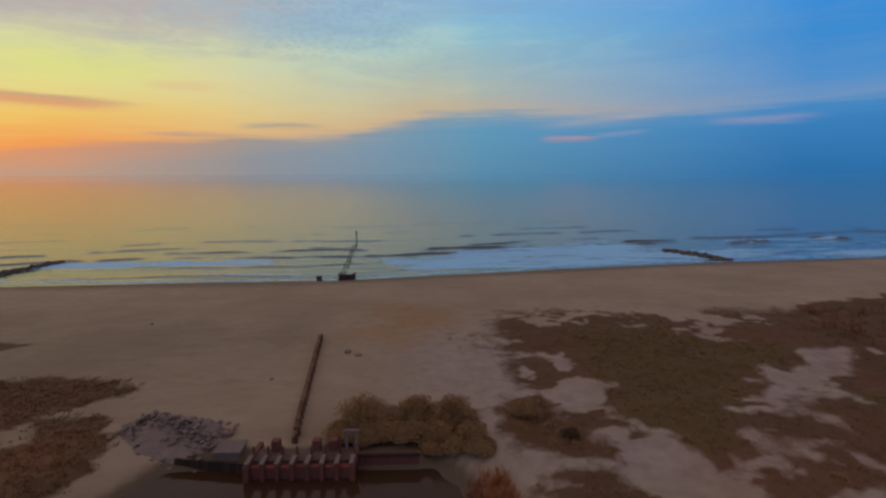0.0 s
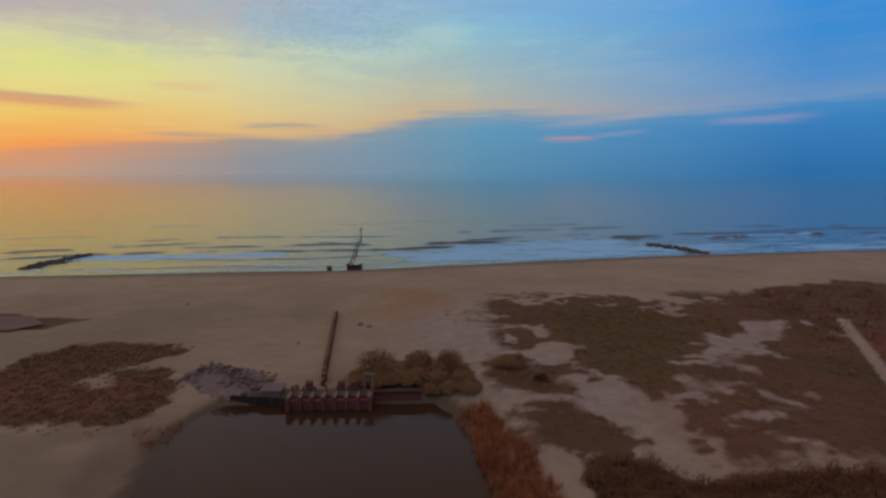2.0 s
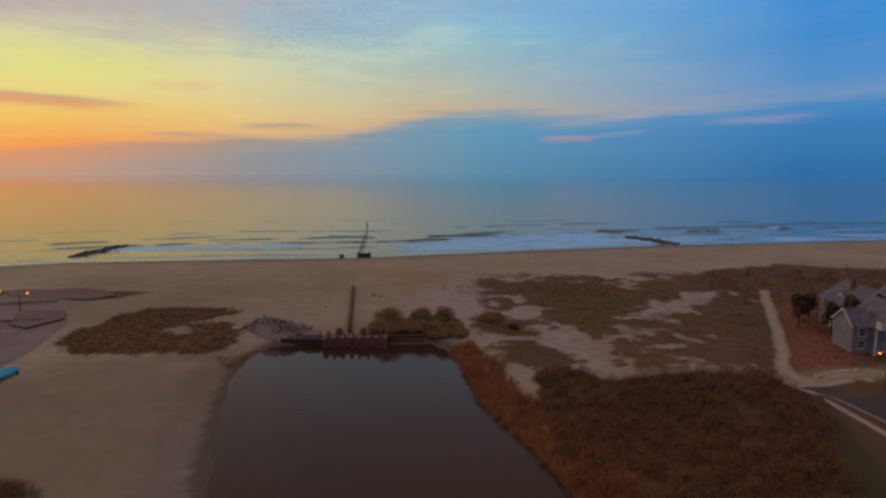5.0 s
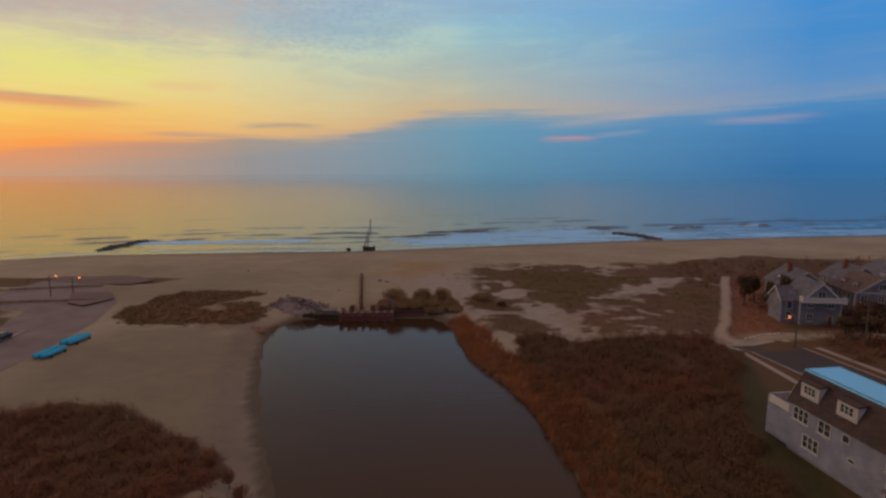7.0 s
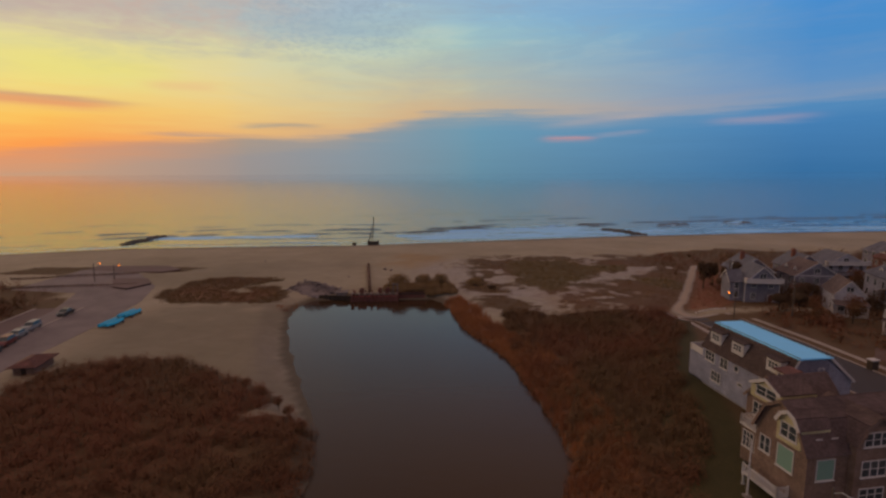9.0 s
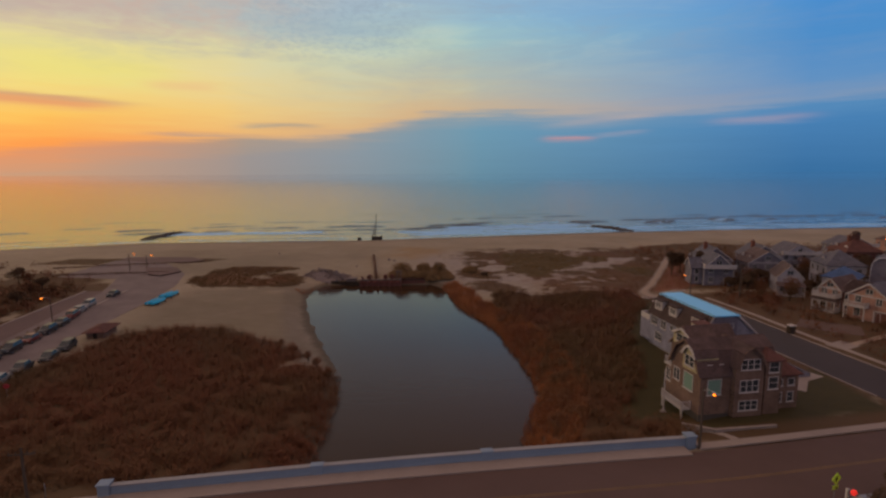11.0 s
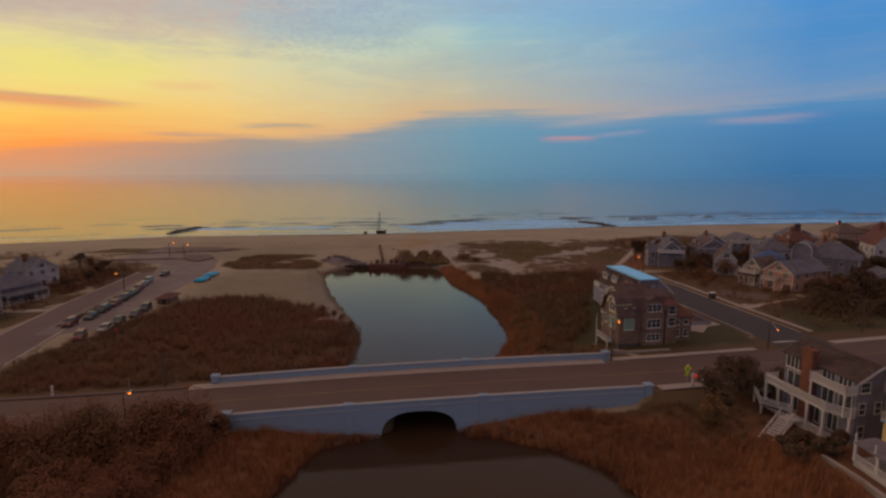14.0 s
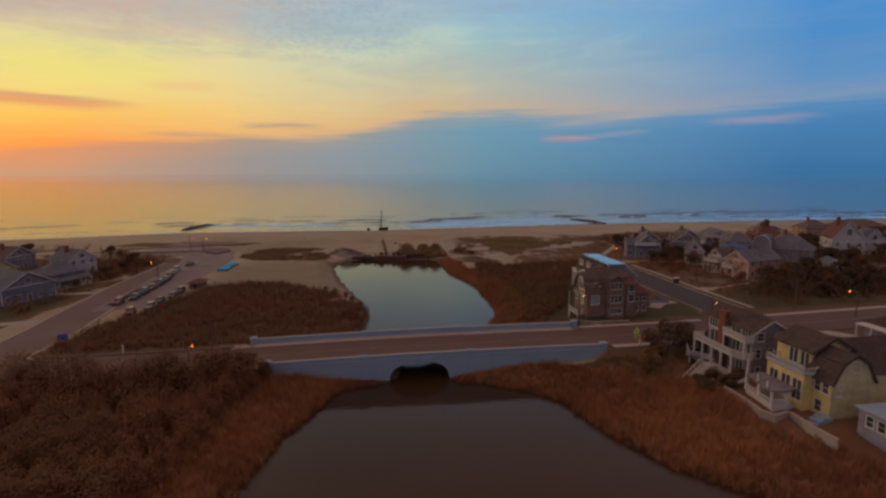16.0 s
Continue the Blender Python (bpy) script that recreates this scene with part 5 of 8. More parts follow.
TOWN_TREES = [
    (broad, 98.0, 58.0, 0.9), (bare, 132.0, 62.0, 1.1), (broad, 148.0, 52.0, 1.0), (broad, 160.0, 38.0, 1.0), (bare, 172.0, 52.0, 1.0), (broad, 155.0, 74.0, 1.1),
    (broad, 182.0, 66.0, 1.1), (bare, 198.0, 58.0, 1.1), (broad, 205.0, 84.0, 1.1), (broad, 142.0, 6.0, 1.0), (bare, 152.0, 14.0, 1.0), (broad, 166.0, 12.0, 1.0),
    (bare, 176.0, 24.0, 1.0), (bare, 131.0, -12.0, 0.9), (broad, 140.0, -16.0, 0.8), (bare, 152.0, -10.0, 0.9), (broad, -101.0, 16.0, 0.7), (broad, -100.0, 24.0, 0.8),
    (bare, -103.0, 32.0, 0.9), (broad, -106.0, 40.0, 0.8), (bare, -114.0, 46.0, 0.9), (broad, -122.0, 52.0, 0.9), (bare, -118.0, 14.0, 0.9), (broad, -126.0, 36.0, 0.9),
]
NORTH_TREES = [
    (bare, -138.0, 48.0, 1.0), (broad, -150.0, 40.0, 1.0), (bare, -142.0, 18.0, 1.0), (broad, -158.0, 58.0, 1.0), (bare, -134.0, -2.0, 1.0), (broad, -146.0, -12.0, 1.0),
    (broad, 91.0, -14.0, 0.8), (broad, 99.0, -18.0, 0.7), (bare, 103.0, -14.0, 0.8), (broad, 110.0, -3.0, 0.9), (broad, 116.0, -12.0, 0.8), (bare, 86.0, -4.0, 0.6),
    (broad, 94.0, 6.0, 0.7), (broad, 100.0, 24.0, 0.9), (broad, 88.0, 34.0, 0.8), (bare, 84.0, 38.0, 0.9), (broad, 96.0, 38.0, 1.0), (broad, 112.0, 28.0, 1.0),
    (bare, 90.0, 57.0, 1.0), (broad, 122.0, 56.0, 1.1), (broad, 138.0, 44.0, 1.1), (bare, 144.0, 60.0, 1.1), (broad, 165.0, 60.0, 1.1), (broad, 93.0, -4.0, 1.0),
]
HEDGE_TREES = [
    (broad, 73.5, 36.0, 0.7), (broad, 80.0, 36.0, 0.8), (broad, 83.5, 37.0, 0.8), (dark, 72.0, 58.0, 0.9), (dark, 76.0, 61.0, 0.8), (broad, 89.5, 42.0, 0.8), (broad, 96.0, 40.0, 0.9), (broad, 103.0, 44.0, 1.0), (broad, 107.0, 31.0, 0.9), (broad, 101.0, 33.0, 0.9),
    (broad, 130.0, 58.0, 1.1), (broad, 152.0, 64.0, 1.2), (dark, 148.0, 70.0, 0.9), (broad, 128.0, 20.0, 1.2), (broad, 126.0, 12.0, 1.1),
    (broad, 97.5, -8.0, 0.9), (broad, 101.0, -2.0, 1.0), (broad, 105.0, -12.0, 0.9), (broad, 98.0, 3.0, 1.1), (broad, 90.0, -9.5, 0.8), (broad, 108.5, 2.0, 1.1),
    (broad, 113.0, -8.0, 1.0), (broad, 118.5, 2.0, 1.1), (broad, 124.0, -10.0, 1.0), (bare, -24.0, -9.5, 0.36), (bare, -21.0, -11.5, 0.38), (bare, -19.0, -13.5, 0.34),
    (bare, -27.5, -6.0, 0.34), (bare, -16.5, -17.0, 0.38),
    (broad, 75.6, 31.5, 0.75), (broad, 79.0, 30.0, 0.85), (broad, 83.0, 31.0, 0.9), (broad, 87.0, 29.5, 0.9), (broad, 72.0, 38.5, 0.7), (broad, 91.5, 36.0, 0.9),
]
for k, (model, x, y, s) in enumerate(STREET_TREES + TOWN_TREES + NORTH_TREES + HEDGE_TREES):
    if all(math.dist((x, y), c) > r for c, r in HOUSE_PLOTS):
        plant(model, x, y, 47 * k, s)


# ---- the shore ----
def stone(r, seed, flat=0.65):
    """One rough block."""
    g = np.random.default_rng(seed)
    bm = bmesh.new()
    bmesh.ops.create_icosphere(bm, subdivisions=1, radius=r)
    for v in bm.verts:
        v.co = v.co * g.uniform(0.72, 1.2)
        v.co.z *= flat
    return bm


def rock_bank(name, label, line, half, high, size, count, mat, seed):
    """A heap of separate stones along a line."""
    g = np.random.default_rng(seed)
    (ax, ay), (bx, by) = line
    t = thing(name, pose((ax + bx) / 2, (ay + by) / 2, 0), label, "rocks")
    models = []
    for k in range(6):
        bm = stone(size, seed + k)
        me = bpy.data.meshes.new("rock")
        bm.to_mesh(me)
        bm.free()
        me.materials.append(mat)
        models.append(me)
    d = Vector((bx - ax, by - ay)).normalized()
    n = Vector((-d.y, d.x))
    for k in range(count):
        s, o = g.uniform(-0.5, 0.5), g.normal(0, 0.42)
        o = max(-1, min(1, o))
        x = s * (bx - ax) + n.x * o * half
        y = s * (by - ay) + n.y * o * half
        taper = min(1, 3.2 * (0.5 - abs(s)) + 0.25)
        z = max(zg(t.location.x + x, t.location.y + y), -0.4) + high * (1 - abs(o)) * taper * g.uniform(0.35, 0.95)
        ob = part("rock", models[k % 6], mat, t)
        ob.matrix_basis = pose(x, y, z, g.uniform(-25, 25), g.uniform(-25, 25), g.uniform(0, 360)) @ Matrix.Scale(g.uniform(0.6, 1.3), 4)
    return t


rock_bank("rock_groyne", "low dark rock groyne awash in the surf", ((-154, 172), (-149, 207)), 2.4, 1.5, 0.95, 230, M["rock"], 11)
rock_bank("rock_groyne", "broken dark rock groyne awash in the surf", ((94, 227), (110, 200)), 2.8, 1.7, 1.1, 120, M["rock"], 31)
rock_bank("rubble_heap", "grey heap of broken concrete rubble on the sand", ((-40.5, 64.0), (-27.5, 60.0)), 4.4, 2.9, 0.33, 330, M["rubble"], 51)

heap = bpy.data.objects["rubble_heap"]
bm = bmesh.new()
rings = []
g = np.random.default_rng(5)
for k, (rad, high) in enumerate(((1.0, -0.3), (0.82, 0.35), (0.6, 0.85), (0.38, 1.3), (0.15, 1.55))):
    ring = []
    for j in range(26):
        a = 2 * math.pi * j / 26
        x, y = 7.6 * rad * math.cos(a) * g.uniform(0.9, 1.1), 4.6 * rad * math.sin(a) * g.uniform(0.9, 1.1)
        x, y = x * 0.956 + y * 0.294, -x * 0.294 + y * 0.956
        ring.append(bm.verts.new((x, y, zg(heap.location.x + x, heap.location.y + y) + high + g.uniform(-0.12, 0.12))))
    rings.append(ring)
for a, b in zip(rings, rings[1:]):
    for j in range(26):
        bm.faces.new((a[j], a[(j + 1) % 26], b[(j + 1) % 26], b[j]))
bm.faces.new(rings[-1])
part("fill", bm, M["rubble"], heap, "fine grey brown fill between the stones")

# the outfall: a headwall on the beach, a line of piles out to a marker
outfall = thing("outfall", pose(-31.3, 167.8, 0.1, 0, 0, 8), "dark concrete outfall headwall at the water's edge", "outfall")
bm = boxes((-2.7, 2.7, -0.5, 0.5, -1.0, 1.35), (-2.7, -2.0, 0.5, 3.2, -1.0, 1.7), (2.0, 2.7, 0.5, 3.2, -1.0, 1.7), bevel=0.08)
part("headwall", bm, M["rock"], outfall)
part("cap", boxes((-2.9, 2.9, -0.7, 0.7, 1.35, 1.6), bevel=0.05), M["stained"], outfall)
for s in (-1.8, -0.6, 0.6, 1.8):
    part("timber_post", tube(bmesh.new(), [(s, -0.85, -0.5), (s, -0.85, 1.9)], [0.17, 0.14]), M["timber"], outfall)
small = thing("concrete_block", pose(-40.2, 167.4, 0.0, 0, 0, 12), "small dark concrete block in the wash", "block")
part("body", boxes((-0.9, 0.9, -0.7, 0.7, -0.6, 1.15), bevel=0.08), M["rock"], small)
part("cap", boxes((-1.0, 1.0, -0.8, 0.8, 1.15, 1.3), bevel=0.04), M["rock"], small)
jetty = thing("pile_jetty", pose(-33.6, 172, 0), "twin line of dark weathered timber piles running into the sea", "jetty")
pile = None
for k in range(19):
    s = k / 18
    x, y = -8.2 * s, 74 * s
    for side in (-0.6, 0.6):
        if (k * 7 + (side > 0)) % 9 == 4:
            continue
        if pile is None:
            pile = part("timber_post", tube(bmesh.new(), [(0, 0, -3), (0, 0, 0.95)], [0.13, 0.1]), M["timber"], jetty)
            pile.location = (x + side, y, 0)
        else:
            ob = part("timber_post", pile.data, M["timber"], jetty)
            ob.matrix_basis = pose(x + side, y, 0.35 * math.sin(k * 2.3 + side), 2 * math.sin(k), 2 * math.cos(3 * k), 0)
for k in range(0, 18, 2):
    s = (k + 0.5) / 18
    ob = part("waling", boxes((-0.07, 0.07, -2.2, 2.2, 0, 0.2), bevel=0.02), M["weathered"], jetty)
    ob.matrix_basis = pose(-8.2 * s + (-0.45 if k % 4 else 0.45), 74 * s, 0.45, 0, 0, 6.3)
marker = thing("marker_pole", pose(-43.4, 262, -2), "tall thin marker pole standing in the sea", "pole")
part("mast", tube(bmesh.new(), [(0, 0, 0), (0, 0, 6.6)], [0.28, 0.2]), M["timber"], marker)
part("topmark", boxes((-0.9, 0.9, -0.08, 0.08, 5.6, 5.95), (-0.4, 0.4, -0.3, 0.3, 6.6, 7.0)), M["timber"], marker)

# the timber groyne on the beach
groyne = thing("timber_groyne", pose(-18.4, 60.5, 0), "weathered dark timber groyne half buried in sand", "groyne")
pile = None
for k in range(23):
    s = k / 22
    x, y = -6.0 * s, 40 * s
    z = zg(-18.4 + x, 60.5 + y)
    if pile is None:
        pile = part("timber_post", tube(bmesh.new(), [(0, 0, -0.8), (0, 0, 1.25)], [0.2, 0.17]), M["weathered"], groyne)
        pile.location = (x + 0.25, y, z)
    else:
        ob = part("timber_post", pile.data, M["weathered"], groyne)
        ob.matrix_basis = pose(x + 0.42, y, z + 0.2 * math.sin(k * 1.9), 3 * math.sin(k * 2.1), 3 * math.cos(k), 0)
for k in range(22):
    s = (k + 0.5) / 22
    x, y = -6.0 * s, 40 * s
    z = zg(-18.4 + x, 60.5 + y)
    for row in range(3):
        ob = part("plank", boxes((-0.3, 0.22, -0.93, 0.93, -0.15, 0.15)), M["weathered"], groyne)
        ob.matrix_basis = pose(x, y, z + 0.05 + 0.32 * row - 0.05 * math.sin(k), 0.6 * math.sin(k), 0, 8.5)

# the weir at the pond's seaward end
weir = thing("weir", pose(-16.2, 55.3, 0, 0, 0, 1.0), "old concrete weir with rusty steel stop boards", "weir")
part("sill", boxes((-6.2, 6.2, -0.5, 2.6, -0.5, 2.1), bevel=0.05), M["rust"], weir)
part("walkway", boxes((-6.0, 6.0, 0.6, 3.2, 2.1, 2.4), bevel=0.05), M["stained"], weir)
for k in range(8):
    x = -5.8 + 11.6 * k / 7
    part("pier", boxes((x - 0.22, x + 0.22, -0.95, 1.3, -0.4, 2.75), bevel=0.05), M["rust"], weir)
    part("pier_cap", boxes((x - 0.25, x + 0.25, -0.98, 0.9, 2.75, 2.95), bevel=0.03), M["rubble"], weir)
    part("pier_post", boxes((x - 0.12, x + 0.12, 1.6, 1.85, 2.4, 3.5)), M["rust"], weir)
    if k < 7:
        for row in range(5):
            part("stop_board", boxes((x + 0.26, x + 1.4, -0.42, -0.25, 0.2 + 0.42 * row, 0.58 + 0.42 * row)), M["board"], weir, "rust red steel stop board")
for x in (-5.9, 5.9):
    part("wing_wall", boxes((x - 0.3, x + 0.3, -1.1, 4.6, -0.5, 2.6), bevel=0.05), M["rust"], weir)
frame_x = 5.3
part("gate_frame", boxes((frame_x - 0.7, frame_x - 0.45, 2.6, 2.9, 1.7, 4.6), (frame_x + 0.45, frame_x + 0.7, 2.6, 2.9, 1.7, 4.6), (frame_x - 0.8, frame_x + 0.8, 2.55, 2.95, 4.6, 4.9)), M["rubble"], weir)
for x in (-3.6, 1.2, 3.2):
    part("gear_box", boxes((x - 0.5, x + 0.5, 2.5, 3.5, 0.8, 3.7), bevel=0.08), M["rust"], weir)
bulk = thing("bulkhead", pose(-6.5, 57.0, 0, 0, 0, 1.5), "dark timber bulkhead wall at the pond's edge", "wall")
for k in range(20):
    part("board", boxes((-3.6 + 0.36 * k, -3.6 + 0.36 * k + 0.34, -0.09, 0.09, 0.0, 2.75 + 0.05 * math.sin(k * 2.2))), M["rust"], bulk)
part("waling", boxes((-3.7, 3.7, -0.3, -0.09, 2.3, 2.6), bevel=0.02), M["timber"], bulk)
bulk2 = thing("bulkhead", pose(-26.8, 56.4, 0, 0, 0, -8), "low dark timber bulkhead below the rubble", "wall")
for k in range(24):
    part("board", boxes((-4.6 + 0.38 * k, -4.6 + 0.38 * k + 0.36, -0.09, 0.09, 0.0, 2.05 + 0.05 * math.sin(k * 1.7))), M["timber"], bulk2)
vault_box = thing("valve_chamber", pose(-25.4, 58.6, 1.3, 0, 0, 2), "grey concrete valve chamber beside the weir", "chamber")
part("body", boxes((-1.4, 1.4, -1.3, 1.3, -0.4, 1.2), bevel=0.06), M["rubble"], vault_box)
part("lid", boxes((-1.6, 1.6, -1.5, 1.5, 1.2, 1.4), bevel=0.04), M["rubble"], vault_box)
for x, y, s in ((-27.3, 79.5, 0.35), (-17.5, 92.0, 0.8), (-15.3, 90.2, 0.6), (1.2, 99.0, 0.4), (-64, 112, 0.5)):
    ob = part("boulder", stone(s, int(abs(x) * 10)), M["rubble"])
    tagged(ob, "single grey stone lying on the sand", "stone")
    ob.location = (x, y, zg(x, y) + s * 0.2)


# ---- the beach head north of the pond ----
def platform(name, outline, high, label):
    cx, cy = sum(p[0] for p in outline) / len(outline), sum(p[1] for p in outline) / len(outline)
    base = zg(cx, cy)
    t = thing(name, pose(cx, cy, base), label, "platform")
    loc = [(x - cx, y - cy) for x, y in outline]
    part("deck", prism(bmesh.new(), loc, "z", high - 0.12, high), M["lane"], t)
    inner = [(x * 0.97, y * 0.97) for x, y in loc]
    part("plinth", prism(bmesh.new(), inner, "z", -0.6, high - 0.13), M["weathered"], t, "weathered plinth boards")
    return t


platform("beach_platform", [(-116, 89), (-89.5, 88.1), (-85.5, 92.5), (-93, 98.8), (-118, 99.5)], 0.55, "low pale boardwalk platform on the sand")
platform("beach_platform", [(-98, 75.6), (-87, 75.2), (-82.5, 68.5), (-85.5, 61.5), (-91, 64)], 0.45, "low pale boardwalk ramp above the car park")
for pts in ([(-131, 78), (-112, 81), (-95, 84.5)], [(-120, 62.8), (-104, 66), (-86, 67.5)]):
    length = sum(math.dist(a, b) for a, b in zip(pts, pts[1:]))
    t = thing("sand_fence", pose(pts[0][0], pts[0][1], 0), "dark slatted sand fence beside the boardwalk", "fence")
    for a, b in zip(pts, pts[1:]):
        n = int(math.dist(a, b) / 2.0)
        for k in range(n):
            x, y = a[0] + (b[0] - a[0]) * k / n, a[1] + (b[1] - a[1]) * k / n
            ang = math.degrees(math.atan2(b[1] - a[1], b[0] - a[0]))
            ob = part("post", boxes((-0.06, 0.06, -0.06, 0.06, -0.3, 0.8)), M["weathered"], t)
            ob.matrix_basis = pose(x - pts[0][0], y - pts[0][1], zg(x, y))
            ob = part("panel", boxes((0.05, 1.98, -0.02, 0.02, 0.02, 0.09), (0.05, 1.98, -0.02, 0.02, 0.42, 0.49), *[(0.08 + 0.16 * j, 0.15 + 0.16 * j, -0.045, -0.02, -0.05, 0.62) for j in range(12)]), M["weathered"], t)
            ob.matrix_basis = pose(x - pts[0][0], y - pts[0][1], zg(x, y), 0, 0, ang)


def hull_mesh():
    """An upturned open boat, keel uppermost."""
    bm = bmesh.new()
    rows = []
    for k in range(9):
        s = k / 8
        wide = 0.62 * math.sin(math.pi * (0.12 + 0.80 * s)) ** 0.6
        rows.append([bm.verts.new((wide * math.cos(a), -2.7 + 5.4 * s, 0.58 * math.sin(a) ** 0.8 + 0.06 * (s - 0.5) ** 2)) for a in [math.pi * j / 8 for j in range(9)]])
    for a, b in zip(rows, rows[1:]):
        for j in range(8):
            bm.faces.new((a[j], b[j], b[j + 1], a[j + 1]))
    bm.faces.new(rows[0]), bm.faces.new(rows[-1][::-1])
    bmesh.ops.recalc_face_normals(bm, faces=bm.faces[:])
    return bm


boat = thing("rowing_boat", Matrix(), "upturned turquoise rowing boat stored on the sand", "boat", "stored boats")
part("hull", hull_mesh(), M["turquoise"], boat)
part("keel", boxes((-0.05, 0.05, -2.4, 2.4, 0.56, 0.68), bevel=0.01), M["turquoise"], boat)
spots = [(-69.6 + 1.25 * k, 28.0 + 0.3 * k, -4) for k in range(2)] + [(-70.0 + 1.25 * k, 35.3 + 0.3 * k, -6) for k in range(2)]
for k, (x, y, a) in enumerate(spots):
    m = pose(x, y, zg(x, y) + 0.45, 0, 0, a)
    if k:
        copy_thing(boat, m)
    else:
        boat.matrix_world = m
for x, y in ((-69.0, 26.4), (-69.0, 29.8), (-69.4, 33.7), (-69.4, 37.2)):
    t = thing("boat_trestle", pose(x, y, zg(x, y), 0, 0, 4), "low timber trestle under the boats", "trestle")
    part("beam", boxes((-1.7, 1.7, -0.1, 0.1, 0.28, 0.45)), M["timber"], t)
    for s in (-1.5, 0, 1.5):
        part("leg", boxes((s - 0.08, s + 0.08, -0.08, 0.08, -0.1, 0.28)), M["timber"], t)


# ---- houses ----
WINDOWS = {}


def lattice_frame(uprights, bars, y0, y1):
    """One connected frame of uprights (spans of x) and bars (spans of z), from y0 to y1."""
    xs = sorted({c for s in uprights for c in s})
    zs = sorted({c for s in bars for c in s})
    bm = bmesh.new()
    grid = {}

    def vert(i, j):
        if (i, j) not in grid:
            grid[i, j] = bm.verts.new((xs[i], y0, zs[j]))
        return grid[i, j]
    for i in range(len(xs) - 1):
        for j in range(len(zs) - 1):
            cx, cz = (xs[i] + xs[i + 1]) / 2, (zs[j] + zs[j + 1]) / 2
            if any(a < cx < b for a, b in uprights) or any(a < cz < b for a, b in bars):
                bm.faces.new((vert(i, j), vert(i + 1, j), vert(i + 1, j + 1), vert(i, j + 1)))
    made = bmesh.ops.extrude_face_region(bm, geom=bm.faces[:])
    for v in made["geom"]:
        if isinstance(v, bmesh.types.BMVert):
            v.co.y = y1
    bmesh.ops.recalc_face_normals(bm, faces=bm.faces[:])
    return bm


def window(parent, face, pos, z, wide, high, cols=1, rows=1, pane_mat="glass", spot=None):
    """A window in a wall of the house: moulded frame with a sill, and the pane behind it. pos: how far along the face."""
    key = (wide, high, cols, rows)
    if key not in WINDOWS:
        w2, t = wide / 2, 0.09
        bars = [(-w2 + wide * k / cols - 0.05, -w2 + wide * k / cols + 0.05) for k in range(1, cols)]
        rails = [(high * k / (rows + 1) - 0.025, high * k / (rows + 1) + 0.025) for k in range(1, rows + 1)]
        bm = lattice_frame([(-w2 - t, -w2), *bars, (w2, w2 + t)], [(-t, 0), *rails, (high, high + t)], -0.065, 0.01)
        frame_me = bpy.data.meshes.new("window")
        bm.to_mesh(frame_me)
        bm.free()
        frame_me.materials.append(M["trim"])
        bm = boxes((-w2, w2, -0.02, 0.015, 0, high))
        pane_me = bpy.data.meshes.new("pane")
        bm.to_mesh(pane_me)
        bm.free()
        WINDOWS[key] = (frame_me, pane_me)
    frame_me, pane_me = WINDOWS[key]
    W, D = parent["size"]
    m = {"F": pose(pos, 0, z), "B": pose(pos, D, z, 0, 0, 180), "L": pose(0, pos, z, 0, 0, -90), "R": pose(W, pos, z, 0, 0, 90)}[face] if spot is None else spot
    ob = part("window", frame_me, None, parent)
    ob.matrix_basis = m
    skey = (pane_me.name, pane_mat)
    if skey not in WINDOWS:
        me = pane_me.copy()
        me.materials.clear()
        me.materials.append(M[pane_mat])
        WINDOWS[skey] = me
    part("pane", WINDOWS[skey], None, ob)
    skey = ("sill", wide)
    if skey not in WINDOWS:
        me = bpy.data.meshes.new("sill")
        bm = boxes((-wide / 2 - 0.16, wide / 2 + 0.16, -0.14, 0.0, -0.16, -0.092))
        bm.to_mesh(me)
        bm.free()
        me.materials.append(M["trim"])
        WINDOWS[skey] = me
    if wide > 0.75:
        part("sill", WINDOWS[skey], None, ob)
    return ob


def section(kind, w, eave, ridge):
    """The outline of a roof from eave to eave."""
    if kind == "gambrel":
        return [(0, eave), (w * 0.2, eave + (ridge - eave) * 0.68), (w / 2, ridge), (w * 0.8, eave + (ridge - eave) * 0.68), (w, eave)]
    if kind == "flat":
        return [(0, eave), (w, eave)]
    return [(0, eave), (w / 2, ridge), (w, eave)]


def roof_slabs(house, line, axis, a, b, mat, over=0.35, thick=0.16, name="roof", rake="trim"):
    """Sloping slabs along the outline, with overhang at the eaves and the ends."""
    for i in range(len(line) - 1):
        (x0, z0), (x1, z1) = line[i], line[i + 1]
        d = Vector((x1 - x0, z1 - z0)).normalized()
        n = Vector((-d.y, d.x))
        p0 = Vector((x0, z0)) - (d * over if i == 0 else Vector((0, 0)))
        p1 = Vector((x1, z1)) + (d * over if i == len(line) - 2 else Vector((0, 0)))
        bm = bmesh.new()
        prism(bm, [tuple(p0 + n * 0.01), tuple(p1 + n * 0.01), tuple(p1 + n * thick), tuple(p0 + n * thick)], axis, a - over, b + over)
        part(name, bm, M[mat], house)
        # white rake and fascia boards
        for end in (a - over - 0.04, b + over):
            bm = bmesh.new()
            prism(bm, [tuple(p0 - n * 0.14), tuple(p1 - n * 0.14), tuple(p1 + n * (thick - 0.02)), tuple(p0 + n * (thick - 0.02))], axis, end, end + 0.04)
            part("rake_board", bm, M[rake], house)


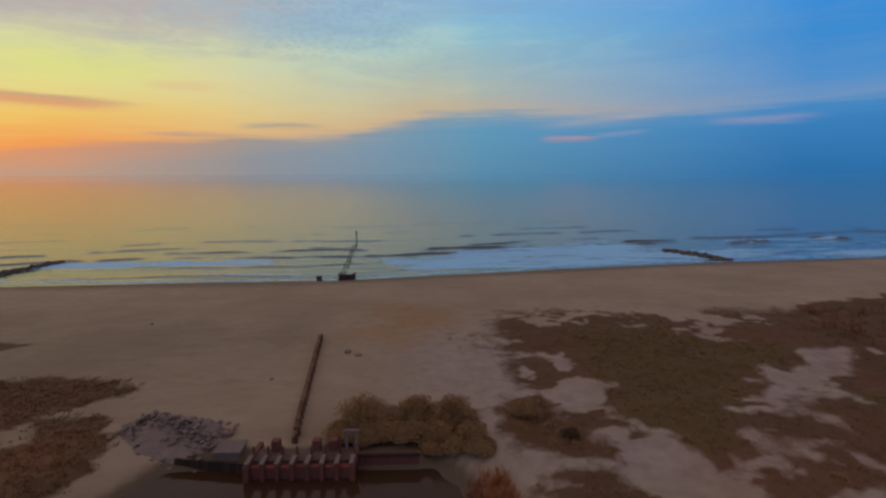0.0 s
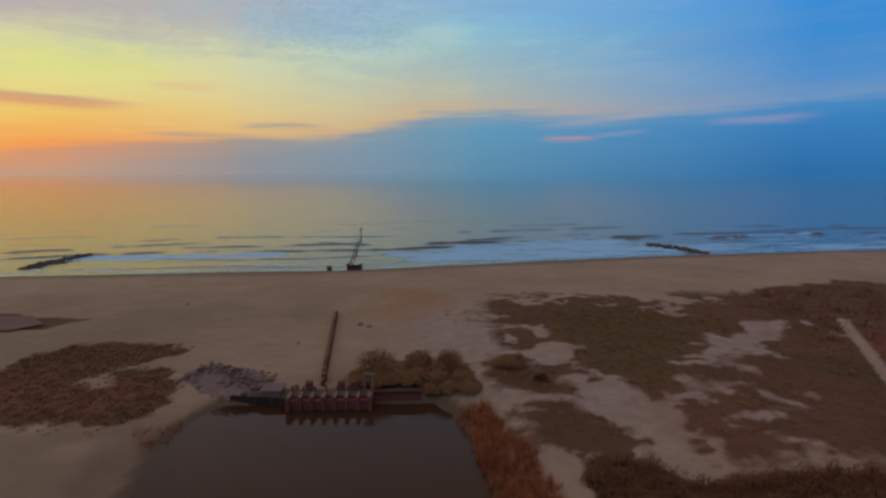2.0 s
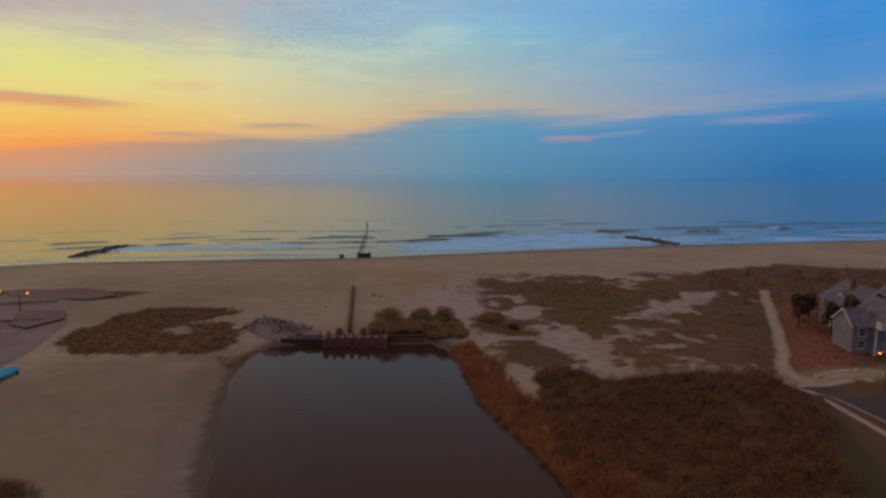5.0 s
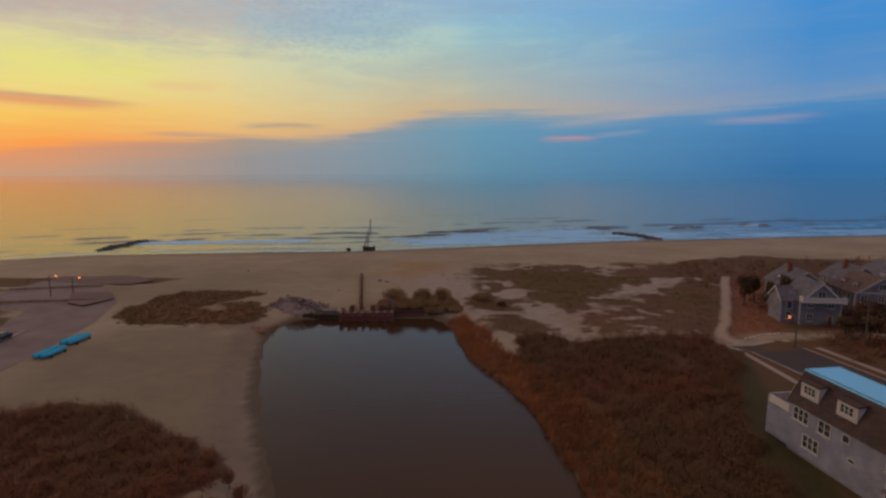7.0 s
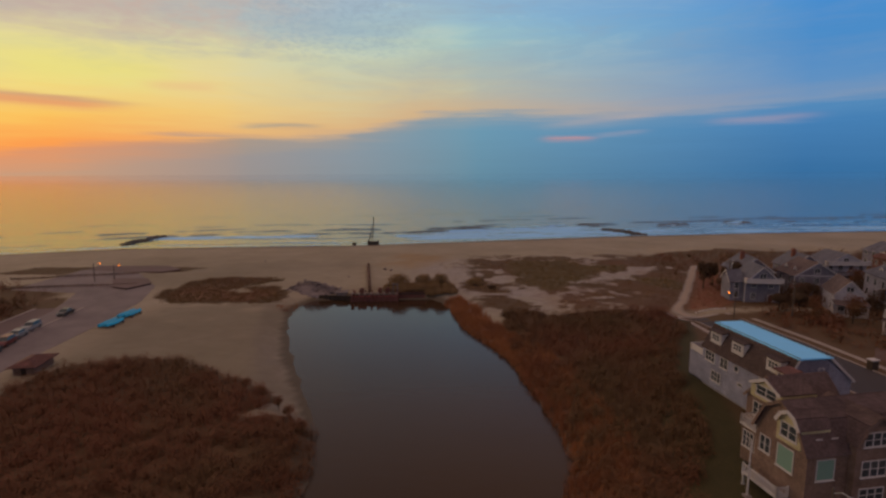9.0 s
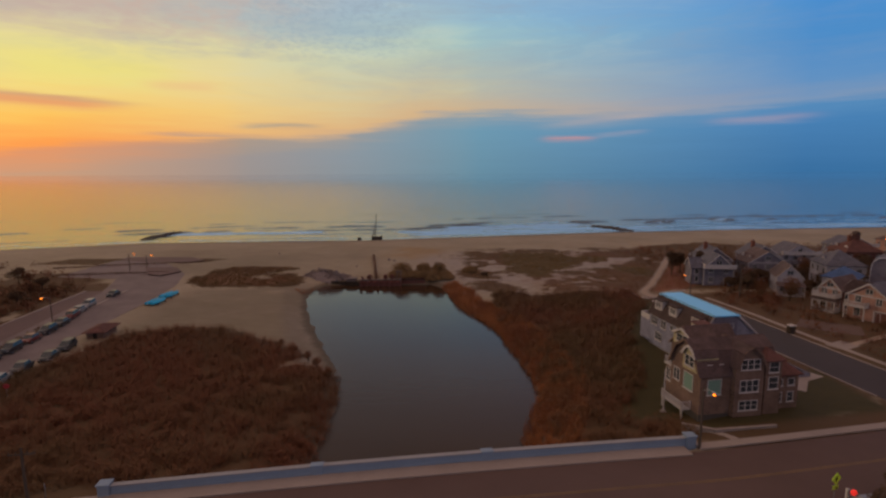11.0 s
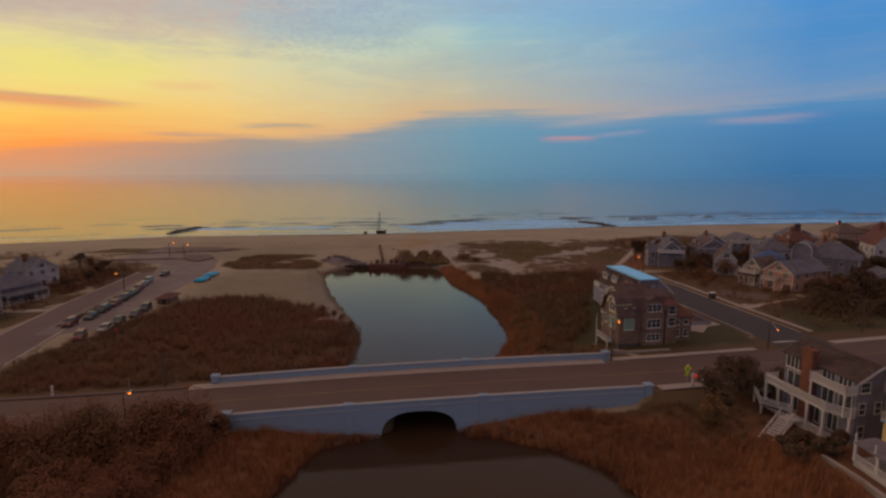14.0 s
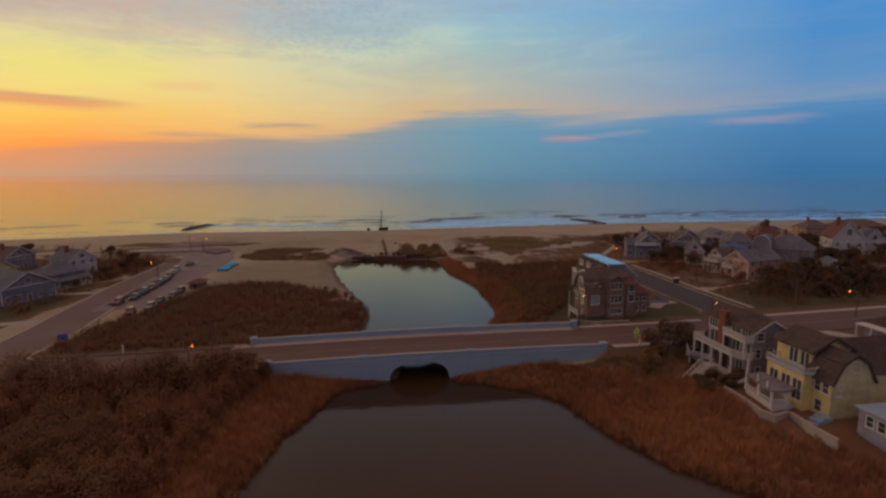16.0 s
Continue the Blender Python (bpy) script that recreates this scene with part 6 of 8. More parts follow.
def hip_roof(house, x0, x1, y0, y1, eave, ridge, mat, over=0.4):
    x0, x1, y0, y1 = x0 - over, x1 + over, y0 - over, y1 + over
    w, d = x1 - x0, y1 - y0
    bm = bmesh.new()
    b = [bm.verts.new(p) for p in ((x0, y0, eave), (x1, y0, eave), (x1, y1, eave), (x0, y1, eave))]
    if w > d:
        r = [bm.verts.new((x0 + d / 2, (y0 + y1) / 2, ridge)), bm.verts.new((x1 - d / 2, (y0 + y1) / 2, ridge))]
        f = ((b[0], b[1], r[1], r[0]), (b[1], b[2], r[1]), (b[2], b[3], r[0], r[1]), (b[3], b[0], r[0]))
    else:
        r = [bm.verts.new(((x0 + x1) / 2, y0 + w / 2, ridge)), bm.verts.new(((x0 + x1) / 2, y1 - w / 2 - 0.01, ridge))]
        f = ((b[0], b[1], r[0]), (b[1], b[2], r[1], r[0]), (b[2], b[3], r[1]), (b[3], b[0], r[0], r[1]))
    for q in f:
        bm.faces.new(q)
    low = [bm.verts.new((v.co.x, v.co.y, eave - 0.16)) for v in b]
    for i in range(4):
        bm.faces.new((b[i], low[i], low[(i + 1) % 4], b[(i + 1) % 4]))
    bm.faces.new(low)
    bmesh.ops.recalc_face_normals(bm, faces=bm.faces[:])
    part("roof", bm, M[mat], house)


def block(house, x0, x1, y0, y1, z0, eave, ridge, wall, roof, kind="gable", axis="y", over=0.35, name="wall", rake="trim"):
    """One volume of a house: walls up into the gables, and its roof. axis: the way of the ridge."""
    if kind == "hip":
        part(name, boxes((x0, x1, y0, y1, z0, eave)), M[wall], house)
        hip_roof(house, x0, x1, y0, y1, eave, ridge, roof, over)
        return
    if kind == "flat":
        part(name, boxes((x0, x1, y0, y1, z0, eave)), M[wall], house)
        part("roof", boxes((x0 - over, x1 + over, y0 - over, y1 + over, eave + 0.003, eave + 0.22), bevel=0.03), M[roof], house)
        return
    lo, hi = (x0, x1) if axis == "y" else (y0, y1)
    line = [(lo + p, z) for p, z in section(kind, hi - lo, eave, ridge)]
    bm = bmesh.new()
    prism(bm, [(lo, z0), *line, (hi, z0)], axis, *((y0, y1) if axis == "y" else (x0, x1)))
    part(name, bm, M[wall], house)
    roof_slabs(house, line, axis, *((y0, y1) if axis == "y" else (x0, x1)), roof, over, rake=rake)


def railing(house, pts, z, high=0.95, gap=0.22, solid=False, mat="trim"):
    """A white balustrade through the points: posts, rails and balusters."""
    for a, b in zip(pts, pts[1:]):
        length = math.dist(a, b)
        ang = math.degrees(math.atan2(b[1] - a[1], b[0] - a[0]))
        m = pose(a[0], a[1], z, 0, 0, ang)
        if solid:
            ob = part("balustrade", boxes((0, length, -0.04, 0.04, 0.08, high)), M[mat], house)
            ob.matrix_basis = m
            ob = part("handrail", boxes((0, length, -0.08, 0.08, high + 0.002, high + 0.07)), M[mat], house)
        else:
            n = max(2, int(length / gap))
            spans = [(length * k / n - 0.035, length * k / n + 0.035) for k in range(n + 1)]
            ob = part("balustrade", lattice_frame(spans, [(0.08, 0.16), (high - 0.09, high)], -0.04, 0.04), M[mat], house)
        ob.matrix_basis = m
        for x in (0, length):
            ob = part("newel_post", boxes((-0.08, 0.08, -0.08, 0.08, 0, high + 0.1), bevel=0.015), M[mat], house)
            ob.matrix_basis = m @ pose(x, 0, 0)


def column(house, x, y, z0, z1, half=0.12):
    part("column", boxes((x - half, x + half, y - half, y + half, z0, z1), (x - half - 0.05, x + half + 0.05, y - half - 0.05, y + half + 0.05, z0, z0 + 0.2), (x - half - 0.05, x + half + 0.05, y - half - 0.05, y + half + 0.05, z1 - 0.15, z1)), M["trim"], house)


def stairs(house, m, steps, wide, rise=0.18, run=0.28):
    for k in range(steps):
        ob = part("step", boxes((0, wide, run * k, run * (k + 1) + 0.04, -rise * (k + 1), -rise * (k + 1) + 0.06), bevel=0.01), M["trim"], house)
        ob.matrix_basis = m
    for x in (0.0, wide):
        bm = bmesh.new()
        length, drop = run * steps, rise * steps
        prism(bm, [(0, -0.25), (length, -drop - 0.25), (length, -drop), (0, 0)], "x", x - 0.04, x + 0.04)
        ob = part("stringer", bm, M["trim"], house)
        ob.matrix_basis = m
        bm = bmesh.new()
        prism(bm, [(0, 0.85), (length, -drop + 0.85), (length, -drop + 0.95), (0, 0.95)], "x", x - 0.05, x + 0.05)
        ob = part("handrail", bm, M["trim"], house)
        ob.matrix_basis = m
        for k in range(0, steps + 1, 2):
            ob = part("baluster", boxes((x - 0.035, x + 0.035, run * k - 0.035, run * k + 0.035, -rise * k - 0.1, -rise * k + 0.86)), M["trim"], house)
            ob.matrix_basis = m


def chimney(house, x, y, z0, z1, wide=1.1, deep=0.8):
    bm = boxes((x, x + wide, y, y + deep, z0, z1), bevel=0.02)
    box(bm, x - 0.08, x + wide + 0.08, y - 0.08, y + deep + 0.08, z1 - 0.25, z1 - 0.08)
    ob = part("chimney", bm, M["brick"], house, "red brick chimney")
    part("chimney_pot", tube(bmesh.new(), [(x + wide / 2, y + deep / 2, z1), (x + wide / 2, y + deep / 2, z1 + 0.35)], [0.16, 0.13]), M["roof_red"], ob)


def dormer(house, spot, wide, high, deep, wall, roof, cols=2, kind="shed"):
    """A small dormer. spot: the foot of its front, facing -y in its own frame."""
    w2 = wide / 2
    bm = bmesh.new()
    if kind == "shed":
        prism(bm, [(0, -0.3), (0, high), (deep, high + 0.1), (deep, -0.3)], "x", -w2, w2)
    else:
        line = section(kind, wide, high * 0.62, high * 1.15)
        prism(bm, [(-w2, -0.3), *[(x - w2, z) for x, z in line], (w2, -0.3)], "y", 0, deep)
    ob = part("dormer", bm, M[wall], house)
    ob.matrix_basis = spot
    if kind == "shed":
        bm = bmesh.new()
        prism(bm, [(-0.3, high + 0.003), (deep + 0.2, high + 0.12), (deep + 0.2, high + 0.26), (-0.3, high + 0.15)], "x", -w2 - 0.2, w2 + 0.2)
        part("dormer_roof", bm, M[roof], ob)
    else:
        for i in range(len(line) - 1):
            (x0, z0), (x1, z1) = line[i], line[i + 1]
            d = Vector((x1 - x0, z1 - z0)).normalized()
            n = Vector((-d.y, d.x))
            p0, p1 = Vector((x0 - w2, z0)), Vector((x1 - w2, z1))
            bm = bmesh.new()
            prism(bm, [tuple(p0 + n * 0.01), tuple(p1 + n * 0.01), tuple(p1 + n * 0.14), tuple(p0 + n * 0.14)], "y", -0.3, deep)
            part("dormer_roof", bm, M[roof], ob)
            bm = bmesh.new()
            prism(bm, [tuple(p0 - n * 0.22), tuple(p1 - n * 0.22), tuple(p1 + n * 0.12), tuple(p0 + n * 0.12)], "y", -0.38, -0.3)
            part("dormer_trim", bm, M["trim"], ob)
    window(house, "F", 0, 0, wide * 0.62, high * 0.5, cols, 1, spot=spot @ pose(0, -0.01, high * 0.12 if kind != "shed" else high * 0.28))


def house_at(x, y, turn, w, d, label, ground=None, name="house"):
    h = thing(name, pose(x, y, zg(x + 2, y + 2) if ground is None else ground, 0, 0, turn), label, "house")
    h["size"] = (w, d)
    return h


# the large shingled house beside the bridge
A = house_at(34.7, -37.0, HOUSE_ANGLE, 10.6, 15.0, "large brown shingled house with gambrel dormers and white trim", 4.0)
part("foundation", prism(bmesh.new(), [(0.1, 0.1), (10.5, 0.1), (10.5, 12.1), (3.9, 12.1), (3.9, 6.1), (0.1, 6.1)], "z", -1.0, 0.345), M["rock"], A)
block(A, 0, 10.6, 0, 6.2, 0.35, 5.7, 9.3, "shingle", "roof_mauve", "gambrel", "x", 0.4, rake="shingle")
block(A, 3.8, 10.4, 6.2, 12.2, 0.35, 5.9, 9.0, "shingle", "roof_mauve", "gable", "x", 0.3, "rear_wall", "shingle")
# front bay with its own gambrel gable
block(A, 4.3, 8.3, -0.7, 4.2, 0.0, 6.6, 9.1, "shingle", "roof_mauve", "gambrel", "y", 0.3, "bay", "shingle")
for z, hgt in ((0.95, 1.15), (3.35, 1.45), (6.3, 1.2)):
    window(A, "F", 0, z, 2.5, hgt, 3, 1, spot=pose(6.3, -0.7, z))
# turret bay with a red roof, and the low wing beside it
block(A, 8.7, 11.0, -0.5, 3.5, 0.0, 7.2, 8.4, "shingle", "roof_red", "hip", "y", 0.35, "turret")
for z, hgt in ((3.4, 1.5), (5.6, 1.3)):
    window(A, "F", 0, z, 1.25, hgt, 1, 1, spot=pose(9.85, -0.5, z))
block(A, 10.8, 14.6, 0.6, 9.5, 0.0, 4.7, 6.6, "shingle", "roof_red", "hip", "y", 0.4, "wing")
for x in (11.8, 13.5):
    window(A, "F", 0, 3.2, 0.8, 0.8, 1, 0, spot=pose(x, 0.6, 3.2))
    window(A, "F", 0, 1.0, 0.8, 1.2, 1, 1, spot=pose(x, 0.6, 1.0))
window(A, "F", 1.95, 3.0, 1.75, 1.9, 1, 0, "green_blind")
for x in (1.4, 3.0):
    window(A, "F", x, 6.2, 0.5, 0.5, 1, 0, spot=pose(x, 0.38, 6.2))
# towards the pond: the gables, a green blind and the decks
dormer(A, pose(-0.25, 2.0, 5.9, 0, 0, -90), 2.8, 2.55, 3.0, "cream_siding", "roof_mauve", 2, "gambrel")
dormer(A, pose(3.45, 9.1, 6.5, 0, 0, -90), 4.4, 2.0, 4.0, "cream_siding", "roof_mauve", 2, "gable")
dormer(A, pose(6.3, 10.4, 8.0, 0, 0, -90), 1.6, 0.9, 1.6, "cream_siding", "roof_red", 2, "shed")
window(A, "L", 2.4, 2.9, 1.8, 2.1, 1, 0, "green_blind")
window(A, "L", 4.9, 3.3, 1.2, 1.5, 2, 1)
for y in (7.6, 10.4):
    window(A, "L", y, 4.0, 1.4, 1.5, 2, 1, spot=pose(3.8, y, 4.0, 0, 0, -90))
part("sun_porch", boxes((1.8, 3.78, 6.5, 10.2, -0.8, 3.4)), M["shingle"], A)
part("deck", boxes((1.6, 3.78, 6.3, 10.4, 3.4, 3.57), bevel=0.02), M["trim"], A)
railing(A, [(3.7, 6.4), (1.7, 6.4), (1.7, 10.3), (3.7, 10.3)], 3.57, 0.95, 0.25)
for y in (7.4, 9.2):
    window(A, "L", y, 1.2, 1.4, 1.7, 3, 2, spot=pose(1.8, y, 1.2, 0, 0, -90))
window(A, "F", 2.8, 1.2, 1.2, 1.7, 2, 2, spot=pose(2.8, 6.5, 1.2))
part("lower_deck", boxes((-1.3, -0.02, 1.6, 6.2, 0.35, 0.5), bevel=0.02), M["trim"], A)
railing(A, [(-0.05, 1.7), (-1.2, 1.7), (-1.2, 6.1)], 0.5, 0.95, 0.25)
for y in (1.8, 6.0):
    column(A, -1.15, y, -0.9, 0.35, 0.09)

# the long house behind it with a flat pale roof
B = house_at(41.9, -21.9, 7.5, 9.2, 15.0, "long pale grey house with a mansard roof and flat white top", 4.0)
part("foundation", boxes((0.1, 9.1, 0.1, 14.9, -1.2, 0.2)), M["concrete"], B)
line = [(0, 5.6), (1.9, 8.75), (6.1, 8.75), (9.2, 5.9)]
bm = bmesh.new()
prism(bm, [(0, 0.2), *line, (9.2, 0.2)], "y", 0, 15.0)
part("wall", bm, M["white_siding"], B)
roof_slabs(B, line[:2], "y", 0, 15.0, "roof", 0.25)
roof_slabs(B, line[2:], "y", 0, 15.0, "roof", 0.25)
part("flat_roof", boxes((1.75, 6.25, -0.3, 15.3, 8.76, 8.98), bevel=0.03), M["membrane"], B, "flat white membrane roof tinted blue by the sky")
part("end_wall", boxes((2.0, 6.0, -0.03, -0.003, 5.0, 8.6)), M["blue_siding"], B)
for y in (12.9, 8.4, 2.0):
    dormer(B, pose(0.38, y, 6.6, 0, 0, -90), 2.3, 1.6, 2.0, "trim", "roof", 3, "shed")
for y, z, ww, hh, c in ((13.3, 3.9, 1.9, 1.3, 3), (10.3, 3.9, 1.4, 1.3, 2), (7.8, 4.4, 0.7, 0.7, 1), (2.9, 3.9, 1.3, 1.3, 2), (1.2, 3.9, 1.0, 1.3, 2), (11.8, 1.4, 1.9, 1.3, 3), (7.0, 2.7, 0.7, 0.3, 1), (2.7, 1.4, 1.3, 1.3, 2)):
    window(B, "L", y, z, ww, hh, c, 1 if hh > 1 else 0)
window(B, "F", 5.0, 6.9, 0.6, 0.6, 1, 0)
for x in (2.0, 5.0, 7.6):
    window(B, "R", x + 1.0, 3.4, 1.1, 1.4, 2, 1)
part("balcony", boxes((0.2, 4.0, 15.0, 18.4, 0.2, 3.9)), M["white_siding"], B)
railing(B, [(0.25, 15.1), (0.25, 18.3), (3.9, 18.3), (3.9, 15.1)], 3.9, 0.95, 0.22, True)
part("drive", boxes((9.6, 15.0, 4.0, 7.2, -0.28, -0.04)), M["pave"], B, "pale concrete drive")
part("garden_wall", boxes((9.9, 15.6, -4.0, -3.7, -0.4, 0.6), (15.3, 15.6, -4.0, 2.0, -0.4, 0.6)), M["white_siding"], B)

# the grey-blue house with white balconies
C = house_at(48.3, -72.4, HOUSE_ANGLE, 6.6, 10.0, "blue-grey shingled house with white balconies and brick chimney", 4.4)
part("foundation", boxes((1.2, 6.5, 0.1, 9.9, -1.5, 0.1)), M["concrete"], C)
block(C, 1.1, 6.6, 0, 10.0, 0.1, 7.55, 9.1, "blue_siding", "roof", "gable", "y", 0.35)
for y, z, ww, hh, cols in ((1.5, 6.15, 1.6, 1.2, 3), (3.6, 6.15, 1.6, 1.2, 3), (8.5, 5.9, 2.4, 1.35, 4), (1.3, 3.6, 1.5, 1.9, 2), (3.5, 3.6, 1.5, 1.9, 2), (8.4, 3.6, 1.9, 1.8, 2), (2.6, 0.6, 1.3, 1.9, 2), (5.0, 0.6, 1.3, 1.9, 2), (8.2, 0.6, 1.3, 1.9, 2)):
    window(C, "L", y, z, ww, hh, cols, 0, spot=pose(1.1, y, z, 0, 0, -90))
window(C, "F", 2.1, 6.2, 1.1, 1.1, 1, 1)
window(C, "F", 5.0, 6.2, 0.7, 1.0, 1, 1)
for x in (1.9, 4.0, 5.4):
    window(C, "F", x, 3.6, 0.75, 1.3, 1, 1)
window(C, "F", 2.0, 0.9, 0.75, 1.3, 1, 1)
chimney(C, 0.2, 5.15, -0.5, 9.35, 0.86, 1.5)
part("upper_balcony", boxes((-0.45, 1.08, -0.1, 4.7, 5.95, 6.12), bevel=0.02), M["trim"], C)
railing(C, [(1.05, -0.05), (-0.4, -0.05), (-0.4, 4.65), (1.05, 4.65)], 6.12, 0.95, 0.16)
part("balcony", prism(bmesh.new(), [(1.08, -0.1), (0.55, -0.1), (-0.8, 2.0), (-0.8, 11.0), (1.08, 11.0)], "z", 3.3, 3.48), M["trim"], C)
railing(C, [(1.05, -0.05), (0.55, -0.05), (-0.74, 2.0), (-0.74, 10.95), (1.05, 10.95)], 3.48, 0.95, 0.16)
for y in (2.2, 4.4, 6.6, 8.8, 10.8):
    column(C, -0.65, y, 0.1, 3.3, 0.13)
column(C, 0.6, 0.1, 0.1, 3.3, 0.13)
for y in (0.1, 4.5):
    column(C, -0.35, y, 3.48, 5.95, 0.09)
part("porch_floor", boxes((-0.85, 1.08, 0.0, 11.0, -0.15, 0.1), bevel=0.02), M["trim"], C)
part("terrace", prism(bmesh.new(), [(-0.85, 6.6), (-2.7, 9.4), (-0.6, 13.0), (1.05, 12.0), (1.05, 11.02), (-0.85, 11.02)], "z", 0.88, 1.0), M["roof"], C, "dark boarded terrace")
railing(C, [(-0.85, 6.7), (-2.6, 9.4), (-0.6, 12.9), (1.0, 12.0)], 1.0, 0.95, 0.16)
for x, y in ((-1.0, 7.2), (-2.4, 9.4), (-0.6, 12.7)):
    column(C, x, y, -1.4, 0.88, 0.1)
railing(C, [(-0.75, 2.4), (-0.75, 6.4)], 0.1, 0.95, 0.16)
part("landing", boxes((-2.4, -0.87, 4.9, 6.6, 0.63, 0.8)), M["trim"], C)
stairs(C, pose(-1.7, 5.0, 0.8, 0, 0, 116), 11, 1.5, 0.17, 0.5)

# the yellow house with a gambrel wing
D = house_at(51.4, -85.1, HOUSE_ANGLE, 6.0, 3.8, "yellow clapboard house with dark gambrel roof and white porch", 4.9)
block(D, 0, 6.0, 0, 3.8, -1.0, 4.6, 8.0, "yellow_siding", "roof", "gambrel", "y", 0.3, "gambrel_wing", "roof")
part("gable_cladding", prism(bmesh.new(), [(0.02, -0.8), (0.02, 4.55), (1.2, 6.85), (3.0, 7.85), (4.8, 6.85), (5.98, 4.55), (5.98, -0.8)], "y", -0.03, -0.003), M["cream_siding"], D)
block(D, 5.8, 13.5, 1.2, 9.5, -1.0, 5.0, 8.2, "cream_siding", "roof", "gable", "x", 0.3, "rear_wing")
block(D, 0.5, 6.4, 3.7, 9.2, -1.0, 7.4, 9.0, "yellow_siding", "roof", "gable", "y", 0.5, "north_wing", "roof")
part("sun_room", boxes((-1.4, 0.48, 2.6, 8.6, -0.8, 4.7)), M["yellow_siding"], D)
part("terrace", boxes((-1.6, 0.48, 2.4, 8.8, 4.7, 4.88), bevel=0.02), M["bridge"], D)
railing(D, [(0.4, 2.5), (-1.5, 2.5), (-1.5, 8.7), (0.4, 8.7)], 4.88, 0.85, 0.35)
for y in (0.75, 1.9, 3.05):
    window(D, "L", y, 3.1, 0.8, 1.3, 1, 1)
window(D, "L", 1.6, 0.5, 0.9, 1.4, 1, 1)
window(D, "F", 3.2, 5.9, 1.05, 1.3, 1, 1)
window(D, "F", 1.1, 3.0, 0.85, 1.4, 1, 1)
window(D, "F", 4.0, 0.5, 0.85, 1.2, 1, 1)
for y in (4.6, 6.4):
    window(D, "L", y, 5.1, 1.3, 1.8, 2, 0, spot=pose(0.5, y, 5.15, 0, 0, -90))
for y in (3.5, 5.3, 7.3):
    window(D, "L", y, 0.9, 1.35, 2.6, 2, 1, spot=pose(-1.4, y, 1.3, 0, 0, -90))
PORCH = [(-4.35, 9.05), (-5.2, 3.2), (-2.6, 3.1), (-1.42, 3.5), (-1.42, 9.05)]
part("porch_roof", prism(bmesh.new(), PORCH, "z", 2.5, 2.7), M["grey_shingle"], D)
inner = [(-4.2, 8.9), (-5.0, 3.35), (-2.7, 3.25), (-1.42, 3.6), (-1.42, 8.9)]
part("porch_floor", prism(bmesh.new(), inner, "z", 0.5, 0.68), M["trim"], D)
part("porch_skirt", prism(bmesh.new(), [(x * 0.99, y) for x, y in inner], "z", -0.6, 0.49), M["trim"], D)
for x, y in ((-4.9, 3.5), (-4.55, 6.1), (-4.25, 8.7), (-2.8, 3.45)):
    column(D, x, y, 0.68, 2.5, 0.13)
railing(D, [(-2.75, 3.4), (-4.95, 3.45), (-4.25, 8.8)], 0.68, 0.75, 0.2)
for x, y in ((-4.9, 4.4), (-4.6, 6.4), (-4.35, 8.7)):
    part("roof_post", boxes((x - 0.08, x + 0.08, y - 0.08, y + 0.08, 2.7, 3.6), bevel=0.015), M["trim"], D)
part("side_steps", boxes((-1.3, 0.0, -0.6, 0.9, -1.0, 0.5), (-1.9, -1.3, -0.6, 0.9, -1.0, 0.15), (-2.4, -1.9, -0.6, 0.9, -1.0, -0.2)), M["bridge"], D)

E = house_at(53.8, -92.8, HOUSE_ANGLE, 8.0, 5.2, "low white garage with a flat pale roof", 4.9, "garage")
block(E, 0, 8.0, 0, 5.2, -1.0, 2.8, 2.8, "white_siding", "bridge", "flat")
for y in (1.0, 2.4, 3.8):
    window(E, "L", y, 1.1, 0.8, 1.2, 1, 1)
F = house_at(79.5, -64.5, HOUSE_ANGLE, 9.0, 8.0, "dark house with a white columned porch", 4.0)
block(F, 0, 9.0, 0, 8.0, -0.8, 5.0, 7.6, "white_siding", "roof", "hip")
part("porch_roof", boxes((-2.2, -0.02, 0, 8.0, 4.5, 4.75), bevel=0.02), M["trim"], F)
part("porch_floor", boxes((-2.2, -0.02, 0, 8.0, -0.6, 0.5), bevel=0.02), M["trim"], F)
for y in (0.2, 2.7, 5.2, 7.8):
    column(F, -2.0, y, 0.5, 4.5)
railing(F, [(-0.1, 0.1), (-2.1, 0.1), (-2.1, 7.9), (-0.1, 7.9)], 0.5)
for y in (1.5, 4.0, 6.5):
    window(F, "L", y, 1.3, 1.1, 1.7, 2, 1)


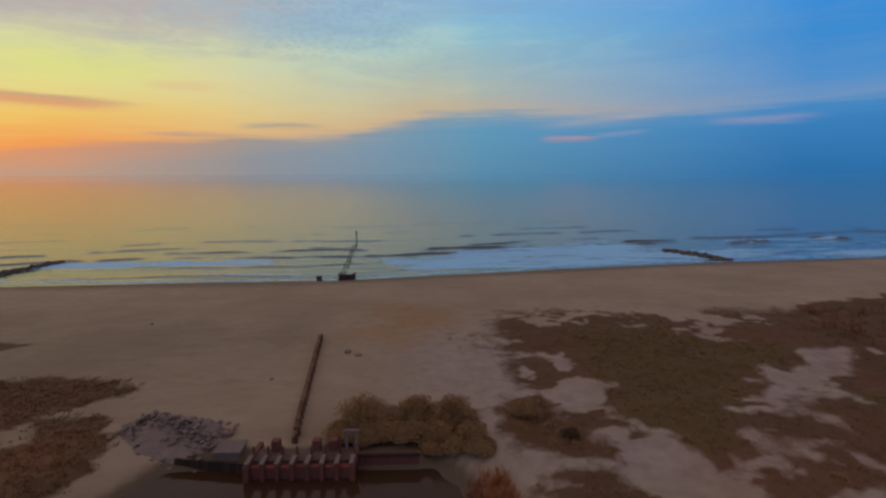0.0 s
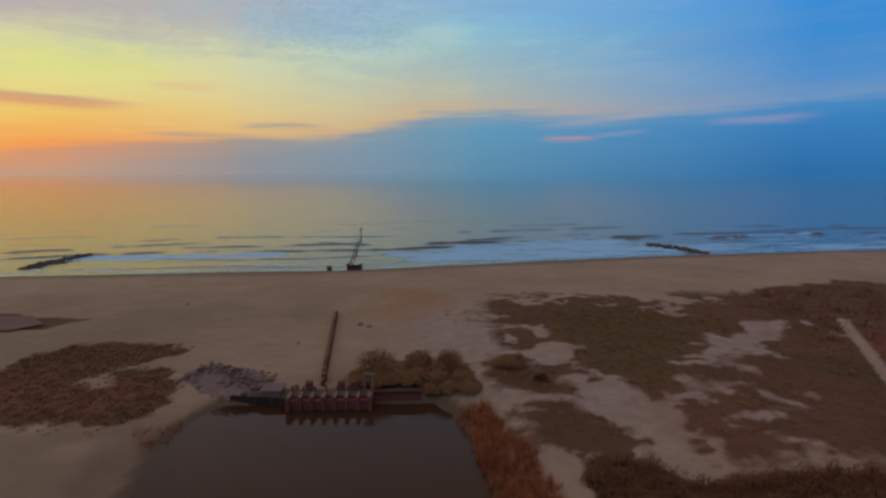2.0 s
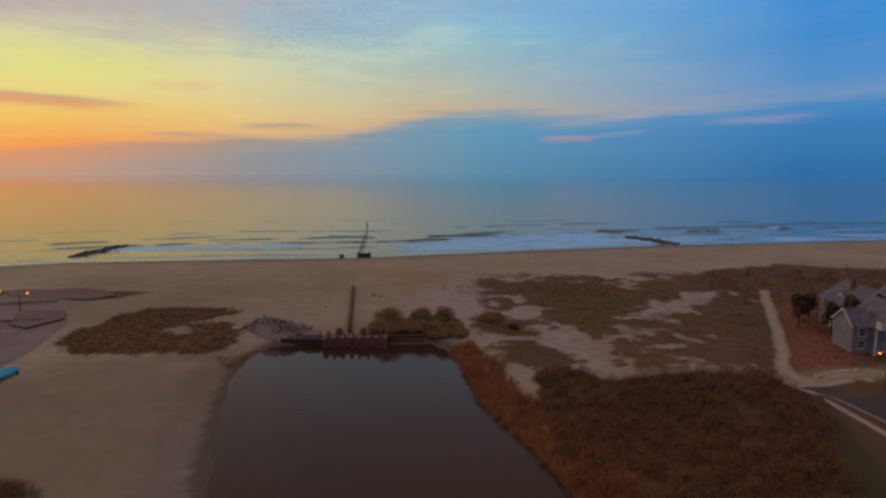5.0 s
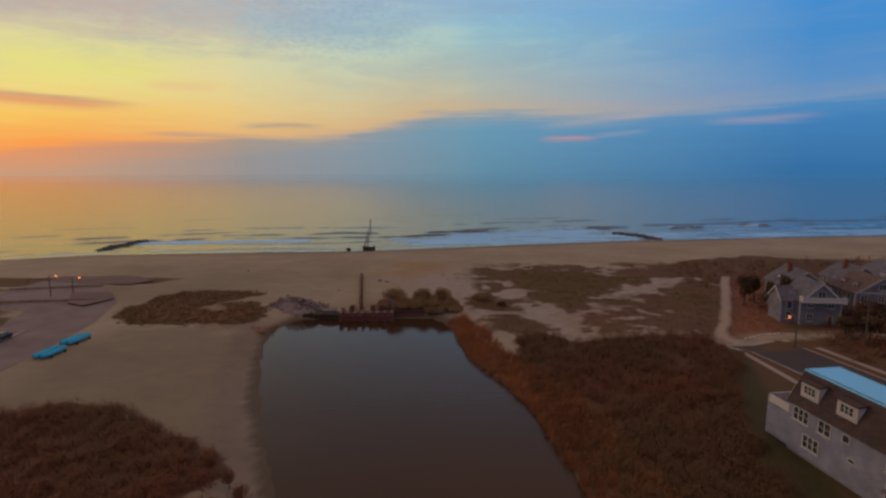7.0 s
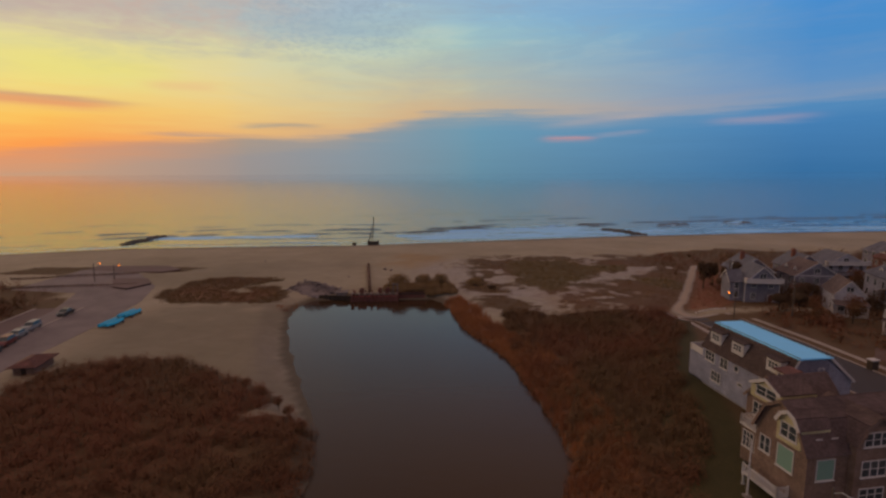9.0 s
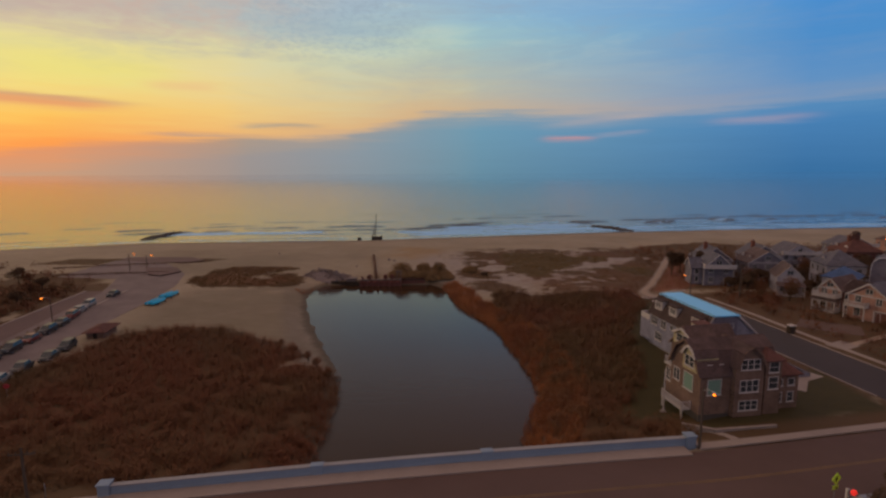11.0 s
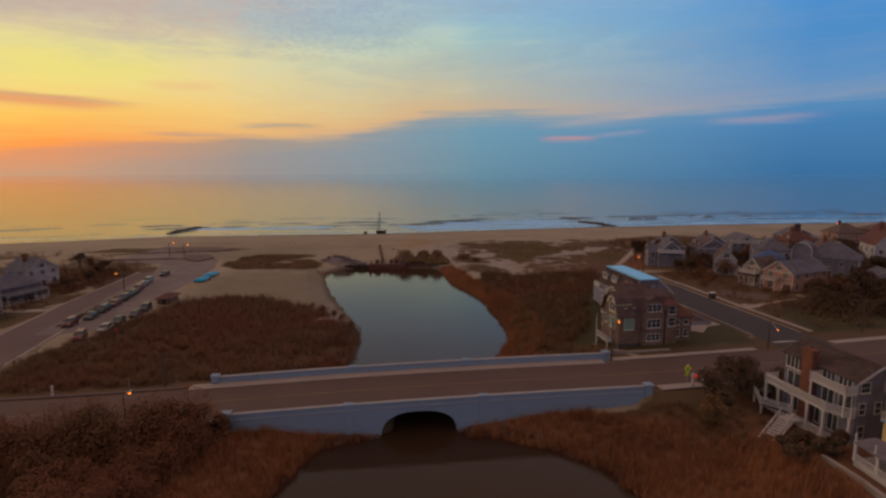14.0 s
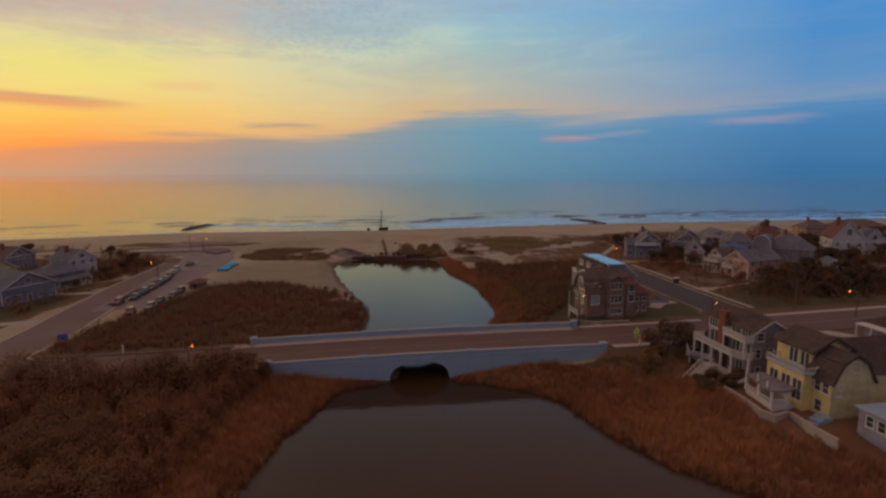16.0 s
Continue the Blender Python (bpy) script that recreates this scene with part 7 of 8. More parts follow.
def cottage(x, y, turn, w, d, eave, ridge, wall, roof, kind, label, porch=True, stack=False, attic=True, dorm=0, balcony=False):
    """A house of the far streets; x, y is the middle of its street front, which faces -y in its own frame."""
    # far houses take the paler copies, with the haze put into their colour
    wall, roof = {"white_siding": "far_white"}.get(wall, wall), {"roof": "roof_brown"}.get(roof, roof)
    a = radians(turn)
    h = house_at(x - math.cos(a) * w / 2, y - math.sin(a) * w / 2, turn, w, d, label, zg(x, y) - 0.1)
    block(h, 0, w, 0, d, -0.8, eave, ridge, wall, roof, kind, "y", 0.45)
    floors = 2 if eave > 4.5 else 1
    for f in range(floors):
        z = 0.9 + 2.75 * f
        n = max(2, int(w / 2.6))
        for k in range(n):
            if not (f == 0 and k == n // 2):
                window(h, "F", w * (k + 0.5) / n, z, 1.0, 1.4, 2, 1)
        n = max(2, int(d / 3.2))
        for k in range(n):
            window(h, "L", d * (k + 0.5) / n, z, 0.9, 1.35, 1, 1)
            window(h, "R", d * (k + 0.5) / n, z, 0.9, 1.35, 1, 1)
    n = max(2, int(w / 2.6))
    dx = w * (n // 2 + 0.5) / n
    door = part("door", boxes((dx - 0.55, dx + 0.55, -0.06, 0.0, -0.02, 2.1)), M["trim"], h)
    part("door_panel", boxes((dx - 0.42, dx + 0.42, -0.08, -0.062, 0.1, 2.0)), M["roof_red"], door)
    for x in (0.0, w):
        part("corner_board", boxes((x - 0.09, x + 0.09, -0.05, 0.14, -0.5, eave - 0.02)), M["trim"], h)
    if attic and kind in ("gable", "gambrel"):
        window(h, "F", w / 2, eave + (ridge - eave) * 0.2, 1.2, (ridge - eave) * 0.36, 2, 0)
        part("gable_band", boxes((0.0, w, -0.12, -0.003, eave - 0.12, eave + 0.12)), M["trim"], h)
    if porch:
        part("porch_floor", boxes((-0.2, w + 0.2, -2.4, -0.02, -0.6, 0.25), bevel=0.02), M["trim"], h)
        part("porch_roof", prism(bmesh.new(), [(-2.7, 2.55), (0.0, 3.1), (0.0, 3.25), (-2.7, 2.7)], "x", -0.4, w + 0.4), M[roof], h)
        part("porch_beam", boxes((-0.2, w + 0.2, -2.5, -2.3, 2.35, 2.56)), M["trim"], h)
        for k in range(4):
            column(h, w * k / 3, -2.35, 0.25, 2.4, 0.1)
        railing(h, [(0, -0.05), (0, -2.3), (w * 0.38, -2.3)], 0.25, 0.85, 0.3)
        railing(h, [(w * 0.66, -2.3), (w, -2.3), (w, -0.05)], 0.25, 0.85, 0.3)
    if balcony:
        part("balcony", boxes((-0.3, w + 0.3, -1.6, -0.02, eave - 0.15, eave + 0.05), bevel=0.02), M["trim"], h)
        railing(h, [(-0.2, -0.1), (-0.2, -1.5), (w + 0.2, -1.5), (w + 0.2, -0.1)], eave + 0.05, 0.9, 0.3, True)
    if stack:
        chimney(h, w * 0.3, d * 0.5, eave, ridge + 1.1, 0.9, 0.8)
    for k in range(dorm):
        dormer(h, pose(w * 0.14, d * (k + 0.5) / dorm, eave + 0.3, 0, 0, -90), 1.6, 1.3, 2.2, wall, roof, 2, "gable")
    return h


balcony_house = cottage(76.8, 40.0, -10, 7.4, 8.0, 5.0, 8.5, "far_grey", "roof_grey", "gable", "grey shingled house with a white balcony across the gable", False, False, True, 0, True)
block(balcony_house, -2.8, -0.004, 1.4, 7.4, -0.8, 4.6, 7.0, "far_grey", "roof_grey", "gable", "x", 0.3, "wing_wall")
for z in (0.9, 3.0):
    window(balcony_house, "F", 0, z, 0.9, 1.3, 1, 1, spot=pose(-1.4, 1.4, z))
cottage(88.5, 28.5, -22, 5.4, 8.5, 4.5, 7.3, "white_siding", "roof", "gable", "white house with a steep gable and porch", True, False, True, 0, False)
cottage(88.0, 14.2, -62, 4.4, 8.5, 4.9, 7.2, "pink_siding", "roof", "gable", "pale pink house with dark roof and white porch", True, False, True, 0, False)
pink_house = [o for o in bpy.data.objects if o.get("label", "").startswith("pale pink house")][0]
part("upper_porch", boxes((-0.2, 4.6, -2.5, -0.02, 3.3, 3.42), bevel=0.02), M["trim"], pink_house)
railing(pink_house, [(-0.1, -0.1), (-0.1, -2.4), (4.5, -2.4), (4.5, -0.1)], 3.42, 0.9, 0.25)
for x in (0.0, 2.2, 4.4):
    column(pink_house, x, -2.35, 3.42, 4.9, 0.09)
# a wing with its ridge along the street
block(pink_house, 4.404, 8.6, 1.0, 8.0, -0.8, 4.7, 6.8, "pink_siding", "roof", "gable", "x", 0.3, "wing_wall")
for x in (5.4, 7.4):
    for z in (0.7, 3.1):
        window(pink_house, "F", x, z, 1.1, 1.5, 2, 1, spot=pose(x, 1.0, z))
broad_house = cottage(89.7, 5.6, -66, 7.6, 14.0, 5.1, 7.8, "pink_siding", "roof_grey", "gable", "orange pink clapboard house with a broad grey gable roof", False, False, True, 0, False)
part("balcony", boxes((0.0, 4.0, -1.5, -0.02, 2.75, 2.95), bevel=0.02), M["trim"], broad_house)
railing(broad_house, [(0.1, -0.1), (0.1, -1.4), (3.9, -1.4), (3.9, -0.1)], 2.95, 0.9, 0.25)
for x in (0.15, 3.85):
    column(broad_house, x, -1.35, 0.0, 2.75, 0.1)
garage_door = part("garage_door", boxes((5.1, 7.35, -0.06, -0.003, -0.1, 2.3)), M["roof_red"], broad_house)
part("door_frame", boxes((4.9, 5.1, -0.12, -0.003, -0.1, 2.5), (7.35, 7.5, -0.12, -0.003, -0.1, 2.5), (5.1, 7.35, -0.12, -0.003, 2.3, 2.5)), M["trim"], garage_door)
cottage(97.5, 24.5, -50, 6.5, 7.0, 5.2, 7.6, "white_siding", "roof_blue", "hip", "house with a steep blue roof among trees", False, False, False, 0, False)
arch_house = cottage(114.5, 21.5, -42, 13.0, 9.0, 5.8, 9.8, "grey_shingle", "roof_grey", "hip", "large grey shingled house with a rounded arched bay", False, False, False, 0, False)
# the arched bay: a tall round-headed front with a pale rim
arc = [(2.4 * math.cos(math.pi * k / 14), 7.4 + 2.4 * math.sin(math.pi * k / 14)) for k in range(15)]
bay = part("arched_bay", prism(bmesh.new(), [(-0.2 + x, z) for x, z in [(2.4, -0.8), *arc, (-2.4, -0.8)]], "y", -2.2, 5.0), M["grey_shingle"], arch_house)
rim = [(x * 1.07, 7.4 + (z - 7.4) * 1.07) for x, z in arc]
part("rim", prism(bmesh.new(), [(-0.2 + x, z) for x, z in [(2.4, 3.0), *arc, (-2.4, 3.0), (-2.57, 3.0), *rim[::-1], (2.57, 3.0)]], "y", -2.5, -1.9), M["trim"], bay)
part("bay_roof", prism(bmesh.new(), [(-0.2 + x, z) for x, z in [*arc, *[(x * 1.05, 7.4 + (z - 7.4) * 1.05) for x, z in arc[::-1]]]], "y", -1.88, 5.0), M["roof_grey"], bay)
cottage(82.0, 52.0, -10, 9.0, 10.0, 5.6, 9.0, "grey_shingle", "roof_grey", "gable", "tall grey shingled house near the dunes", False, True, True, 1, False)
cottage(93.0, 45.0, -8, 10.0, 9.0, 5.6, 8.8, "grey_shingle", "roof", "gable", "brown roofed house behind bare trees", False, False, True, 2, False)
cottage(101.0, 60.0, -6, 9.0, 9.0, 5.4, 8.6, "blue_siding", "roof_grey", "gable", "blue-grey house close to the beach", True, True, True, 0, False)
cottage(108.0, 36.0, -14, 9.0, 10.0, 6.0, 9.6, "white_siding", "roof_grey", "hip", "pale house with a grey hipped roof", True, False, False, 1, False)
cottage(116.0, 66.0, -4, 11.0, 9.0, 5.4, 8.4, "white_siding", "roof_grey", "gable", "white beach house with broad porch", True, False, True, 0, True)
cottage(124.0, 32.0, -12, 9.0, 9.0, 5.8, 9.2, "blue_siding", "roof", "gable", "blue-grey house with dark shingle roof", True, True, True, 0, False)
cottage(139.0, 69.0, -6, 11.0, 10.0, 6.0, 9.8, "roof_red", "roof_red", "hip", "large red-brown shingled house with a cupola", False, True, False, 2, False)
red_house = bpy.data.objects[[o.name for o in bpy.data.objects if o.get("label", "").startswith("large red-brown shingled")][0]]
cupola = part("cupola", boxes((4.7, 6.3, 4.2, 5.8, 9.2, 11.3), bevel=0.04), M["roof_red"], red_house)
part("cupola_roof", prism(bmesh.new(), [(4.4, 11.302), (6.6, 11.302), (5.5, 12.3)], "y", 3.9, 6.1), M["roof"], cupola)
cottage(122.0, 10.0, -16, 6.0, 6.0, 2.8, 4.4, "white_siding", "roof_grey", "gable", "small pale garden cottage", False, False, True, 0, False)
cottage(137.0, 2.0, -16, 6.0, 6.0, 2.6, 4.2, "cream_siding", "roof", "gable", "small cream garage with gabled front", False, False, True, 0, False)
cottage(150.0, 42.0, -18, 10.0, 12.0, 6.6, 12.6, "white_siding", "roof_red", "gable", "big white house with a very steep gable", False, True, True, 0, False)
cottage(161.0, 44.0, -14, 9.0, 9.0, 5.0, 9.8, "white_siding", "roof_grey", "gable", "white cottage with a long sloping roof", False, False, True, 0, False)
cottage(176.0, 40.0, -10, 11.0, 9.0, 5.0, 8.4, "white_siding", "roof_grey", "hip", "low white house with grey roof", True, False, False, 0, False)
cottage(150.0, 86.0, -4, 12.0, 10.0, 4.8, 7.6, "blue_siding", "roof_grey", "gable", "blue-grey beach house with balcony", True, False, True, 0, True)
cottage(172.0, 88.0, -2, 12.0, 10.0, 6.0, 9.6, "pink_siding", "roof", "hip", "dull pink beach house with hipped roof", True, True, False, 0, False)
cottage(196.0, 92.0, -2, 20.0, 12.0, 7.0, 10.0, "roof_red", "roof", "hip", "long dark red beach pavilion", False, False, False, 0, False)
cottage(222.0, 70.0, -8, 12.0, 10.0, 6.0, 9.6, "white_siding", "roof_grey", "gable", "white shingled house at the far end of the street", True, False, True, 0, False)
cottage(158.0, -2.0, -14, 8.0, 8.0, 4.0, 6.6, "white_siding", "roof_grey", "gable", "pale bungalow behind a hedge", True, False, True, 0, False)
cottage(-101.5, -14.0, 72, 13.0, 10.0, 4.4, 7.8, "blue_siding", "roof_grey", "gable", "blue-grey house with a broad pale roof", False, False, True, 1, False)
cottage(-104.0, 4.0, 74, 10.0, 9.0, 4.2, 7.4, "grey_shingle", "roof_grey", "hip", "grey house with hipped roof beside the lane", True, False, False, 0, False)
cottage(-112.0, 22.0, 70, 9.0, 9.0, 5.0, 8.2, "white_siding", "roof_grey", "gable", "white house with blue-grey roof beyond the car park", False, True, True, 0, False)
cottage(-128.0, 8.0, 76, 11.0, 10.0, 4.4, 7.6, "cream_siding", "roof", "gable", "low house with a dark roof and pale trim", False, True, True, 0, False)
cottage(-124.0, -22.0, 70, 12.0, 9.0, 4.2, 7.4, "blue_siding", "roof_grey", "hip", "low blue-grey bungalow with hipped roof", True, False, False, 0, False)
cottage(-140.0, 32.0, 80, 11.0, 9.0, 4.6, 7.8, "grey_shingle", "roof", "gable", "brown roofed house among shrubs", False, True, True, 0, False)
cottage(-152.0, 4.0, 78, 11.0, 9.0, 4.6, 7.8, "white_siding", "roof_grey", "gable", "pale house with grey roof", False, False, True, 0, False)
cottage(-166.0, 34.0, 80, 11.0, 9.0, 4.6, 7.8, "grey_shingle", "roof_grey", "hip", "grey house near the northern dunes", False, True, False, 0, False)


def low_wall(name, pts, z, high, half, mat, label):
    """A wall that bends through the points, in separate lengths."""
    t = thing(name, pose(pts[0][0], pts[0][1], z), label, "wall")
    for a, b in zip(pts, pts[1:]):
        n = math.dist(a, b)
        m = pose(a[0] - pts[0][0], a[1] - pts[0][1], 0, 0, 0, math.degrees(math.atan2(b[1] - a[1], b[0] - a[0])))
        ob = part("length_of_wall", boxes((-0.05, n + 0.05, -half, half, -0.9, high), bevel=0.03), M[mat], t)
        ob.matrix_basis = m
        ob = part("coping", boxes((-0.05, n + 0.05, -half - 0.06, half + 0.06, high, high + 0.1), bevel=0.02), M[mat], t)
        ob.matrix_basis = m
    return t


low_wall("garden_wall", [(43.7, -75.6), (44.3, -79.5), (44.4, -83.1), (45.4, -84.4), (47.6, -83.5), (47.9, -85.6), (48.0, -87.5), (48.6, -90.5)], 4.9, 0.3, 0.16, "pave", "low pale retaining wall round the terrace")
low_wall("garden_wall", [road_at(44, HALF + 2.0), road_at(36, HALF + 2.6), road_at(33, HALF + 4.8)], 3.9, 0.4, 0.12, "pave", "low pale wall in front of the lawn")


# ---- street furniture ----
def street_lamp(x, y, z_lamp, turn, reach=1.6, label="timber street lamp with a glowing orange sodium head"):
    """A pole with a curved arm; x, y is where the lamp head hangs."""
    a = radians(turn)
    bx, by = x - reach * math.cos(a), y - reach * math.sin(a)
    g = zg(bx, by)
    h = z_lamp - g
    t = thing("street_lamp", pose(bx, by, g, 0, 0, turn), label, "street lamp", "street lamps")
    part("pole", tube(bmesh.new(), [(0, 0, -0.3), (0, 0, h * 0.6), (0, 0, h + 0.2)], [0.14, 0.12, 0.09]), M["pole"], t)
    part("arm", tube(bmesh.new(), [(0, 0, h - 0.25), (reach * 0.4, 0, h + 0.18), (reach - 0.2, 0, h + 0.16)], [0.045, 0.04, 0.04], 6), M["steel"], t)
    head = part("lamp_head", boxes((reach - 0.35, reach + 0.35, -0.16, 0.16, h + 0.06, h + 0.24), bevel=0.05), M["steel"], t)
    bm = bmesh.new()
    bmesh.ops.create_uvsphere(bm, u_segments=12, v_segments=8, radius=0.22)
    for v in bm.verts:
        v.co = Vector((v.co.x * 1.0 + reach, v.co.y * 0.62, v.co.z * 0.6 + h))
    part("bulb", bm, M["glow"], head, "glowing orange bulb")
    return t


for x, y, z, turn in ((-100.3, 73.7, 8.1, 40), (-95.7, 75.7, 7.2, 40), (61.3, 25.9, 9.65, 190), (-83.5, 10.5, 8.4, 190), (31.5, -46.4, 11.3, -75), (-35.9, -64.6, 7.75, 95), (90.2, -37.0, 9.6, 170), (163, 90, 9.5, 90), (189, 120, 9.5, 90)):
    street_lamp(x, y, z, turn)
street_lamp(58.9, -43.2, 8.8, -110, 5.2, "timber pole with long mast arm and glowing orange lamp")


def utility_pole(x, y, high, turn):
    t = thing("utility_pole", pose(x, y, zg(x, y), 0, 0, turn), "weathered timber utility pole with crossarm", "pole", "utility poles")
    part("pole", tube(bmesh.new(), [(0, 0, -0.5), (0, 0, high)], [0.17, 0.11]), M["pole"], t)
    part("crossarm", boxes((-1.2, 1.2, -0.06, 0.06, high - 0.75, high - 0.62)), M["pole"], t)
    for s in (-1.1, -0.5, 0.5, 1.1):
        part("insulator", tube(bmesh.new(), [(s, 0, high - 0.62), (s, 0, high - 0.42)], [0.04, 0.06], 6), M["rock"], t)
    return t


for x, y, h, turn in ((74.9, 26.0, 8.3, 8), (71.6, 45.0, 9.5, 20), (84.0, -29.6, 7.0, 8), (93.5, 12.0, 8.0, 15), (-38.1, -52.4, 5.6, 10)):
    utility_pole(x, y, h, turn)

flag = thing("flagpole", pose(31.9, -33.2, zg(31.9, -33.2)), "slim white flagpole on the lawn by the pond", "flagpole")
part("pole", tube(bmesh.new(), [(0, 0, -0.2), (0, 0, 2.8), (0, 0, 5.7)], [0.11, 0.09, 0.06]), M["trim"], flag)
part("finial", tube(bmesh.new(), [(0, 0, 5.7), (0, 0, 5.8), (0, 0, 5.92)], [0.06, 0.11, 0.04]), M["trim"], flag)
part("footing", boxes((-0.35, 0.35, -0.35, 0.35, -0.3, 0.12), bevel=0.03), M["concrete"], flag)


def panel(bm, wide, high, z):
    box(bm, -wide / 2, wide / 2, -0.02, 0.02, z - high / 2, z + high / 2, bevel=0.01)
    return bm


gx, gy = 39.0, -54.5
sign = thing("crossing_sign", pose(gx, gy, road_level(gx, gy), 0, 0, 20), "fluorescent yellow-green crossing sign with arrow plate", "road sign")
part("post", tube(bmesh.new(), [(0, 0.05, -0.3), (0, 0.05, 3.0)], [0.04, 0.04], 6), M["steel"], sign)
bm = bmesh.new()
prism(bm, [(0, 1.75), (0.62, 2.37), (0, 2.99), (-0.62, 2.37)], "y", -0.03, 0.0)
part("diamond_plate", bm, M["sign"], sign)
plate = part("arrow_plate", panel(bmesh.new(), 0.75, 0.42, 1.5), M["sign"], sign)
bm = bmesh.new()
prism(bm, [(-0.26, 1.6), (0.1, 1.44), (0.05, 1.36), (0.28, 1.36), (0.2, 1.56), (0.14, 1.5), (-0.22, 1.66)], "y", -0.045, -0.022)
part("arrow", bm, M["tyre"], plate)
bm = bmesh.new()
prism(bm, [(-0.1, 2.1), (0.02, 2.1), (0.1, 2.4), (0.04, 2.62), (-0.08, 2.62), (-0.16, 2.36)], "y", -0.05, -0.032)
part("symbol", bm, M["tyre"], sign)
gx, gy = 39.3, -55.6
beacon = thing("beacon_post", pose(gx, gy, zg(gx, gy) - 0.1), "white post with a lit red lamp beside the road", "beacon")
part("post", boxes((-0.13, 0.13, -0.13, 0.13, -0.2, 2.3), bevel=0.02), M["trim"], beacon)
bm = bmesh.new()
bmesh.ops.create_uvsphere(bm, u_segments=12, v_segments=8, radius=0.3)
for v in bm.verts:
    v.co = Vector((v.co.x + 0.55, v.co.y * 0.6, v.co.z + 1.9))
part("red_lamp", bm, M["glow_red"], beacon)
part("bracket", boxes((0.1, 0.4, -0.04, 0.04, 1.86, 1.94)), M["steel"], beacon)
gx, gy = 41.8, -55.0
cab = thing("control_cabinet", pose(gx, gy, zg(gx, gy), 0, 0, HOUSE_ANGLE), "pale grey roadside control cabinet", "cabinet")
part("body", boxes((-0.7, 0.7, -0.35, 0.35, -0.15, 0.95), bevel=0.04), M["trim"], cab)
part("lid", boxes((-0.76, 0.76, -0.41, 0.41, 0.95, 1.03), bevel=0.02), M["steel"], cab)
sb = thing("blue_sign", pose(-68.8, -48.2, zg(-68.8, -48.2), 0, 0, 25), "blue sign board on two posts at the corner", "sign")
for x in (-0.6, 0.6):
    part("post", boxes((x - 0.05, x + 0.05, -0.05, 0.05, -0.3, 1.5)), M["steel"], sb)
part("board", panel(bmesh.new(), 1.7, 1.1, 1.3), M["sign_blue"], sb)
# plate and post added in place of a small red light, painted red
rs = thing("stop_sign", pose(-60.7, -27.2, zg(-60.7, -27.2) - 1.1, 0, 0, 15), "red plate on a steel post standing in for a red light", "road sign")
part("post", tube(bmesh.new(), [(0, 0.04, -0.3), (0, 0.04, 3.4)], [0.04, 0.04], 6), M["steel"], rs)
bm = bmesh.new()
prism(bm, [(0.42 * math.cos(math.pi * (k + 0.5) / 4), 3.1 + 0.42 * math.sin(math.pi * (k + 0.5) / 4)) for k in range(8)], "y", -0.02, 0.01)
part("plate", bm, M["red_paint"], rs)
bol = thing("bollard", pose(-53.0, -55.2, 3.2), "short white roadside bollard", "bollard")
part("post", tube(bmesh.new(), [(0, 0, -0.3), (0, 0, 1.5)], [0.18, 0.16]), M["trim"], bol)
part("cap", tube(bmesh.new(), [(0, 0, 1.5), (0, 0, 1.62)], [0.2, 0.1]), M["trim"], bol)
for x, y in ((-36.6, -52.0), (-43.4, -52.6)):
    mp = thing("marker_post", pose(x, y, zg(x, y)), "slim pale marker post at the roadside", "post")
    part("post", tube(bmesh.new(), [(0, 0, -0.3), (0, 0, 1.5)], [0.05, 0.05], 6), M["steel"], mp)
    part("cap", tube(bmesh.new(), [(0, 0, 1.5), (0, 0, 1.58)], [0.07, 0.04], 6), M["steel"], mp)
bin_ = thing("litter_bin", pose(69.0, -2.3, zg(69.0, -2.3), 0, 0, 10), "brown street litter bin with a pale lid", "bin")
part("body", boxes((-0.6, 0.6, -0.5, 0.5, 0, 1.5), bevel=0.05), M["timber"], bin_)
part("lid", boxes((-0.68, 0.68, -0.58, 0.58, 1.5, 1.68), bevel=0.04), M["trim"], bin_)

# crossing bars, stop line, drives and paths
for k in range(7):
    x, y = road_at(64.4, 4.0 - 1.3 * k)
    bar = part("crossing_bar", boxes((-0.95, 0.95, -0.2, 0.2, 0, 0.012)), M["white_line"])
    bar.matrix_world = pose(x, y, road_level(x, y) + 0.002, 0, 0, ROAD_ANGLE)
    tagged(bar, "white painted crossing bar on the road", "marking", kind="structure")
stop = part("stop_line", boxes((-2.2, 2.2, -0.2, 0.2, 0, 0.012)), M["white_line"])
stop.matrix_world = pose(65.8, -34.6, zg(67.9, -34.0) + 0.032, 0, 0, 10)
tagged(stop, "white painted stop line", "marking", kind="structure")
strip("forecourt", [(75.0, 4.6), (79.0, 1.2), (83.4, -1.6)], 3.6, 0.04, M["yard"], "bare brown gravel forecourt between the houses and the street", "forecourt")
strip("driveway", [(71.4, -10.6), (75.6, -8.6)], 1.7, 0.05, M["pave"], "pale concrete driveway apron", "drive")
strip("driveway", [(75.2, -9.4), (83.9, -5.2), (89.2, -2.8)], 0.6, 0.05, M["path"], "narrow pale gravel drive", "drive")
strip("driveway", [(75.0, -46.2), (79, -47.6), (82, -51), (82.5, -57)], 1.6, 0.05, M["pave"], "pale concrete driveway round the corner", "drive")
strip("sand_path", PATHWAY, 0.6, 0.05, M["path"], "trodden pale sand path through the dunes", "path")
strip("garden_path", [(51.0, 38.0), (51.7, 33.5), (52.6, 26), (52.9, 17), (53.2, 8)], 0.5, 0.06, M["pave"], "narrow pale concrete path beside the house", "path")
strip("garden_path", [(52.4, 29.9), (58, 30.6), (64.5, 30.2)], 0.6, 0.06, M["pave"], "narrow pale concrete path beside the house", "path")
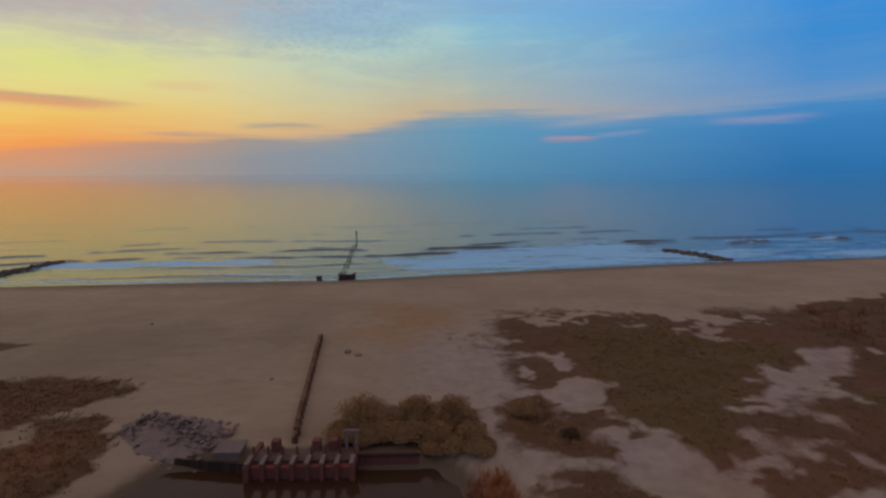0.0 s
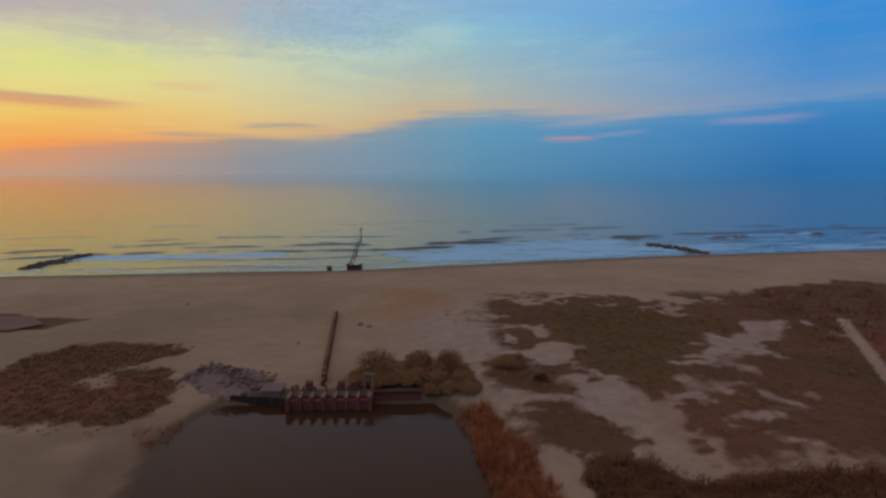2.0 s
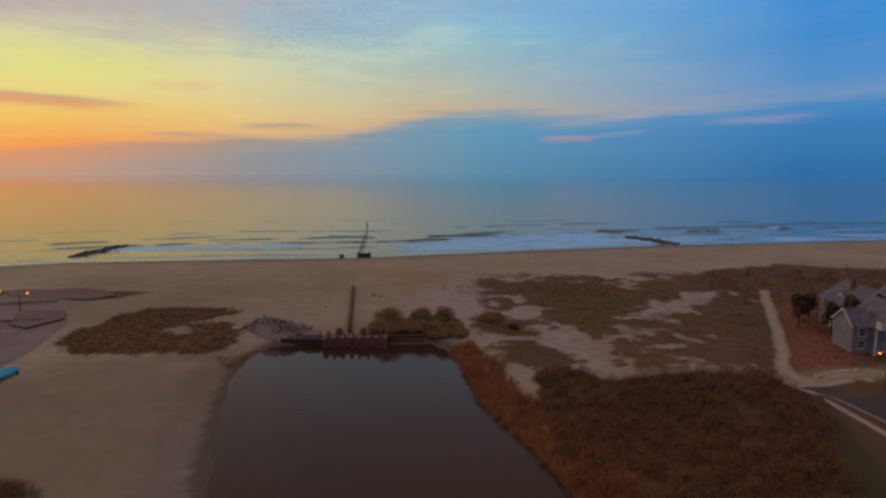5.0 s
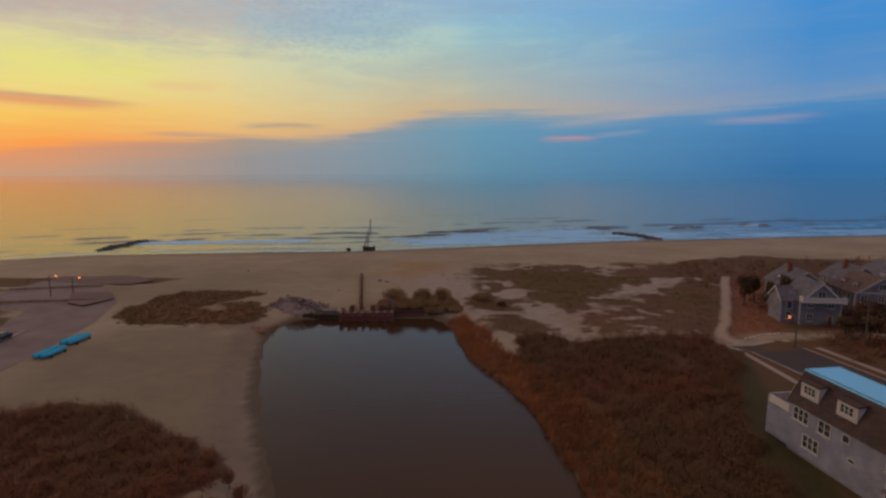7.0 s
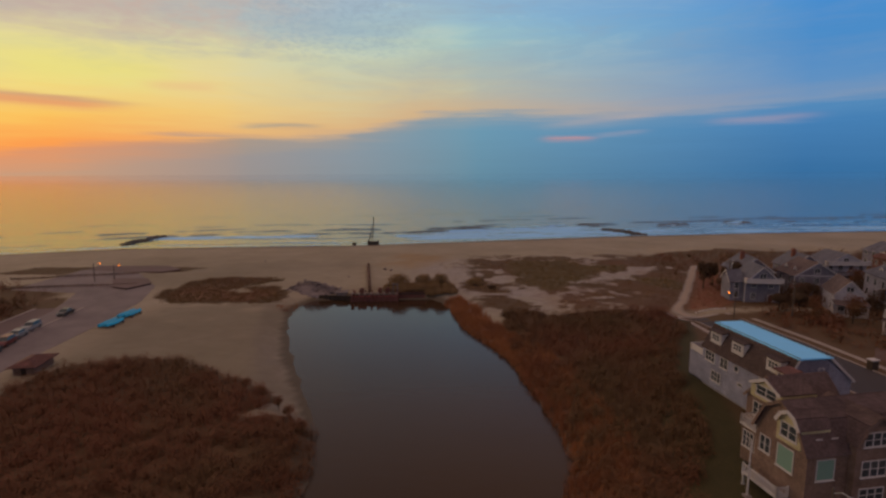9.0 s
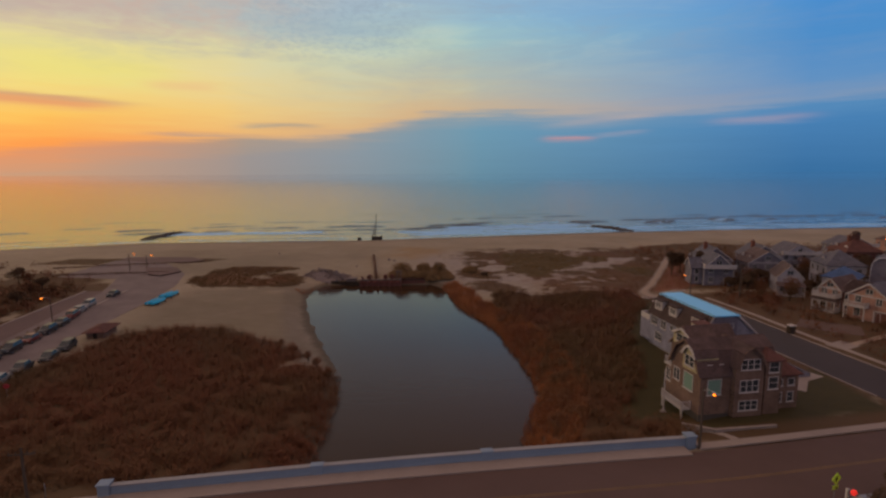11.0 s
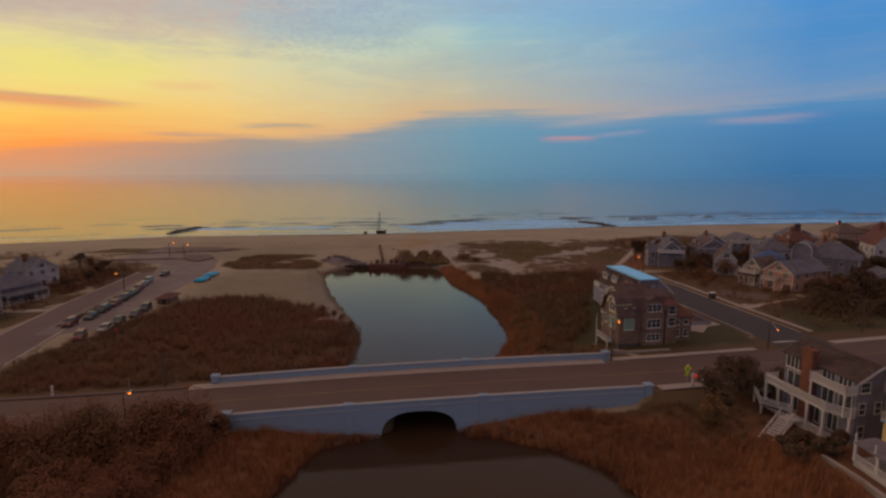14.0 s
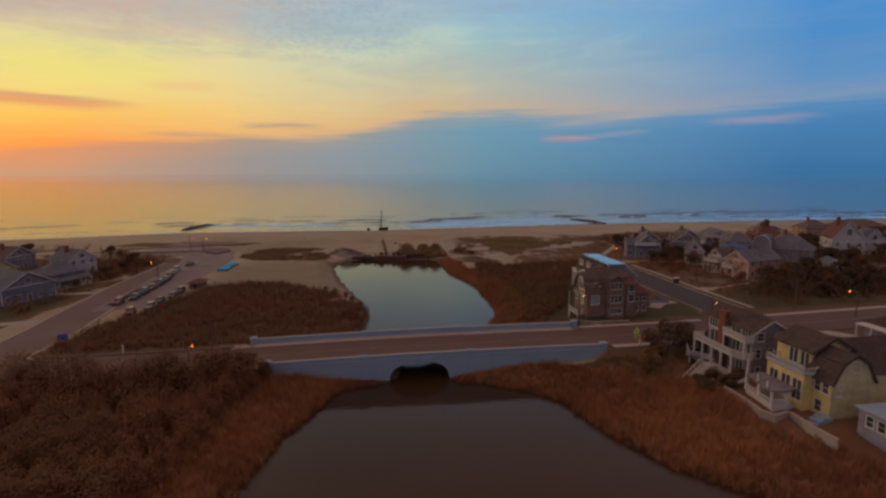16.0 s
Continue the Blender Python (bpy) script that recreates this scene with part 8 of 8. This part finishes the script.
strip("garden_path", [(52.5, -28.5), (55.5, -24.5), (59.4, -22.5)], 1.4, 0.06, M["pave"], "pale concrete drive beside the wing", "path")
strip("garden_path", [(33.6, -39.2), (35.2, -40.6), (36.4, -42.6)], 0.5, 0.06, M["pave"], "narrow pale concrete path", "path")
strip("driveway", [(-90, -5.5), (-97, -6), (-102, -5)], 1.4, 0.05, M["pave"], "pale concrete driveway", "drive")
strip("driveway", [(-85.5, -33), (-95, -36)], 1.4, 0.05, M["pave"], "pale concrete driveway", "drive")
for k in range(9):
    x, y = 58.5 + 0.8 * k, 33.5 + 0.05 * k
    st = part("edge_stone", stone(0.32, 900 + k), M["trim"])
    st.location = (x, y, zg(x, y) + 0.1)
    tagged(st, "whitewashed stone edging the dune field", "stone", "edge stones")

# the beach kiosk
k0 = thing("kiosk", pose(-66.4, 3.2, zg(-66.4, 3.2), 0, 0, 8), "small orange-brown beach kiosk with dark hipped roof", "kiosk")
k0["size"] = (4.0, 7.0)
k0.scale = (0.78, 0.78, 0.6)
part("wall", boxes((-2.0, 2.0, -3.5, 3.5, -0.6, 2.5)), M["shingle"], k0)
hip_roof(k0, -2.0, 2.0, -3.5, 3.5, 2.5, 3.8, "roof_red", 0.9)
part("counter", boxes((-2.5, -2.0, -2.0, 2.0, 0.95, 1.05), bevel=0.02), M["timber"], k0)
part("hatch", boxes((-2.05, -2.0, -1.9, 1.9, 1.1, 2.1)), M["glass"], k0)
part("door", boxes((-0.5, 0.5, -3.56, -3.5, 0.0, 2.05)), M["timber"], k0)


# ---- cars ----
PAINTS = {
    "white": material("white_car_paint", (0.26, 0.255, 0.26), 0.35, 0.04, 2, 0),
    "silver": material("silver_car_paint", (0.085, 0.08, 0.085), 0.35, 0.05, 2, 0, metal=0.5),
    "black": material("black_car_paint", (0.03, 0.03, 0.034), 0.3, 0.05, 2, 0),
    "red": material("dark_red_car_paint", (0.16, 0.025, 0.02), 0.3, 0.05, 2, 0),
}


def car(x, y, turn, paint, tall=False):
    kind = "tall estate car" if tall else "saloon car"
    t = thing("car", pose(x, y, zg(x, y) + 0.06, 0, 0, turn), f"{paint} {kind} parked on the asphalt", "car", "parked cars")
    h = 0.22 if tall else 0.0
    bm = bmesh.new()
    side = [(-2.2, 0.32), (-2.24, 0.62), (-2.1, 0.86 + h * 0.6), (-1.2, 0.94 + h * 0.6), (1.9, 0.96 + h * 0.6), (2.18, 0.9 + h * 0.5), (2.24, 0.55), (2.18, 0.32)]
    prism(bm, side, "x", -0.88, 0.88)
    bmesh.ops.bevel(bm, geom=bm.edges[:], offset=0.06, segments=2, affect="EDGES")
    part("body", bm, PAINTS[paint], t)
    bm = bmesh.new()
    z = 0.94 + h * 0.6
    back = 2.05 if tall else 1.5
    lo = [(-0.82, -1.2), (0.82, -1.2), (0.82, back), (-0.82, back)]
    hi = [(-0.66, -0.45), (0.66, -0.45), (0.66, back - (0.2 if tall else 0.55)), (-0.66, back - (0.2 if tall else 0.55))]
    a = [bm.verts.new((*p, z)) for p in lo]
    b = [bm.verts.new((*p, z + 0.5 + h * 0.4)) for p in hi]
    bm.faces.new(b)
    for i in range(4):
        bm.faces.new((a[i], a[(i + 1) % 4], b[(i + 1) % 4], b[i]))
    part("cabin_glass", bm, M["glass"], t, "dark tinted windows")
    part("roof", boxes((-0.68, 0.68, -0.5, hi[2][1] + 0.05, z + 0.5 + h * 0.4, z + 0.56 + h * 0.4), bevel=0.025), PAINTS[paint], t)
    for x0 in (-0.8, 0.8):
        for y0 in (-1.38, 1.38):
            s = 1 if x0 > 0 else -1
            wheel = part("wheel", tube(bmesh.new(), [(x0 - 0.1 * s, y0, 0.33), (x0 + 0.11 * s, y0, 0.33)], [0.33, 0.33], 14), M["tyre"], t)
            part("rim", tube(bmesh.new(), [(x0 + 0.112 * s, y0, 0.33), (x0 + 0.125 * s, y0, 0.33)], [0.2, 0.18], 10), M["steel"], wheel)
        part("headlight", boxes((x0 * 0.8 - 0.17, x0 * 0.8 + 0.17, -2.27, -2.2, 0.62, 0.76)), M["trim"], t)
        part("tail_light", boxes((x0 * 0.8 - 0.15, x0 * 0.8 + 0.15, 2.2, 2.27, 0.66, 0.82)), M["roof_red"], t)
    part("bumper", boxes((-0.8, 0.8, -2.3, -2.22, 0.34, 0.52), bevel=0.02), M["tyre"], t)


for x, y, turn, paint, tall in (
    (-76.2, -18.4, 12, "red", True), (-75.4, -12.8, 12, "silver", False), (-76.2, -7.2, 10, "black", True), (-77.0, -1.6, 9, "red", False), (-77.9, 4.0, 9, "black", True), (-79.0, 9.5, 12, "black", False),
    (-80.6, 14.8, 14, "red", True), (-82.2, 19.6, 12, "white", False), (-83.4, 24.8, 10, "white", True), (-84.3, 36.0, 8, "black", False),
    (-66.9, -16.6, 14, "silver", False), (-66.4, -11.2, 14, "black", False), (-67.2, -5.6, 12, "black", True), (-66.2, -22.2, 14, "white", False), (-68.0, -27.4, 20, "red", True),
):
    car(x, y, turn, paint, tall)
